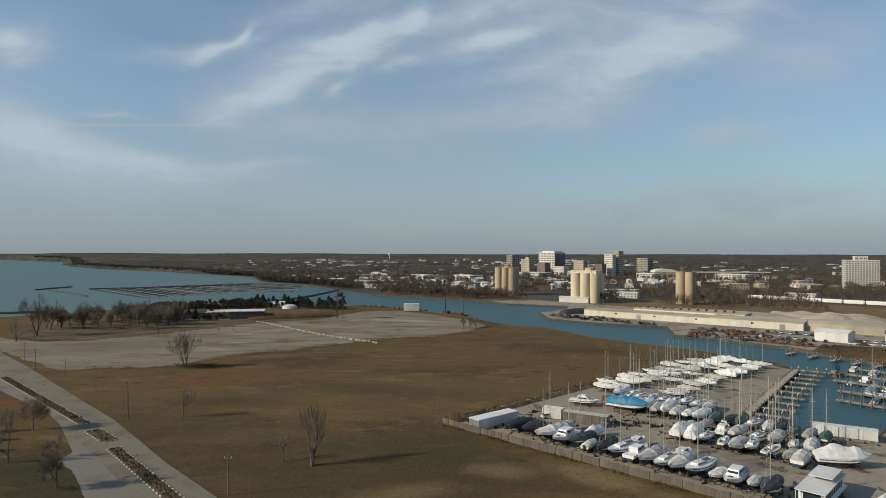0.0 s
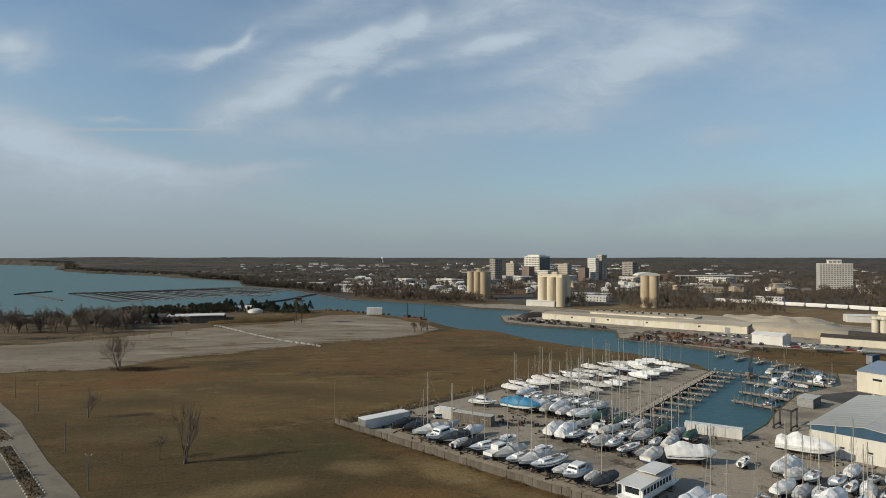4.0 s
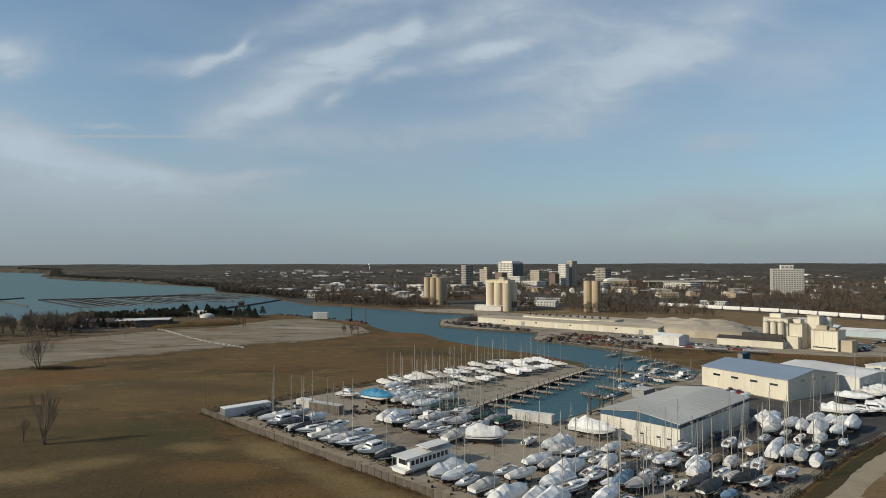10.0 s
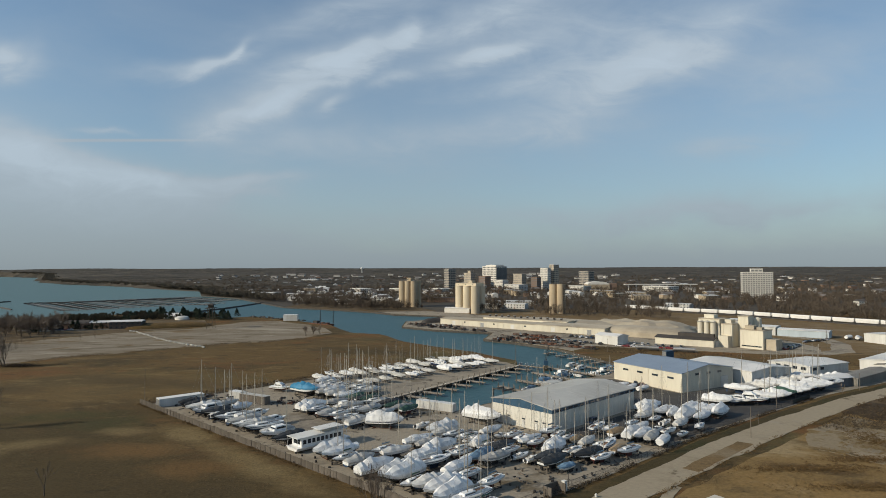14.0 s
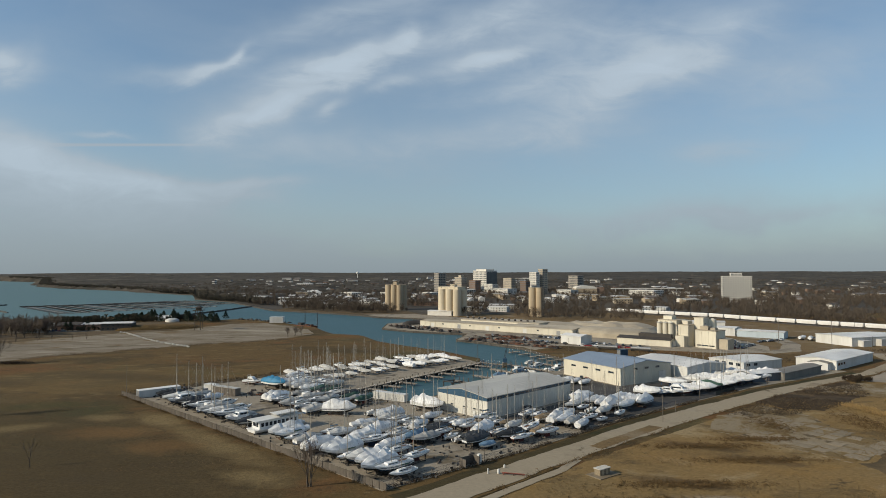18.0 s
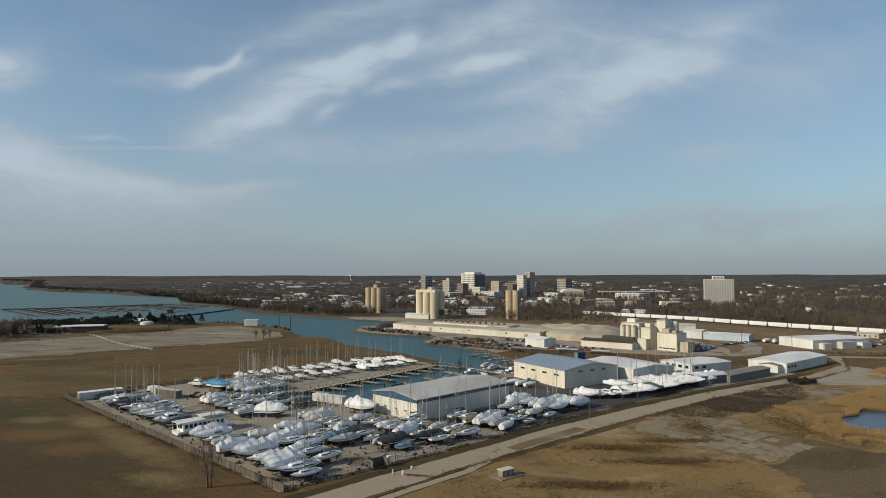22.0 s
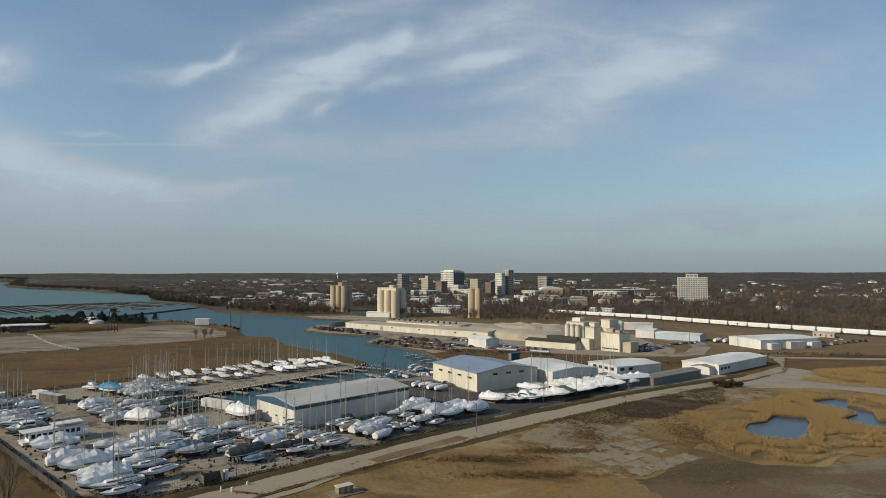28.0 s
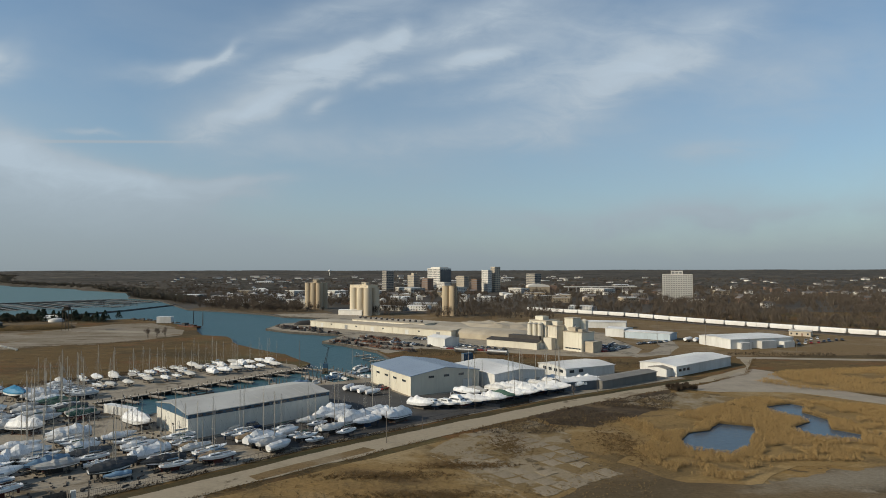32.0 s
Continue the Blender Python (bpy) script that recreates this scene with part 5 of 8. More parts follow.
def cover(t, st, h, material, seed, sag=0.25, skirt=0.25, label="", ridge_in=0.0):
    r = random.Random(seed)
    rings = []
    n = len(st)
    for k, (x, b, zk, zs, rk) in enumerate(st):
        s = k / (n - 1)
        hh = h * (0.55 + 0.45 * sin(min(1.0, s / 0.45) * pi / 2) if s < 0.45 else 1 - 0.75 * ((s - 0.45) / 0.55) ** 1.5)
        hh *= 1 + r.uniform(-0.24, 0.20)
        o = 0.06 + r.uniform(0, 0.05)
        j = lambda: r.uniform(-0.13, 0.13)
        xx = x + rk * 0.5
        rings.append([(xx, b + o, zs - skirt + j()), (xx + j(), b + o, zs + 0.08), (xx + j(), b * 0.68 + j(), zs + hh * (0.72 - sag * r.uniform(0.2, 0.6))), (xx, j() * 0.5, zs + hh),
                      (xx + j(), -b * 0.68 + j(), zs + hh * (0.72 - sag * r.uniform(0.2, 0.6))), (xx + j(), -b - o, zs + 0.08), (xx, -b - o, zs - skirt + j())])
    g = G().loft(rings, closed=False, caps=False)
    g.add(rings[0], [tuple(range(7))])
    part("cover", g, material, t, label)


def rig(t, z, hm, L, st, sailc=None, furl=True, spread=2):
    mx = L * 0.08
    part("mast", G().tube((mx, 0, z - 0.4), (mx, 0, z + hm * 0.6), 0.095, 0.09, n=6).tube((mx, 0, z + hm * 0.6), (mx, 0, z + hm), 0.09, 0.06, n=6), ALU, t)
    sp = G()
    for k in range(spread):
        zz = z + hm * (k + 1) / (spread + 1) * 1.1
        sp.tube((mx, -0.75 + 0.15 * k, zz), (mx, 0.75 - 0.15 * k, zz), 0.035, n=4)
    part("spreaders", sp, ALU, t)
    w = G()
    bow, stern = (st[-1][0], 0, st[-1][3]), (st[0][0], 0, st[0][3])
    w.tube(bow, (mx + 0.1, 0, z + hm * 0.96), 0.018, n=3).tube(stern, (mx - 0.1, 0, z + hm), 0.018, n=3)
    for sy in (-1, 1):
        w.tube((mx - 0.2, sy * st[6][1] * 0.9, st[6][3]), (mx, sy * 0.7, z + hm * 0.5), 0.016, n=3).tube((mx, sy * 0.7, z + hm * 0.5), (mx, 0, z + hm * 0.95), 0.016, n=3)
    part("rigging", w, STEEL, t)
    if sailc:
        part("boom", G().tube((mx, 0, z + 1.1), (mx - L * 0.36, 0, z + 1.0), 0.07, n=5), ALU, t)
        part("sail_cover", G().loft([[(mx - q * L * 0.36, 0.16 * (1 - 0.5 * q) * cos(a), z + 1.22 + 0.22 * (1 - 0.5 * q) * sin(a)) for a in (0, 1.2, 2.4, 3.6, 4.8)] for q in (0.02, 0.4, 0.98)]), sailc, t)


def cabin(t, L, B, z, x0, x1, w, h, material, glass=True, name="cabin"):
    rake = h * 0.7
    f = lambda z_, in_: [(x0 + in_ * 0.3, -w / 2 + in_, z_), (x1 - rake * (in_ / 0.15 if in_ else 0), -w / 2 + in_ * 1.4, z_), (x1 - rake * (in_ / 0.15 if in_ else 0), w / 2 - in_ * 1.4, z_), (x0 + in_ * 0.3, w / 2 - in_, z_)]
    c = part(name, G().loft([f(z, 0), f(z + h, 0.15)]), material, t)
    if glass:
        for sy in (-1, 1):
            ya = sy * (w / 2 - 0.06)
            part("window", G().box(x0 + (x1 - x0 - rake) * 0.08, min(ya, ya + sy * 0.03), z + h * 0.42, x0 + (x1 - x0 - rake) * 0.94, max(ya, ya + sy * 0.03), z + h * 0.8), GLASS, c)
    return c


def railing(t, st, z_up, material=STEEL, k0=0):
    """One bent tube from stern round the bow and back, with its stanchions."""
    pts = [(x + rk * 0.5, b * 0.93, zs + z_up) for x, b, zk, zs, rk in st[k0:]]
    line = []
    for k, (x, y, z) in enumerate(pts + [(x, -y, z) for x, y, z in pts[::-1]]):
        line += [(x, y, z), (x, y, z - z_up), (x, y, z)] if k % 2 == 0 else [(x, y, z)]
    rings = [[(x + 0.022, y, z + 0.02), (x - 0.012, y + 0.02, z), (x - 0.012, y - 0.02, z - 0.02)] for x, y, z in line]
    part("guard_rail", G().loft(rings), material, t)


def trailer(t, L, B):
    g = G().box(-L * 0.45, -B * 0.30, 0.45, L * 0.45, -B * 0.22, 0.6).box(-L * 0.45, B * 0.22, 0.45, L * 0.45, B * 0.30, 0.6)
    for x in (-0.4, -0.1, 0.2, 0.44):
        g.box(L * x, -B * 0.32, 0.46, L * x + 0.12, B * 0.32, 0.58)
    g.box(L * 0.45, -0.06, 0.46, L * 0.62, 0.06, 0.58)
    part("trailer_frame", g, DARKST, t)
    for x in (-0.22, -0.10):
        for sy in (-1, 1):
            part("wheel", G().tube((L * x, sy * B * 0.36, 0.33), (L * x, sy * B * 0.47, 0.33), 0.33, n=12), RUBBER, t)
    part("prop", G().tube((L * 0.56, 0, 0), (L * 0.56, 0, 0.5), 0.05, n=5), DARKST, t)


def sailboat(label, L=9.0, hm=11.5, top=WHITE, bot=REDB, canvas=None, sailc=BLUETARP, seed=0, mast=True, stripe=None):
    t = thing("sailboat", label, "sailboat", "laid-up boats")
    B, D, z0 = L * 0.33, L * 0.13, L * 0.10 + 0.25
    st = stations(L, B, D, z0, True)
    hull(t, st, top, bot, WHITE, stripe)
    kx = -0.02 * L
    part("keel", G().add([(kx - 0.13 * L, -0.10, 0.25), (kx + 0.10 * L, -0.10, 0.25), (kx + 0.10 * L, 0.10, 0.25), (kx - 0.13 * L, 0.10, 0.25), (kx - 0.12 * L, -0.16, z0 + 0.12 * D), (kx + 0.15 * L, -0.16, z0 + 0.12 * D), (kx + 0.15 * L, 0.16, z0 + 0.12 * D), (kx - 0.12 * L, 0.16, z0 + 0.12 * D)],
                         [(0, 3, 2, 1), (4, 5, 6, 7), (0, 1, 5, 4), (1, 2, 6, 5), (2, 3, 7, 6), (3, 0, 4, 7)]), bot, t)
    part("rudder", G().box(-0.45 * L, -0.05, z0 - 0.55 * D, -0.40 * L, 0.05, z0 + 0.5 * D), bot, t)
    part("keel_block", G().box(kx - 0.16 * L, -0.3, 0, kx + 0.12 * L, 0.3, 0.25), TIMBER, t)
    zd = st[6][3]
    if canvas:
        cover(t, st, 1.25, canvas, seed, 0.35, 0.35)
    else:
        cabin(t, L, B, zd - 0.05, -0.08 * L, 0.25 * L, B * 0.52, 0.5, WHITE)
        part("cockpit", G().box(-0.40 * L, -B * 0.26, zd - 0.02, -0.10 * L, -B * 0.20, zd + 0.3).box(-0.40 * L, B * 0.20, zd - 0.02, -0.10 * L, B * 0.26, zd + 0.3), WHITE, t)
        part("cockpit_sole", G().box(-0.40 * L, -B * 0.19, zd + 0.03, -0.10 * L, B * 0.19, zd + 0.07), TEAK, t)
        railing(t, st, 0.55, k0=1)
    if mast:
        rig(t, zd, hm, L, st, None if canvas else sailc)
    stands(t, L, B, z0 + 0.30 * D, 3)
    return t


def wrapped(label, L=9.0, h=1.6, top=WHITE, bot=BLACKB, canvas=WRAP, seed=0, on_trailer=False, stripe=None, kind="motorboat"):
    t = thing(kind, label, "motorboat", "laid-up boats")
    B, D, z0 = L * 0.34 + 0.2, L * 0.09 + 0.55, 0.72
    st = stations(L, B, D, z0, False)
    hull(t, st, top, bot, WHITE, stripe)
    cover(t, st, h, canvas, seed, 0.28)
    if on_trailer:
        trailer(t, L, B)
    else:
        stands(t, L, B, z0 + 0.28 * D, 3)
        part("keel_block", G().box(-0.3 * L, -0.25, 0, 0.12 * L, 0.25, z0 + 0.03), TIMBER, t)
    return t


def cruiser(label, L=9.5, top=WHITE, bot=BLUEB, seed=0, fly=False, stripe=None, canvas=None):
    t = thing("cabin_cruiser", label, "motorboat", "laid-up boats")
    B, D, z0 = L * 0.33 + 0.2, L * 0.09 + 0.6, 0.72
    st = stations(L, B, D, z0, False)
    hull(t, st, top, bot, WHITE, stripe)
    zd = st[5][3]
    c = cabin(t, L, B, zd - 0.08, -0.22 * L, 0.22 * L, B * 0.74, 1.25, WHITE)
    part("windscreen", G().add([(0.22 * L - 0.35, -B * 0.30, zd + 0.55), (0.22 * L - 0.35, B * 0.30, zd + 0.55), (0.22 * L - 0.92, B * 0.28, zd + 1.12), (0.22 * L - 0.92, -B * 0.28, zd + 1.12), (0.22 * L - 0.40, -B * 0.30, zd + 0.52), (0.22 * L - 0.40, B * 0.30, zd + 0.52), (0.22 * L - 0.97, B * 0.28, zd + 1.09), (0.22 * L - 0.97, -B * 0.28, zd + 1.09)],
                                [(0, 1, 2, 3), (7, 6, 5, 4), (0, 4, 5, 1), (2, 6, 7, 3)]), GLASS, t)
    part("foredeck_hatch", G().box(0.28 * L, -0.3, zd + 0.22, 0.36 * L, 0.3, zd + 0.32), GLASS, t)
    if fly:
        cabin(t, L, B, zd + 1.15, -0.16 * L, 0.10 * L, B * 0.60, 0.75, WHITE, False, "flybridge")
        part("radar_arch", G().tube((-0.16 * L, -B * 0.3, zd + 1.1), (-0.2 * L, -B * 0.26, zd + 2.6), 0.06, n=4).tube((-0.16 * L, B * 0.3, zd + 1.1), (-0.2 * L, B * 0.26, zd + 2.6), 0.06, n=4).tube((-0.2 * L, -B * 0.26, zd + 2.6), (-0.2 * L, B * 0.26, zd + 2.6), 0.06, n=4), WHITE, t)
    if canvas:
        part("cockpit_cover", G().loft([[(x, -B * 0.42, zd), (x, -B * 0.3, zd + 0.7 * q), (x, 0, zd + 0.9 * q), (x, B * 0.3, zd + 0.7 * q), (x, B * 0.42, zd)] for x, q in ((-0.47 * L, 0.5), (-0.35 * L, 1.0), (-0.22 * L, 1.3))], closed=False), canvas, t)
    railing(t, st, 0.6, k0=5)
    stands(t, L, B, z0 + 0.28 * D, 3)
    part("keel_block", G().box(-0.3 * L, -0.25, 0, 0.12 * L, 0.25, z0 + 0.03), TIMBER, t)
    return t


def runabout(label, L=6.0, top=WHITE, bot=WHITE, canvas=None, seed=0, stripe=None):
    t = thing("runabout", label, "motorboat", "laid-up boats")
    B, D, z0 = L * 0.36, 0.95, 0.62
    st = stations(L, B, D, z0, False)
    hull(t, st, top, bot, WHITE, stripe)
    zd = st[5][3]
    if canvas:
        cover(t, st, 0.75, canvas, seed, 0.3)
    else:
        part("console", G().box(-0.05 * L, -0.4, zd, 0.08 * L, 0.4, zd + 0.6), WHITE, t)
        part("windscreen", G().add([(0.16 * L, -B * 0.36, zd + 0.05), (0.16 * L, B * 0.36, zd + 0.05), (0.09 * L, B * 0.32, zd + 0.5), (0.09 * L, -B * 0.32, zd + 0.5), (0.15 * L, -B * 0.36, zd + 0.05), (0.15 * L, B * 0.36, zd + 0.05), (0.08 * L, B * 0.32, zd + 0.5), (0.08 * L, -B * 0.32, zd + 0.5)], [(0, 1, 2, 3), (7, 6, 5, 4)]), GLASS, t)
        for x in (-0.18, -0.34):
            part("seat", G().box(L * x, -B * 0.3, zd, L * x + 0.5, B * 0.3, zd + 0.35), GREYTARP, t)
    part("outboard", G().box(-L / 2 - 0.45, -0.22, z0 + 0.5, -L / 2 - 0.02, 0.22, z0 + 1.25).box(-L / 2 - 0.3, -0.07, z0 - 0.2, -L / 2 - 0.1, 0.07, z0 + 0.5), DARKST, t)
    trailer(t, L, B)
    return t


VIVID = mat("bright_blue_tarpaulin", (0.045, 0.215, 0.370), (0.035, 0.165, 0.290), 0.6, 0.55, 0.08, 1.6, vary=0.05, fine=0.15)
PROTO = {}


def proto(key, fn, *a, **k):
    PROTO[key] = [fn, a, k, None]


proto("s1", sailboat, "white sailboat with mast up on jack stands, red bottom", 8.6, 11.3, WHITE, REDB, None, BLUETARP)
proto("s2", sailboat, "white sailboat with blue bottom and bare mast on stands", 9.6, 13.5, WHITE, BLUEB, None, GREYTARP, stripe=BLUEB)
proto("s3", sailboat, "navy sailboat with tall mast propped on stands", 10.2, 14.6, NAVY, REDB, None, BLUETARP)
proto("s4", sailboat, "sailboat under a grey canvas cover with mast standing", 9.2, 13.0, WHITE, BLACKB, GREYTARP, seed=4)
proto("s5", sailboat, "sailboat under white winter cover with mast standing", 9.8, 14.0, WHITE, BLUEB, WRAP, seed=5)
proto("s6", sailboat, "sailboat under a blue tarpaulin with mast standing", 9.0, 12.7, WHITE, REDB, BLUETARP, seed=6)
proto("s7", sailboat, "small white sailboat with open cockpit on stands", 7.2, 9.9, WHITE, BLACKB, None, GREENTARP)
proto("s8", sailboat, "sailboat under a green canvas cover with mast", 9.0, 12.4, WHITE, REDB, GREENTARP, seed=8)
proto("s9", sailboat, "sailboat under a charcoal tarpaulin with mast standing", 9.2, 13.2, WHITE, BLACKB, DARKTARP, seed=9)
proto("w10", wrapped, "motorboat under a charcoal tarpaulin", 8.6, 1.4, NAVY, BLACKB, DARKTARP, 20)
proto("w1", wrapped, "motorboat in white shrink-wrap on stands", 9.4, 2.1, seed=11)
proto("w2", wrapped, "motorboat in white shrink-wrap with high peaked cover", 10.5, 2.7, seed=12, stripe=NAVY)
proto("w3", wrapped, "motorboat under a white wrap with blue hull", 8.6, 2.0, NAVY, REDB, WRAP, 13)
proto("w4", wrapped, "motorboat under a grey canvas cover", 8.8, 1.4, WHITE, BLUEB, GREYTARP, 14)
proto("w5", wrapped, "motorboat under a blue tarpaulin", 9.2, 1.6, WHITE, BLACKB, BLUETARP, 15)
proto("w9", wrapped, "boat under a bright blue tarpaulin", 9.6, 1.7, WHITE, BLACKB, VIVID, 19)
proto("w6", wrapped, "motorboat under a green cover on stands", 8.8, 1.5, WHITE, REDB, GREENTARP, 16)
proto("w7", wrapped, "small motorboat in white wrap on a trailer", 6.8, 1.2, WHITE, WHITE, WRAP, 17, True)
proto("w8", wrapped, "small motorboat under a tan cover on a trailer", 6.4, 1.0, WHITE, WHITE, TANTARP, 18, True)
proto("c1", cruiser, "white cabin cruiser with dark windows on stands", 9.6, WHITE, BLUEB)
proto("c2", cruiser, "white flybridge cruiser with a radar arch on stands", 11.0, WHITE, REDB, 2, True, NAVY)
proto("c3", cruiser, "white cruiser with a grey cockpit cover", 9.0, WHITE, BLACKB, 3, False, None, GREYTARP)
proto("r1", runabout, "open white runabout on a trailer", 6.0)
proto("r2", runabout, "small runabout under a grey cover on a trailer", 5.8, WHITE, NAVY, GREYTARP, 21)
proto("r3", runabout, "small runabout under a blue cover on a trailer", 5.8, WHITE, WHITE, BLUETARP, 22)
proto("r4", runabout, "dark-hulled runabout under a white cover", 6.2, NAVY, NAVY, WRAP, 23)


def boat(key, x, y, heading, s=1.0, z=0.06):
    e = PROTO[key]
    m = pose(x, y, z, 0, 0, heading) @ Matrix.Scale(s, 4)
    if e[3] is None:
        e[3] = e[0](*e[1], **e[2])
        e[3].matrix_basis = m
        return e[3]
    c = copy_thing(e[3], pose(x, y, z, 0, 0, heading))
    c.matrix_basis = m
    return c


def berths(keys, p, q, n, heading, turn=0.35, jit=0.5, seed=0, size=(0.88, 1.10), skip=()):
    """n boats side by side from p to q in yard places; some lie stern first."""
    r = random.Random(seed)
    keys = keys.split()
    for i in range(n):
        f = i / max(1, n - 1)
        s, o = p[0] + (q[0] - p[0]) * f + r.uniform(-jit, jit), p[1] + (q[1] - p[1]) * f + r.uniform(-jit, jit) * 1.6
        k, a, sc = r.choice(keys), heading + r.uniform(-9, 9) + (180 if r.random() < turn else 0), r.uniform(*size)
        if i in skip:
            continue
        x, y = yp(s, o)
        boat(k, x, y, a, sc)


ALONG, ACROSS = -44.5, 45.5
# rows behind the board fence
MIX = "s4 s9 s1 s2 s7 s5 s1 s8 w1 w4 c1 s5 w1"
berths("s4 w10 s4 w4 c3 s9 c1 s7 r2 s4 s2", (24, 8), (89, 8.5), 18, ACROSS + 180, 0.15, 0.7, 1, (0.95, 1.22))
berths("w2 s5 w1 s4 s5 w1 s7 s2 w4", (107, 8), (161, 8), 14, ACROSS + 180, 0.15, 0.7, 2, (0.95, 1.25))
berths("w10 c1 s1 s4 s2 s4 c3 w1", (34, 17), (66, 16), 9, ACROSS, 0.4, 0.9, 3, (0.80, 0.95), skip=(1, 3, 4, 6, 7))
berths("s5 w1 s2 s1 w1 s5 s4", (117, 20.5), (154, 19), 10, ACROSS, 0.4, 0.9, 4, (0.9, 1.15), skip=(2, 5, 8))
# middle rows
berths(MIX + " s3 w6", (58, 34), (104, 33), 13, ACROSS, 0.5, 0.8, 5, (0.85, 1.10), skip=(9, 10, 11, 12))
berths("r1 s2 s7 r3 w5 s1 c1 r2 w1 s9 s7 s4", (56, 44), (106, 44), 12, ACROSS, 0.5, 0.8, 6, (0.85, 1.10), skip=(8, 9, 10))
berths("w1 s4 s8 s5 w10 s2 s4 s9 s5", (36, 54), (88, 55), 16, ACROSS, 0.5, 0.8, 7, (0.90, 1.15))
berths("s4 w1 c3 s2 s1 s5", (24, 65), (54, 66), 9, ACROSS, 0.4, 0.8, 8, (0.90, 1.10))
# towards the road corner
berths("s4 s6 s5 s1 w1 s4 r4 s2 s7 w1", (118, 31), (144, 32), 9, ACROSS, 0.5, 0.8, 9, (0.90, 1.15))
berths("s2 r1 s5 w1 s7 r3 s1 s9 s2 w4", (117, 42), (160, 42), 13, ACROSS, 0.5, 0.8, 10, (0.85, 1.10))
berths("s1 w1 r1 s7 s4 s9 r2 s5 s2", (126, 53), (163, 53), 12, ACROSS, 0.5, 0.8, 11, (0.85, 1.10))
berths("s4 s2 s4 s7 w8 s1", (139, 64), (165, 64), 9, ACROSS, 0.5, 0.7, 12, (0.85, 1.10))
berths("w1 s5 w7 w8 s4 s2", (147, 78), (167, 79), 7, ACROSS, 0.5, 0.6, 13, (0.85, 1.05))
berths("r1 w7 s7", (152, 90), (168, 90), 5, ACROSS, 0.5, 0.5, 14, (0.90, 1.05))
berths("w2 w1 s5 s4 w2", (148, 110), (165, 112), 5, ACROSS, 0.5, 0.7, 15, (0.90, 1.10))
berths("w1 s5 w2", (157, 122), (167, 124), 4, ACROSS, 0.5, 0.6, 16, (0.90, 1.10))
berths("s4 w1 s7 r1 s1", (150, 100), (168, 101), 5, ACROSS, 0.5, 0.6, 23, (0.90, 1.05))
# bows to the road below the white sheds
berths("c1 c2 w1 c3", (159, 141), (167, 152), 4, ALONG + 14, 0.1, 0.4, 17, (0.95, 1.10))
berths("w1 s5 w1 w6 s5 s5 w3 s8", (170, 157), (181, 220), 15, ALONG + 8, 0.1, 0.9, 18, (0.95, 1.2))
berths("s5 s4 w4 s5", (158, 166), (169, 214), 8, ALONG + 8, 0.2, 1.0, 19, (0.9, 1.1))
# rows on the peninsula
berths("s5 s5 s4 s5 w1 s4 s2", (36, 76), (40, 158), 13, ALONG + 8, 0.3, 1.2, 20, (0.72, 0.95))
berths("s5 s2 s5 w1 s1 s4 s5", (17, 68), (25, 166), 15, ALONG + 8, 0.6, 1.5, 21, (0.74, 1.0))
berths("s2 s4 s1 s3 s5", (26, 100), (31, 156), 5, ALONG + 8, 0.5, 1.5, 22, (0.78, 1.0))
# single large boats
boat("w1", *yp(114, 63), ALONG + 6, 1.40)
boat("w2", *yp(95, 38), ALONG + 35, 1.08)
boat("w1", *yp(114.5, 44), ACROSS + 170, 1.15)
boat("w1", *yp(146, 114), ALONG + 70, 1.1)
berths("s5 s4 s2 s1 s9", (12.5, 80), (16.5, 148), 8, ALONG + 8, 0.6, 1.5, 31, (0.80, 1.0))
for x, y, a in ((390, 368, 30), (394, 365, 50), (398.5, 361.5, 40), (403, 359, 60), (407, 355, 35)):
    boat("w7", x, y, a, 1.1, 0.06)
for x, y, a in ((186, 204, 20), (189, 200.5, 40), (192.5, 197.5, 30), (182, 207, 60)):
    boat("w7", x, y, a, 0.9, 0.1)
boat("w9", 58, 194, ALONG + 8, 1.35)
boat("c2", *yp(21, 46), ALONG + 20, 0.85)


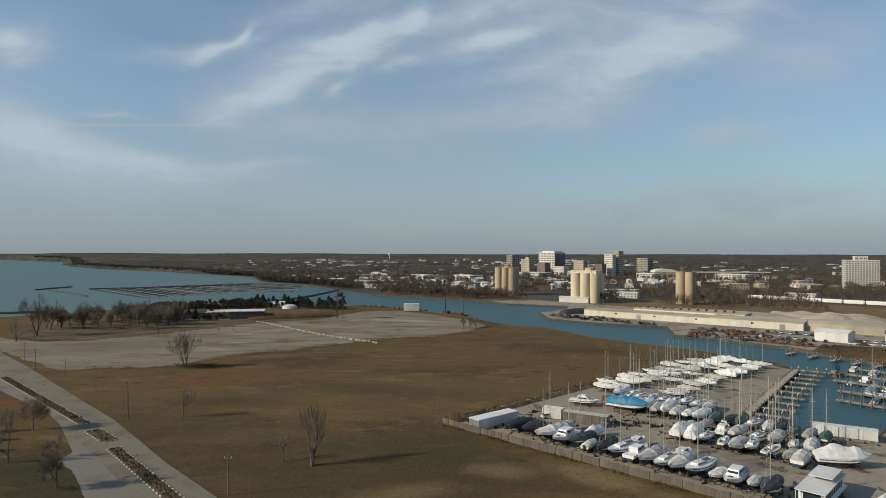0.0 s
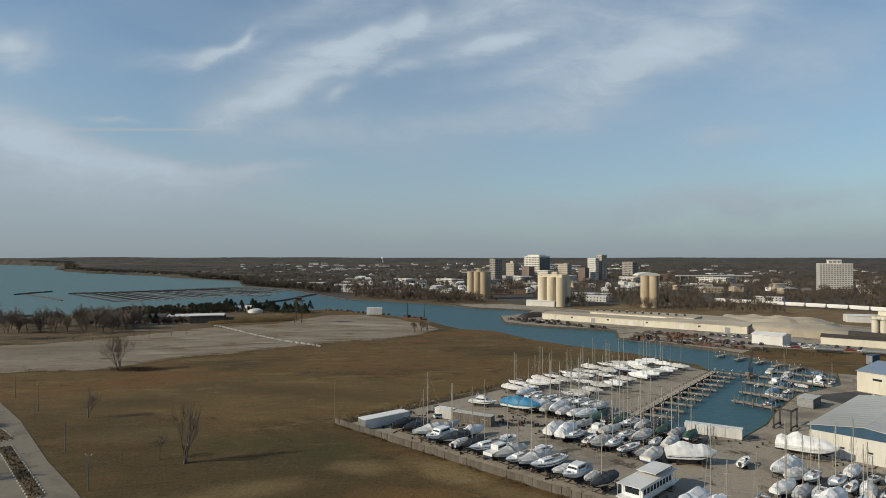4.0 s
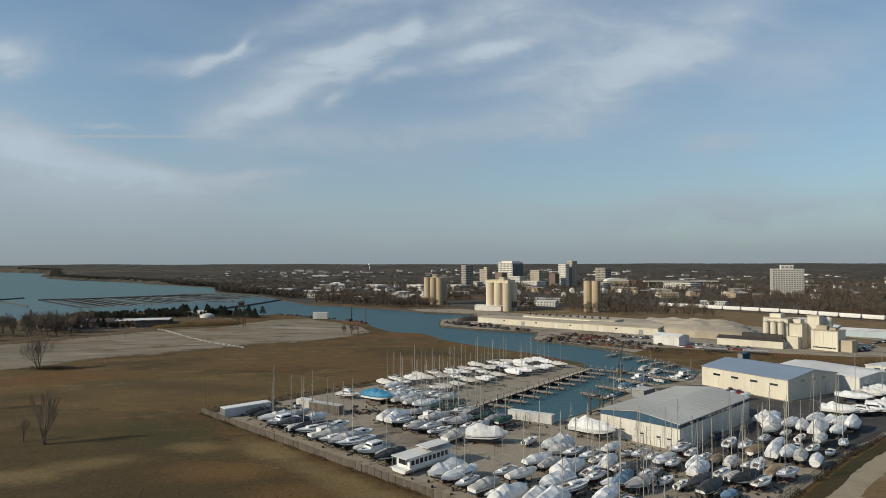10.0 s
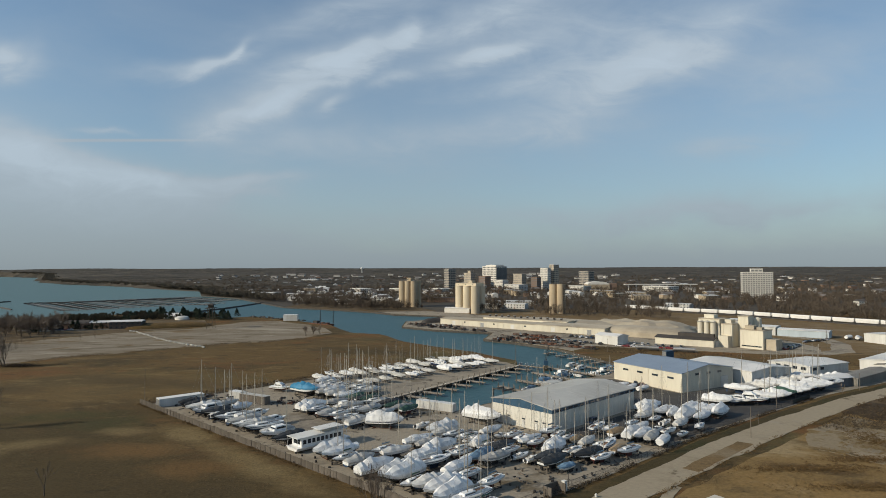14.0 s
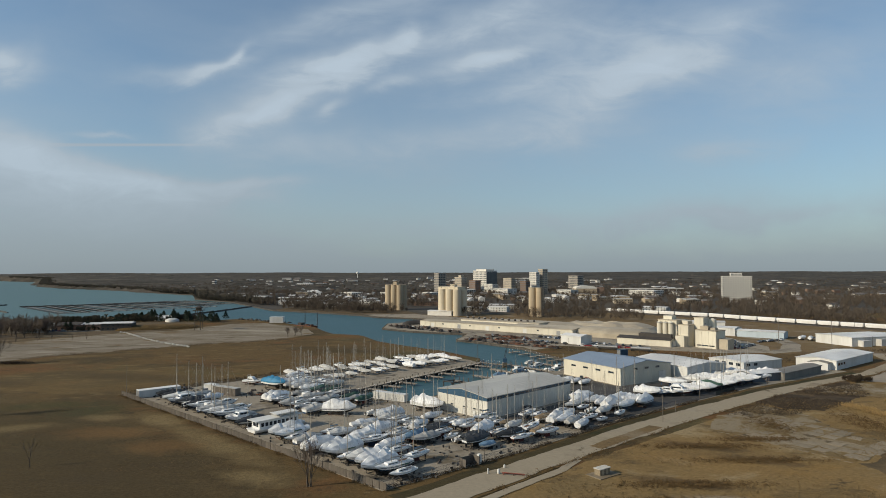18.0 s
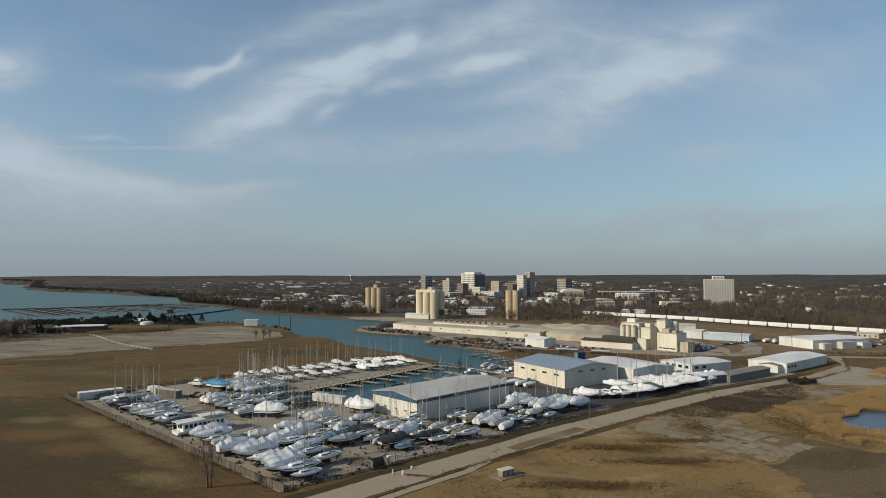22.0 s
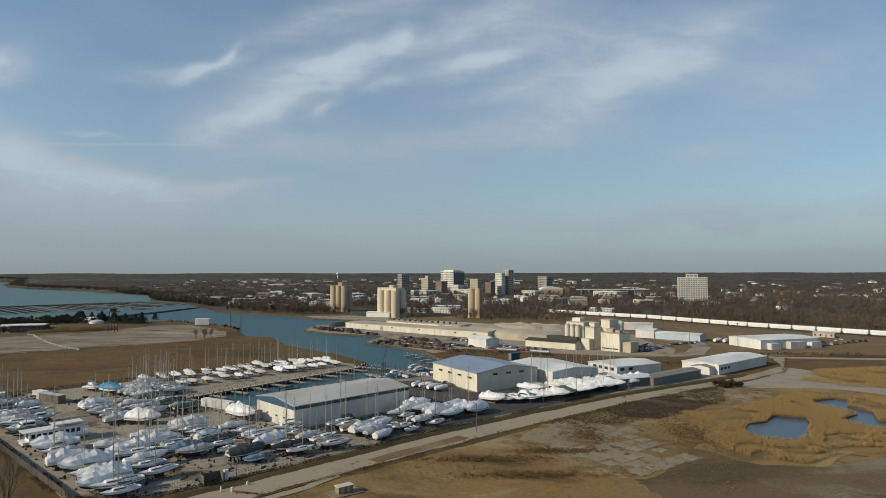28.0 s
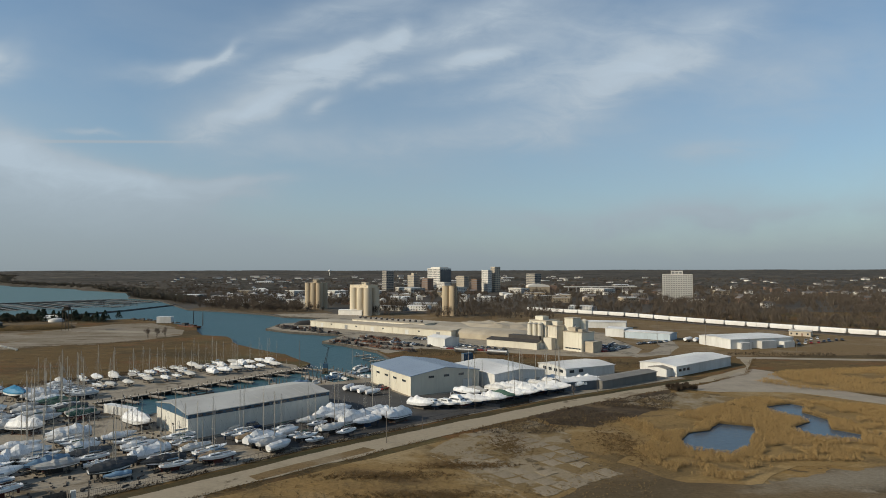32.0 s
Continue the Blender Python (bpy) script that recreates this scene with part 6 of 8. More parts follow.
def houseboat():
    t = thing("houseboat", "long white houseboat with a row of dark windows", "houseboat", m=pose(*yp(96.8, 12.2), 0.06, 0, 0, ACROSS) @ Matrix.Scale(1.08, 4))
    part("pontoon", G().loft([[(x, y, z) for y, z in ((-2.3, 1.2), (-1.9, 0.5), (1.9, 0.5), (2.3, 1.2))] for x in (-8.0, 7.2, 8.4)]), WHITE, t)
    part("deck", G().box(-8.2, -2.5, 1.2, 8.4, 2.5, 1.36), WHITE, t)
    part("cabin", G().box(-6.6, -2.15, 1.36, 6.2, 2.15, 3.7), WHITE, t)
    part("roof", G().box(-8.0, -2.5, 3.7, 7.4, 2.5, 3.86), WHITESH, t)
    for k in range(9):
        for y in (-2.19, 2.15):
            part("window", G().box(-6.1 + k * 1.34, y, 2.05, -5.2 + k * 1.34, y + 0.04, 3.1), GLASS, t)
    part("end_window", G().box(-6.64, -1.4, 2.0, -6.6, 1.4, 3.2), GLASS, t)
    for x, y in ((-7.8, -2.3), (-7.8, 2.3), (7.2, -2.3), (7.2, 2.3)):
        part("post", G().tube((x, y, 1.36), (x, y, 3.7), 0.05, n=5), WHITE, t)
    for x in (-6, 0, 6):
        part("cradle_beam", G().box(x - 0.3, -2.2, 0, x + 0.3, 2.2, 0.52), TIMBER, t)
    part("sun_canopy", G().box(-1, -2.0, 4.6, 6.5, 2.0, 4.7), WHITESH, t)
    for x in (-0.8, 6.3):
        for y in (-1.9, 1.9):
            part("canopy_post", G().tube((x, y, 3.86), (x, y, 4.6), 0.04, n=4), STEEL, t)


houseboat()


def container(name, label, x, y, a, L, W, H, wall, roof):
    t = thing(name, label, "storage", m=pose(x, y, 0.06, 0, 0, a))
    part("body", G().box(-L / 2, -W / 2, 0.12, L / 2, W / 2, H), wall, t)
    part("roof", G().box(-L / 2 - 0.08, -W / 2 - 0.08, H, L / 2 + 0.08, W / 2 + 0.08, H + 0.1), roof, t)
    r = G()
    k = -L / 2 + 0.4
    while k < L / 2:
        r.box(k, -W / 2 - 0.05, 0.2, k + 0.12, -W / 2 - 0.001, H - 0.1)
        k += 0.8
    part("corrugation", r, wall, t)
    part("door", G().box(-L / 2 - 0.05, -W / 2 + 0.1, 0.2, -L / 2 - 0.001, W / 2 - 0.1, H - 0.15), STEEL, t)
    for x0 in (-L / 2 + 0.5, L / 2 - 0.8):
        part("sleeper", G().box(x0, -W / 2, 0, x0 + 0.3, W / 2, 0.12), TIMBER, t)
    return t


container("long_shed", "long low white storage shed inside the fence", 15, 180, 40, 16, 4.0, 2.9, WHITESH, WHITEROOF)
container("quay_container", "long white container on the basin edge", 109.5, 168.6, -31, 15, 2.6, 2.8, WHITESH, WHITEROOF)
container("brown_container", "low brown storage container with a pale roof", 42, 181, ALONG + 14, 13, 2.8, 3.0, TIMBER, GREYROOF)
container("white_box", "white box trailer with an open end", 33.5, 187.5, ALONG + 14, 6, 3, 3.0, WHITESH, WHITEROOF)
container("red_container", "faded red storage container", *yp(30, 54), ALONG + 10, 12, 2.5, 2.6, RUST, RUST)
container("blue_tank_box", "blue steel tank box behind the shed", 235, 284, 25, 5.5, 3.0, 4.4, BLUESH, BLUESH)
container("white_trailer", "white box trailer on the far point", -27, 531, 0, 13, 6.0, 5.8, WHITESH, WHITEROOF)

# ---- fences ----
fn = thing("board_fence", "tall weathered grey board fence round the boatyard", "fence")
zig = [(0.02, 0.0), (0.14, 0.0), (0.145, 0.03), (0.28, 0.03), (0.285, 0.0)]
edge = [(0.285 * (k // 5) + x - 0.02, y) for k, (x, y) in enumerate(zig * 8)] + [(2.38, 0.0)]
panel = G().prism(edge + [(x, y + 0.03) for x, y in edge[::-1]], 0.06, 1.85).mesh("fence_panel", TIMBER)
post_me = G().box(-0.08, -0.08, 0, 0.08, 0.08, 2.0).mesh("post", TIMBER)
rail_me = G().box(0, 0.065, 0, 2.4, 0.13, 0.1).mesh("rail", TIMBER)
BOARDS = [yp(3.2, -2.0), yp(55, -1.7), yp(107, -1.0), yp(164, -0.3)]
for i in range(66):
    x, y, turn_ = along(BOARDS, i * 2.44)
    for nm, me, dz in (("post", post_me, 0), ("fence_panel", panel, 0), ("rail", rail_me, 0.5), ("rail", rail_me, 1.5)):
        piece(nm, me, fn, pose(x, y, dz + 0.02, rnd.uniform(-1.5, 1.5) if nm == "fence_panel" else 0, 0, math.degrees(turn_)))
ROADFENCE = [(115, 70.5), (150, 99), (185, 131), (222, 161), (252, 184)]
SCREEN = mat("dark_fence_screen", (0.046, 0.046, 0.036), (0.028, 0.029, 0.024), 0.5, 0.9, vary=0.4, fine=0.2)
cf = thing("screened_fence", "wire fence, partly with dark green screens, beside the road", "fence")
cp_post = G().tube((0, 0, 0), (0, 0, 1.75), 0.04, n=6).mesh("post", DARKST)
d = 0.0
last = None
while True:
    q = along(ROADFENCE, d)
    if q is None:
        break
    piece("post", cp_post, cf, pose(q[0], q[1], 0.02))
    if last:
        a, L = atan2(q[1] - last[1], q[0] - last[0]), hypot(q[0] - last[0], q[1] - last[1])
        if noise.noise((d * 0.05, 3.0, 1.0)) > 0.05 and q[0] > 205:
            o = part("screen", G().box(0.05, -0.015, 0.05, L - 0.05, 0.015, 1.5 + 0.05 * (int(d) % 2)), SCREEN, cf, "dark green privacy screen")
        else:
            wire = G().box(0.05, -0.015, 1.62, L - 0.05, 0.015, 1.68).box(0.05, -0.015, 0.8, L - 0.05, 0.015, 0.84).box(0.05, -0.015, 0.1, L - 0.05, 0.015, 0.14)
            for k in range(1, 8):
                wire.box(k * L / 8 - 0.012, -0.012, 0.1, k * L / 8 + 0.012, 0.012, 1.66)
            o = part("mesh_rails", wire, DARKST, cf, "wire fence rails and pickets")
        o.matrix_basis = pose(last[0], last[1], 0.02, 0, 0, math.degrees(a))
    last = q
    d += 3.0
# rough berm with weeds between the field and the yard
g = G()
prof = [(-2.2, 0), (-1.2, 0.7), (0, 1.0), (1.1, 0.7), (2.0, 0)]
rings = []
for k in range(60):
    f = k / 59
    s, o = 4 + 6 * f, 0 + 162 * f
    x, y = yp(s, o)
    h = 0.7 + 0.7 * noise.noise((k * 0.7, 0, 2))
    rings.append([(x - YX[0] * u * (1 + 0.3 * noise.noise((k, u, 3))), y - YX[1] * u, z * h) for u, z in prof])
g.loft(rings, closed=False, caps=False)
tagged(part("berm", g, EARTH), "low weedy earth berm between field and boatyard", "berm", kind="structure")

# ---- quays and piers ----


def pier(name, label, x, y, a, L, W, z=0.0, piles=4, pile_h=1.4, posts=WHITE):
    t = thing(name, label, "pier", "finger piers", pose(x, y, 0, 0, 0, a))
    n = max(3, int(L / 1.2))
    deck = G()
    for k in range(n):
        deck.box(L * k / n + 0.03, -W / 2, z - 0.08, L * (k + 1) / n - 0.03, W / 2, z)
    tagged(part("planking", deck, PIERWOOD, t), "worn deck planks", kind="stuff")
    for yy in (-W / 2 + 0.1, W / 2 - 0.25):
        part("stringer", G().box(0, yy, z - 0.4, L, yy + 0.15, z - 0.081), TIMBER, t)
    pm = G().tube((0, 0, -2.4), (0, 0, z + pile_h), 0.17, n=7).mesh("pile", TIMBER)
    cm = G().tube((0, 0, z + pile_h), (0, 0, z + pile_h + 0.25), 0.18, 0.05, n=7).mesh("pile_cap", posts)
    for k in range(piles):
        for sy in (-1, 1):
            x_ = L * (k + 0.6) / piles
            piece("pile", pm, t, pose(x_, sy * (W / 2 + 0.2), 0))
            piece("pile_cap", cm, t, pose(x_, sy * (W / 2 + 0.2), 0))
    return t


QA = math.degrees(atan2(266 - 188, 151 - 90))
pier("boardwalk", "timber boardwalk along the peninsula quay", 90.5, 187.0, QA, 99, 2.4, 0.12, 22, 1.0, PIERWOOD)
p0 = pier("finger_pier", "pale timber finger pier with white-topped piles", 92, 186.5, QA - 86, 10, 2.1, -0.3, 2, 1.5)
for k in range(1, 10):
    f = k / 9.6
    copy_thing(p0, pose(91.5 + 60 * f, 186.5 + 77.5 * f, 0, 0, 0, QA - 86 + rnd.uniform(-1, 1)))
pier("end_pier", "timber pier at the peninsula tip with white posts", 151, 266.5, -36, 17, 1.8, 0.1, 5, 1.2)
for x, y, a, L in ((176, 312, -140, 12), (181, 302, -140, 14), (186, 292, -140, 14), (190, 283, -142, 13), (194, 275, -143, 12)):
    copy_thing(p0, pose(x + 4, y + 4, 0, 0, 0, a))
pier("dock", "timber dock crowded with gear beside the shed", 186, 236, 128, 34, 3.0, -0.3, 8, 1.6, TIMBER)
pier("dock", "timber dock crowded with gear beside the shed", 172, 226, 128, 26, 3.0, -0.3, 7, 1.6, TIMBER)
pier("dock", "short timber dock by the basin corner", 146, 201, 128, 16, 2.4, -0.3, 5, 1.6, TIMBER)
for x, y, a, k in ((178, 250, 40, "r3"), (170, 248, 38, "c1"), (164, 236, 38, "r1"), (183, 262, 40, "c3"), (158, 228, 38, "w5"), (176, 240, 130, "r2"), (192, 254, 40, "c1"), (150, 214, 38, "r3"), (173, 244, 40, "r1"), (186, 248, 128, "r1"), (180, 270, 38, "c3"), (160, 242, 38, "r2"), (196, 264, 40, "r3")):
    boat(k, x, y, a, 0.9, -2.2 if k[0] == "r" else -2.4)
for x, y, a, k in ((148, 212, 38, "s7"), (154, 220, 128, "s2"), (166, 231, 38, "s1"), (169, 240, 40, "w5"), (177, 255, 38, "s2"), (199, 268, 128, "r3"), (184, 242, 130, "c1"), (193, 248, 40, "s7"), (158, 222, 40, "r4")):
    boat(k, x, y, a, 0.85, {"s": -2.7, "r": -2.2}.get(k[0], -2.4))
container("dock_shed", "low grey storage shed beside the basin", 157, 203, 43, 8, 5, 3.2, GREYBLUE, GREYROOF)
pier("dock", "timber dock crowded with gear beside the shed", 158, 212, 128, 20, 2.6, -0.3, 6, 2.2, TIMBER)
pier("dock", "timber dock crowded with gear beside the shed", 196, 250, 128, 24, 2.6, -0.3, 7, 2.2, TIMBER)
# steel-blue slewing crane at the pier end
cr = thing("dock_crane", "dark blue lattice dock crane with a folded jib", "crane", m=pose(164, 258, 0))
part("pedestal", G().box(-1.2, -1.2, -2.4, 1.2, 1.2, 1.2), CONC, cr)
part("cab", G().box(-1.0, -1.0, 1.2, 1.2, 1.0, 3.4), BLUESH, cr)
g = G()
for dx, dy in ((-0.4, -0.4), (0.4, -0.4), (0.4, 0.4), (-0.4, 0.4)):
    g.tube((dx, dy, 3.4), (dx * 0.4 + 1.6, dy * 0.4, 11.0), 0.08, n=4)
for k in range(8):
    f, f2 = k / 8, (k + 1) / 8
    g.tube((-0.4 + f * 1.7, -0.4, 3.4 + 7.6 * f), (0.4 + f2 * 1.35, -0.35, 3.4 + 7.6 * f2), 0.05, n=4)
part("jib", g, DARKST, cr)
part("fly_jib", G().tube((1.6, 0, 11.0), (-1.4, 0, 12.6), 0.14, 0.07, n=5).tube((1.6, 0, 11.0), (4.2, 0, 11.6), 0.12, 0.07, n=5), DARKST, cr)
# travel lift over the basin corner
tl = thing("travel_lift", "dark steel boat hoist on four wheels", "boat hoist", m=pose(134, 176, 0.1, 0, 0, 45) @ Matrix.Scale(0.72, 4))
for x in (-4, 4):
    for y in (-3.2, 3.2):
        part("leg", G().box(x - 0.25, y - 0.25, 0.9, x + 0.25, y + 0.25, 7.5), DARKST, tl)
        part("wheel", G().tube((x, y - 0.3, 0.55), (x, y + 0.3, 0.55), 0.55, n=12), RUBBER, tl)
for y in (-3.2, 3.2):
    part("side_beam", G().box(-4.6, y - 0.3, 7.5, 4.6, y + 0.3, 8.1), DARKST, tl)
    part("sill_beam", G().box(-4.6, y - 0.2, 0.9, 4.6, y + 0.2, 1.3), DARKST, tl)
part("cross_beam", G().box(-4.4, -3.2, 8.1, -3.8, 3.2, 8.6), DARKST, tl)

# ---- trees ----


def bare_tree(name, label, x, y, h, seed, stems=1, spread=0.55, twig=0.02, depth=5, girth=0.018, lean=1.3):
    """A leafless tree: tapered trunk and limbs, and a crown of many fine forking twigs."""
    r = random.Random(seed)
    t = thing(name, label, "tree", "bare trees", pose(x, y, 0, 0, 0, r.uniform(0, 360)))
    trunk, crown = G(), G()

    def grow(p, w, L, rad, d):
        q = p + w * L
        sides = 6 if d >= depth - 1 else (4 if d > 1 else 3)
        (trunk if d >= depth - 1 else crown).tube(p, q, rad, rad * 0.68, sides)
        if d == 0:
            return
        n = r.choice((2, 3, 3)) if d > 1 else 3
        for c in range(n):
            a, tilt = r.uniform(0, 2 * pi), r.uniform(0.04, 0.2) if c == 0 else r.uniform(0.3, spread + 0.35)
            side = w.orthogonal().normalized()
            side.rotate(Matrix.Rotation(a, 3, w))
            v = (w * cos(tilt) + side * sin(tilt) + Vector((0, 0, 0.18))).normalized()
            grow(q if c == 0 else p + w * L * r.uniform(0.45, 1.0), v, L * (r.uniform(0.74, 0.92) if c == 0 else r.uniform(0.6, 0.88)), max(twig, rad * (0.68 if c == 0 else 0.5)), d - 1)

    for k in range(stems):
        w = Vector((r.uniform(-0.25, 0.25) * (stems > 1) * lean, r.uniform(-0.25, 0.25) * (stems > 1) * lean, 1)).normalized()
        grow(Vector((0.35 * k * (stems > 1) - 0.2 * (stems > 1), 0.2 * (k % 2) * (stems > 1), -0.1)), w, h * (0.22 if depth > 5 else 0.27), h * girth, depth)
    part("trunk", trunk, BARK, t)
    part("crown", crown, TWIG, t)
    return t


bare_tree("bare_tree", "tall leafless tree at the edge of the park", -240, 366, 25, 3, 2, 0.5, 0.04, 7)
bare_tree("bare_tree", "leafless many-limbed tree between field and gravel", -111, 268, 18, 5, 4, 0.30, 0.022, 6, 0.011)
bare_tree("bare_tree", "small leafless tree in the brown field", -78.5, 187, 11, 6, 1, 0.6, 0.032, 6, 0.024)
bare_tree("bare_tree", "small leafless tree beside a twin in the field", -38, 147.5, 8.5, 7, 1, 0.55, 0.026, 6, 0.022)
bare_tree("bare_tree", "leafless multi-stemmed tree in the brown field", -30.5, 144.5, 13.5, 8, 4, 0.05, 0.017, 5, 0.017, 0.45)
bare_tree("bare_tree", "leafless tree on the lawn by the parking lot", -81.3, 130.5, 11.0, 9, 1, 0.8, 0.032, 8)
bare_tree("bare_tree", "spreading leafless tree beside the parking lot", -102.5, 146, 14.0, 10, 1, 0.75, 0.036, 7)
bare_tree("bare_tree", "spreading leafless tree on the lawn", -114.5, 173, 11, 11, 1, 0.85, 0.032, 8)
bare_tree("bare_tree", "leafless multi-stemmed tree in front of the fence", 98, 72.5, 11.5, 12, 4, 0.05, 0.022, 5, 0.014, 0.6)
bare_tree("bare_tree", "thin leafless sapling in the brown field", 23, 88, 8, 13, 1, 0.3, 0.03, 4)
bare_tree("bare_tree", "small leafless tree by the park road", -236, 342, 13, 14, 2, 0.5, 0.03, 5)
bare_tree("bare_tree", "small leafless tree by the park road", -228, 345, 10, 15, 1, 0.6, 0.03, 5)
bare_tree("bare_tree", "small leafless tree by the road", 270, 193, 4.5, 16, 1, 0.6, 0.03, 4)
for i in range(8):
    bare_tree("sapling", "thin leafless sapling in the gravel lot", -195 + i * 9 + rnd.uniform(-2, 2), 352 + i * 5.5, rnd.uniform(4.5, 8), 30 + i, 1, 0.5, 0.03, 4)
for i in range(3):
    bare_tree("sapling", "leafless sapling on the river bank", 14 + 4 * i, 404 + 5 * i, rnd.uniform(6, 9), 50 + i, 3, 0.22, 0.018, 6)
# a grove behind the gravel lot
grove = [bare_tree("bare_tree", "leafless tree in the park grove", -205, 420, 17, 60, 2, 0.5, 0.045, 7), bare_tree("bare_tree", "leafless tree in the park grove", -222, 428, 16, 61, 2, 0.6, 0.045, 7)]
for i in range(44):
    copy_thing(grove[i % 2], pose(-262 + i * 1.9 + rnd.uniform(-3, 3), 405 + rnd.uniform(-12, 45), 0, 0, 0, rnd.uniform(0, 360)) @ Matrix.Scale(rnd.uniform(0.7, 1.05), 4))


def evergreen(label, x, y, h, seed, fat=0.32):
    r = random.Random(seed)
    t = thing("evergreen", label, "tree", "evergreens", pose(x, y, 0))
    part("trunk", G().tube((0, 0, 0), (0, 0, h * 0.9), h * 0.02, h * 0.005, n=6), BARK, t)
    g = G()
    for k in range(int(h * 60)):
        f = r.random() ** 0.8
        z = h * (0.10 + 0.88 * f)
        R = h * fat * (1 - f) * r.uniform(0.45, 1.05) + 0.15
        a = r.uniform(0, 2 * pi)
        s = 0.45 + h * 0.04
        p = Vector((R * cos(a), R * sin(a), z))
        for _ in range(2):
            d = Vector((r.uniform(-1, 1), r.uniform(-1, 1), r.uniform(-0.7, 0.3))) * s
            e = Vector((r.uniform(-1, 1), r.uniform(-1, 1), r.uniform(-0.5, 0.5))) * s
            g.add([p, p + d, p + e], [(0, 1, 2)])
    part("crown", g, PINE, t)
    return t


ev = evergreen("dark green fir in the park", -182, 455, 8.0, 1, 0.45)
for i, (x, y, s) in enumerate(((-190, 462, 0.9), (-176, 470, 1.0), (-152, 476, 1.3), (-148, 470, 1.0), (-158, 482, 1.2), (-205, 440, 1.1), (-203, 434, 1.0), (-118, 545, 1.1), (-110, 552, 1.2), (-104, 545, 1.0), (-99, 550, 1.2), (-95, 541, 1.0), (-91, 546, 1.1), (-88, 540, 0.9), (-122, 556, 1.3), (-127, 562, 1.2), (-143, 572, 1.2), (-150, 585, 1.3), (-135, 580, 1.2), (-158, 560, 1.1), (-166, 571, 1.3), (-120, 152, 0.8), (-128, 160, 1.0), (-132, 168, 1.1), (-172, 590, 1.2), (-180, 600, 1.2), (-212, 450, 0.8))):
    copy_thing(ev, pose(x, y, 0, 0, 0, i * 47) @ Matrix.Scale(s, 4))

r_ = random.Random(77)
for i in range(20):
    x, y = ((r_.uniform(-190, -92), 0), (r_.uniform(-235, -140), 1))[i % 2 if i > 20 else 0][0], 0
    y = 560 + r_.uniform(-16, 34) if i <= 20 or i % 2 == 0 else r_.uniform(478, 500)
    copy_thing(ev, pose(x, y, 0, 0, 0, i * 31) @ Matrix.Scale(r_.uniform(0.6, 1.15), 4))

# ---- far woods: a mass of bare crowns ----
rng = np.random.default_rng(5)


def wood_mesh(name, xy, hts, per, wid, zs, material, label, lean=0.42):
    n = len(xy)
    P = np.repeat(xy, per, 0)
    H = np.repeat(hts, per)
    Z = np.repeat(zs, per)
    m = len(P)
    a = rng.uniform(0, 2 * np.pi, m)
    u = rng.random(m)
    rad = H * lean * np.sqrt(u)
    b0 = np.stack([P[:, 0] + rng.normal(0, 0.3, m), P[:, 1] + rng.normal(0, 0.3, m), Z + H * rng.uniform(0.0, 0.5, m)], 1)
    tip = np.stack([P[:, 0] + rad * np.cos(a), P[:, 1] + rad * np.sin(a), Z + H * (0.45 + 0.55 * np.sqrt(1 - u) * rng.uniform(0.75, 1.0, m))], 1)
    w = wid * rng.uniform(0.5, 1.3, m)
    c = a + np.pi / 2 + rng.normal(0, 0.8, m)
    off = np.stack([w * np.cos(c), w * np.sin(c), np.zeros(m)], 1)
    V = np.stack([b0 - off * 0.3, tip - off, tip + off], 1).reshape(-1, 3)
    me = bpy.data.meshes.new(name)
    me.vertices.add(len(V))
    me.vertices.foreach_set("co", V.ravel())
    me.loops.add(len(V))
    me.loops.foreach_set("vertex_index", np.arange(len(V)))
    me.polygons.add(m)
    me.polygons.foreach_set("loop_start", np.arange(0, len(V), 3))
    me.materials.append(material)
    me.update(calc_edges=True)
    return tagged(new(name, me), label, "trees" if "wood" in name else "plants", kind="stuff")


def island_mat(name, c1, c2, c3, rough=0.95):
    """Colour that changes from blade to blade and from stand to stand."""
    m = bpy.data.materials.new(name)
    m.use_nodes = True
    nt = m.node_tree
    b = nt.nodes["Principled BSDF"]
    b.inputs["Roughness"].default_value = rough
    b.inputs["Specular IOR Level"].default_value = 0.1
    ge = nt.nodes.new("ShaderNodeNewGeometry")
    tc = nt.nodes.new("ShaderNodeTexCoord")
    n = nt.nodes.new("ShaderNodeTexNoise")
    n.inputs["Scale"].default_value, n.inputs["Detail"].default_value = 0.02, 4
    nt.links.new(tc.outputs["Object"], n.inputs["Vector"])
    mx = [nt.nodes.new("ShaderNodeMix") for _ in range(2)]
    for q in mx:
        q.data_type = "RGBA"
    nt.links.new(ge.outputs["Random Per Island"], mx[0].inputs["Factor"])
    mx[0].inputs[6].default_value, mx[0].inputs[7].default_value = (*c1, 1), (*c2, 1)
    mr = nt.nodes.new("ShaderNodeMapRange")
    mr.inputs[1].default_value, mr.inputs[2].default_value = 0.42, 0.62
    nt.links.new(n.outputs["Fac"], mr.inputs[0])
    nt.links.new(mr.outputs[0], mx[1].inputs["Factor"])
    nt.links.new(mx[0].outputs[2], mx[1].inputs[6])
    mx[1].inputs[7].default_value = (*c3, 1)
    nt.links.new(mx[1].outputs[2], b.inputs["Base Color"])
    return m


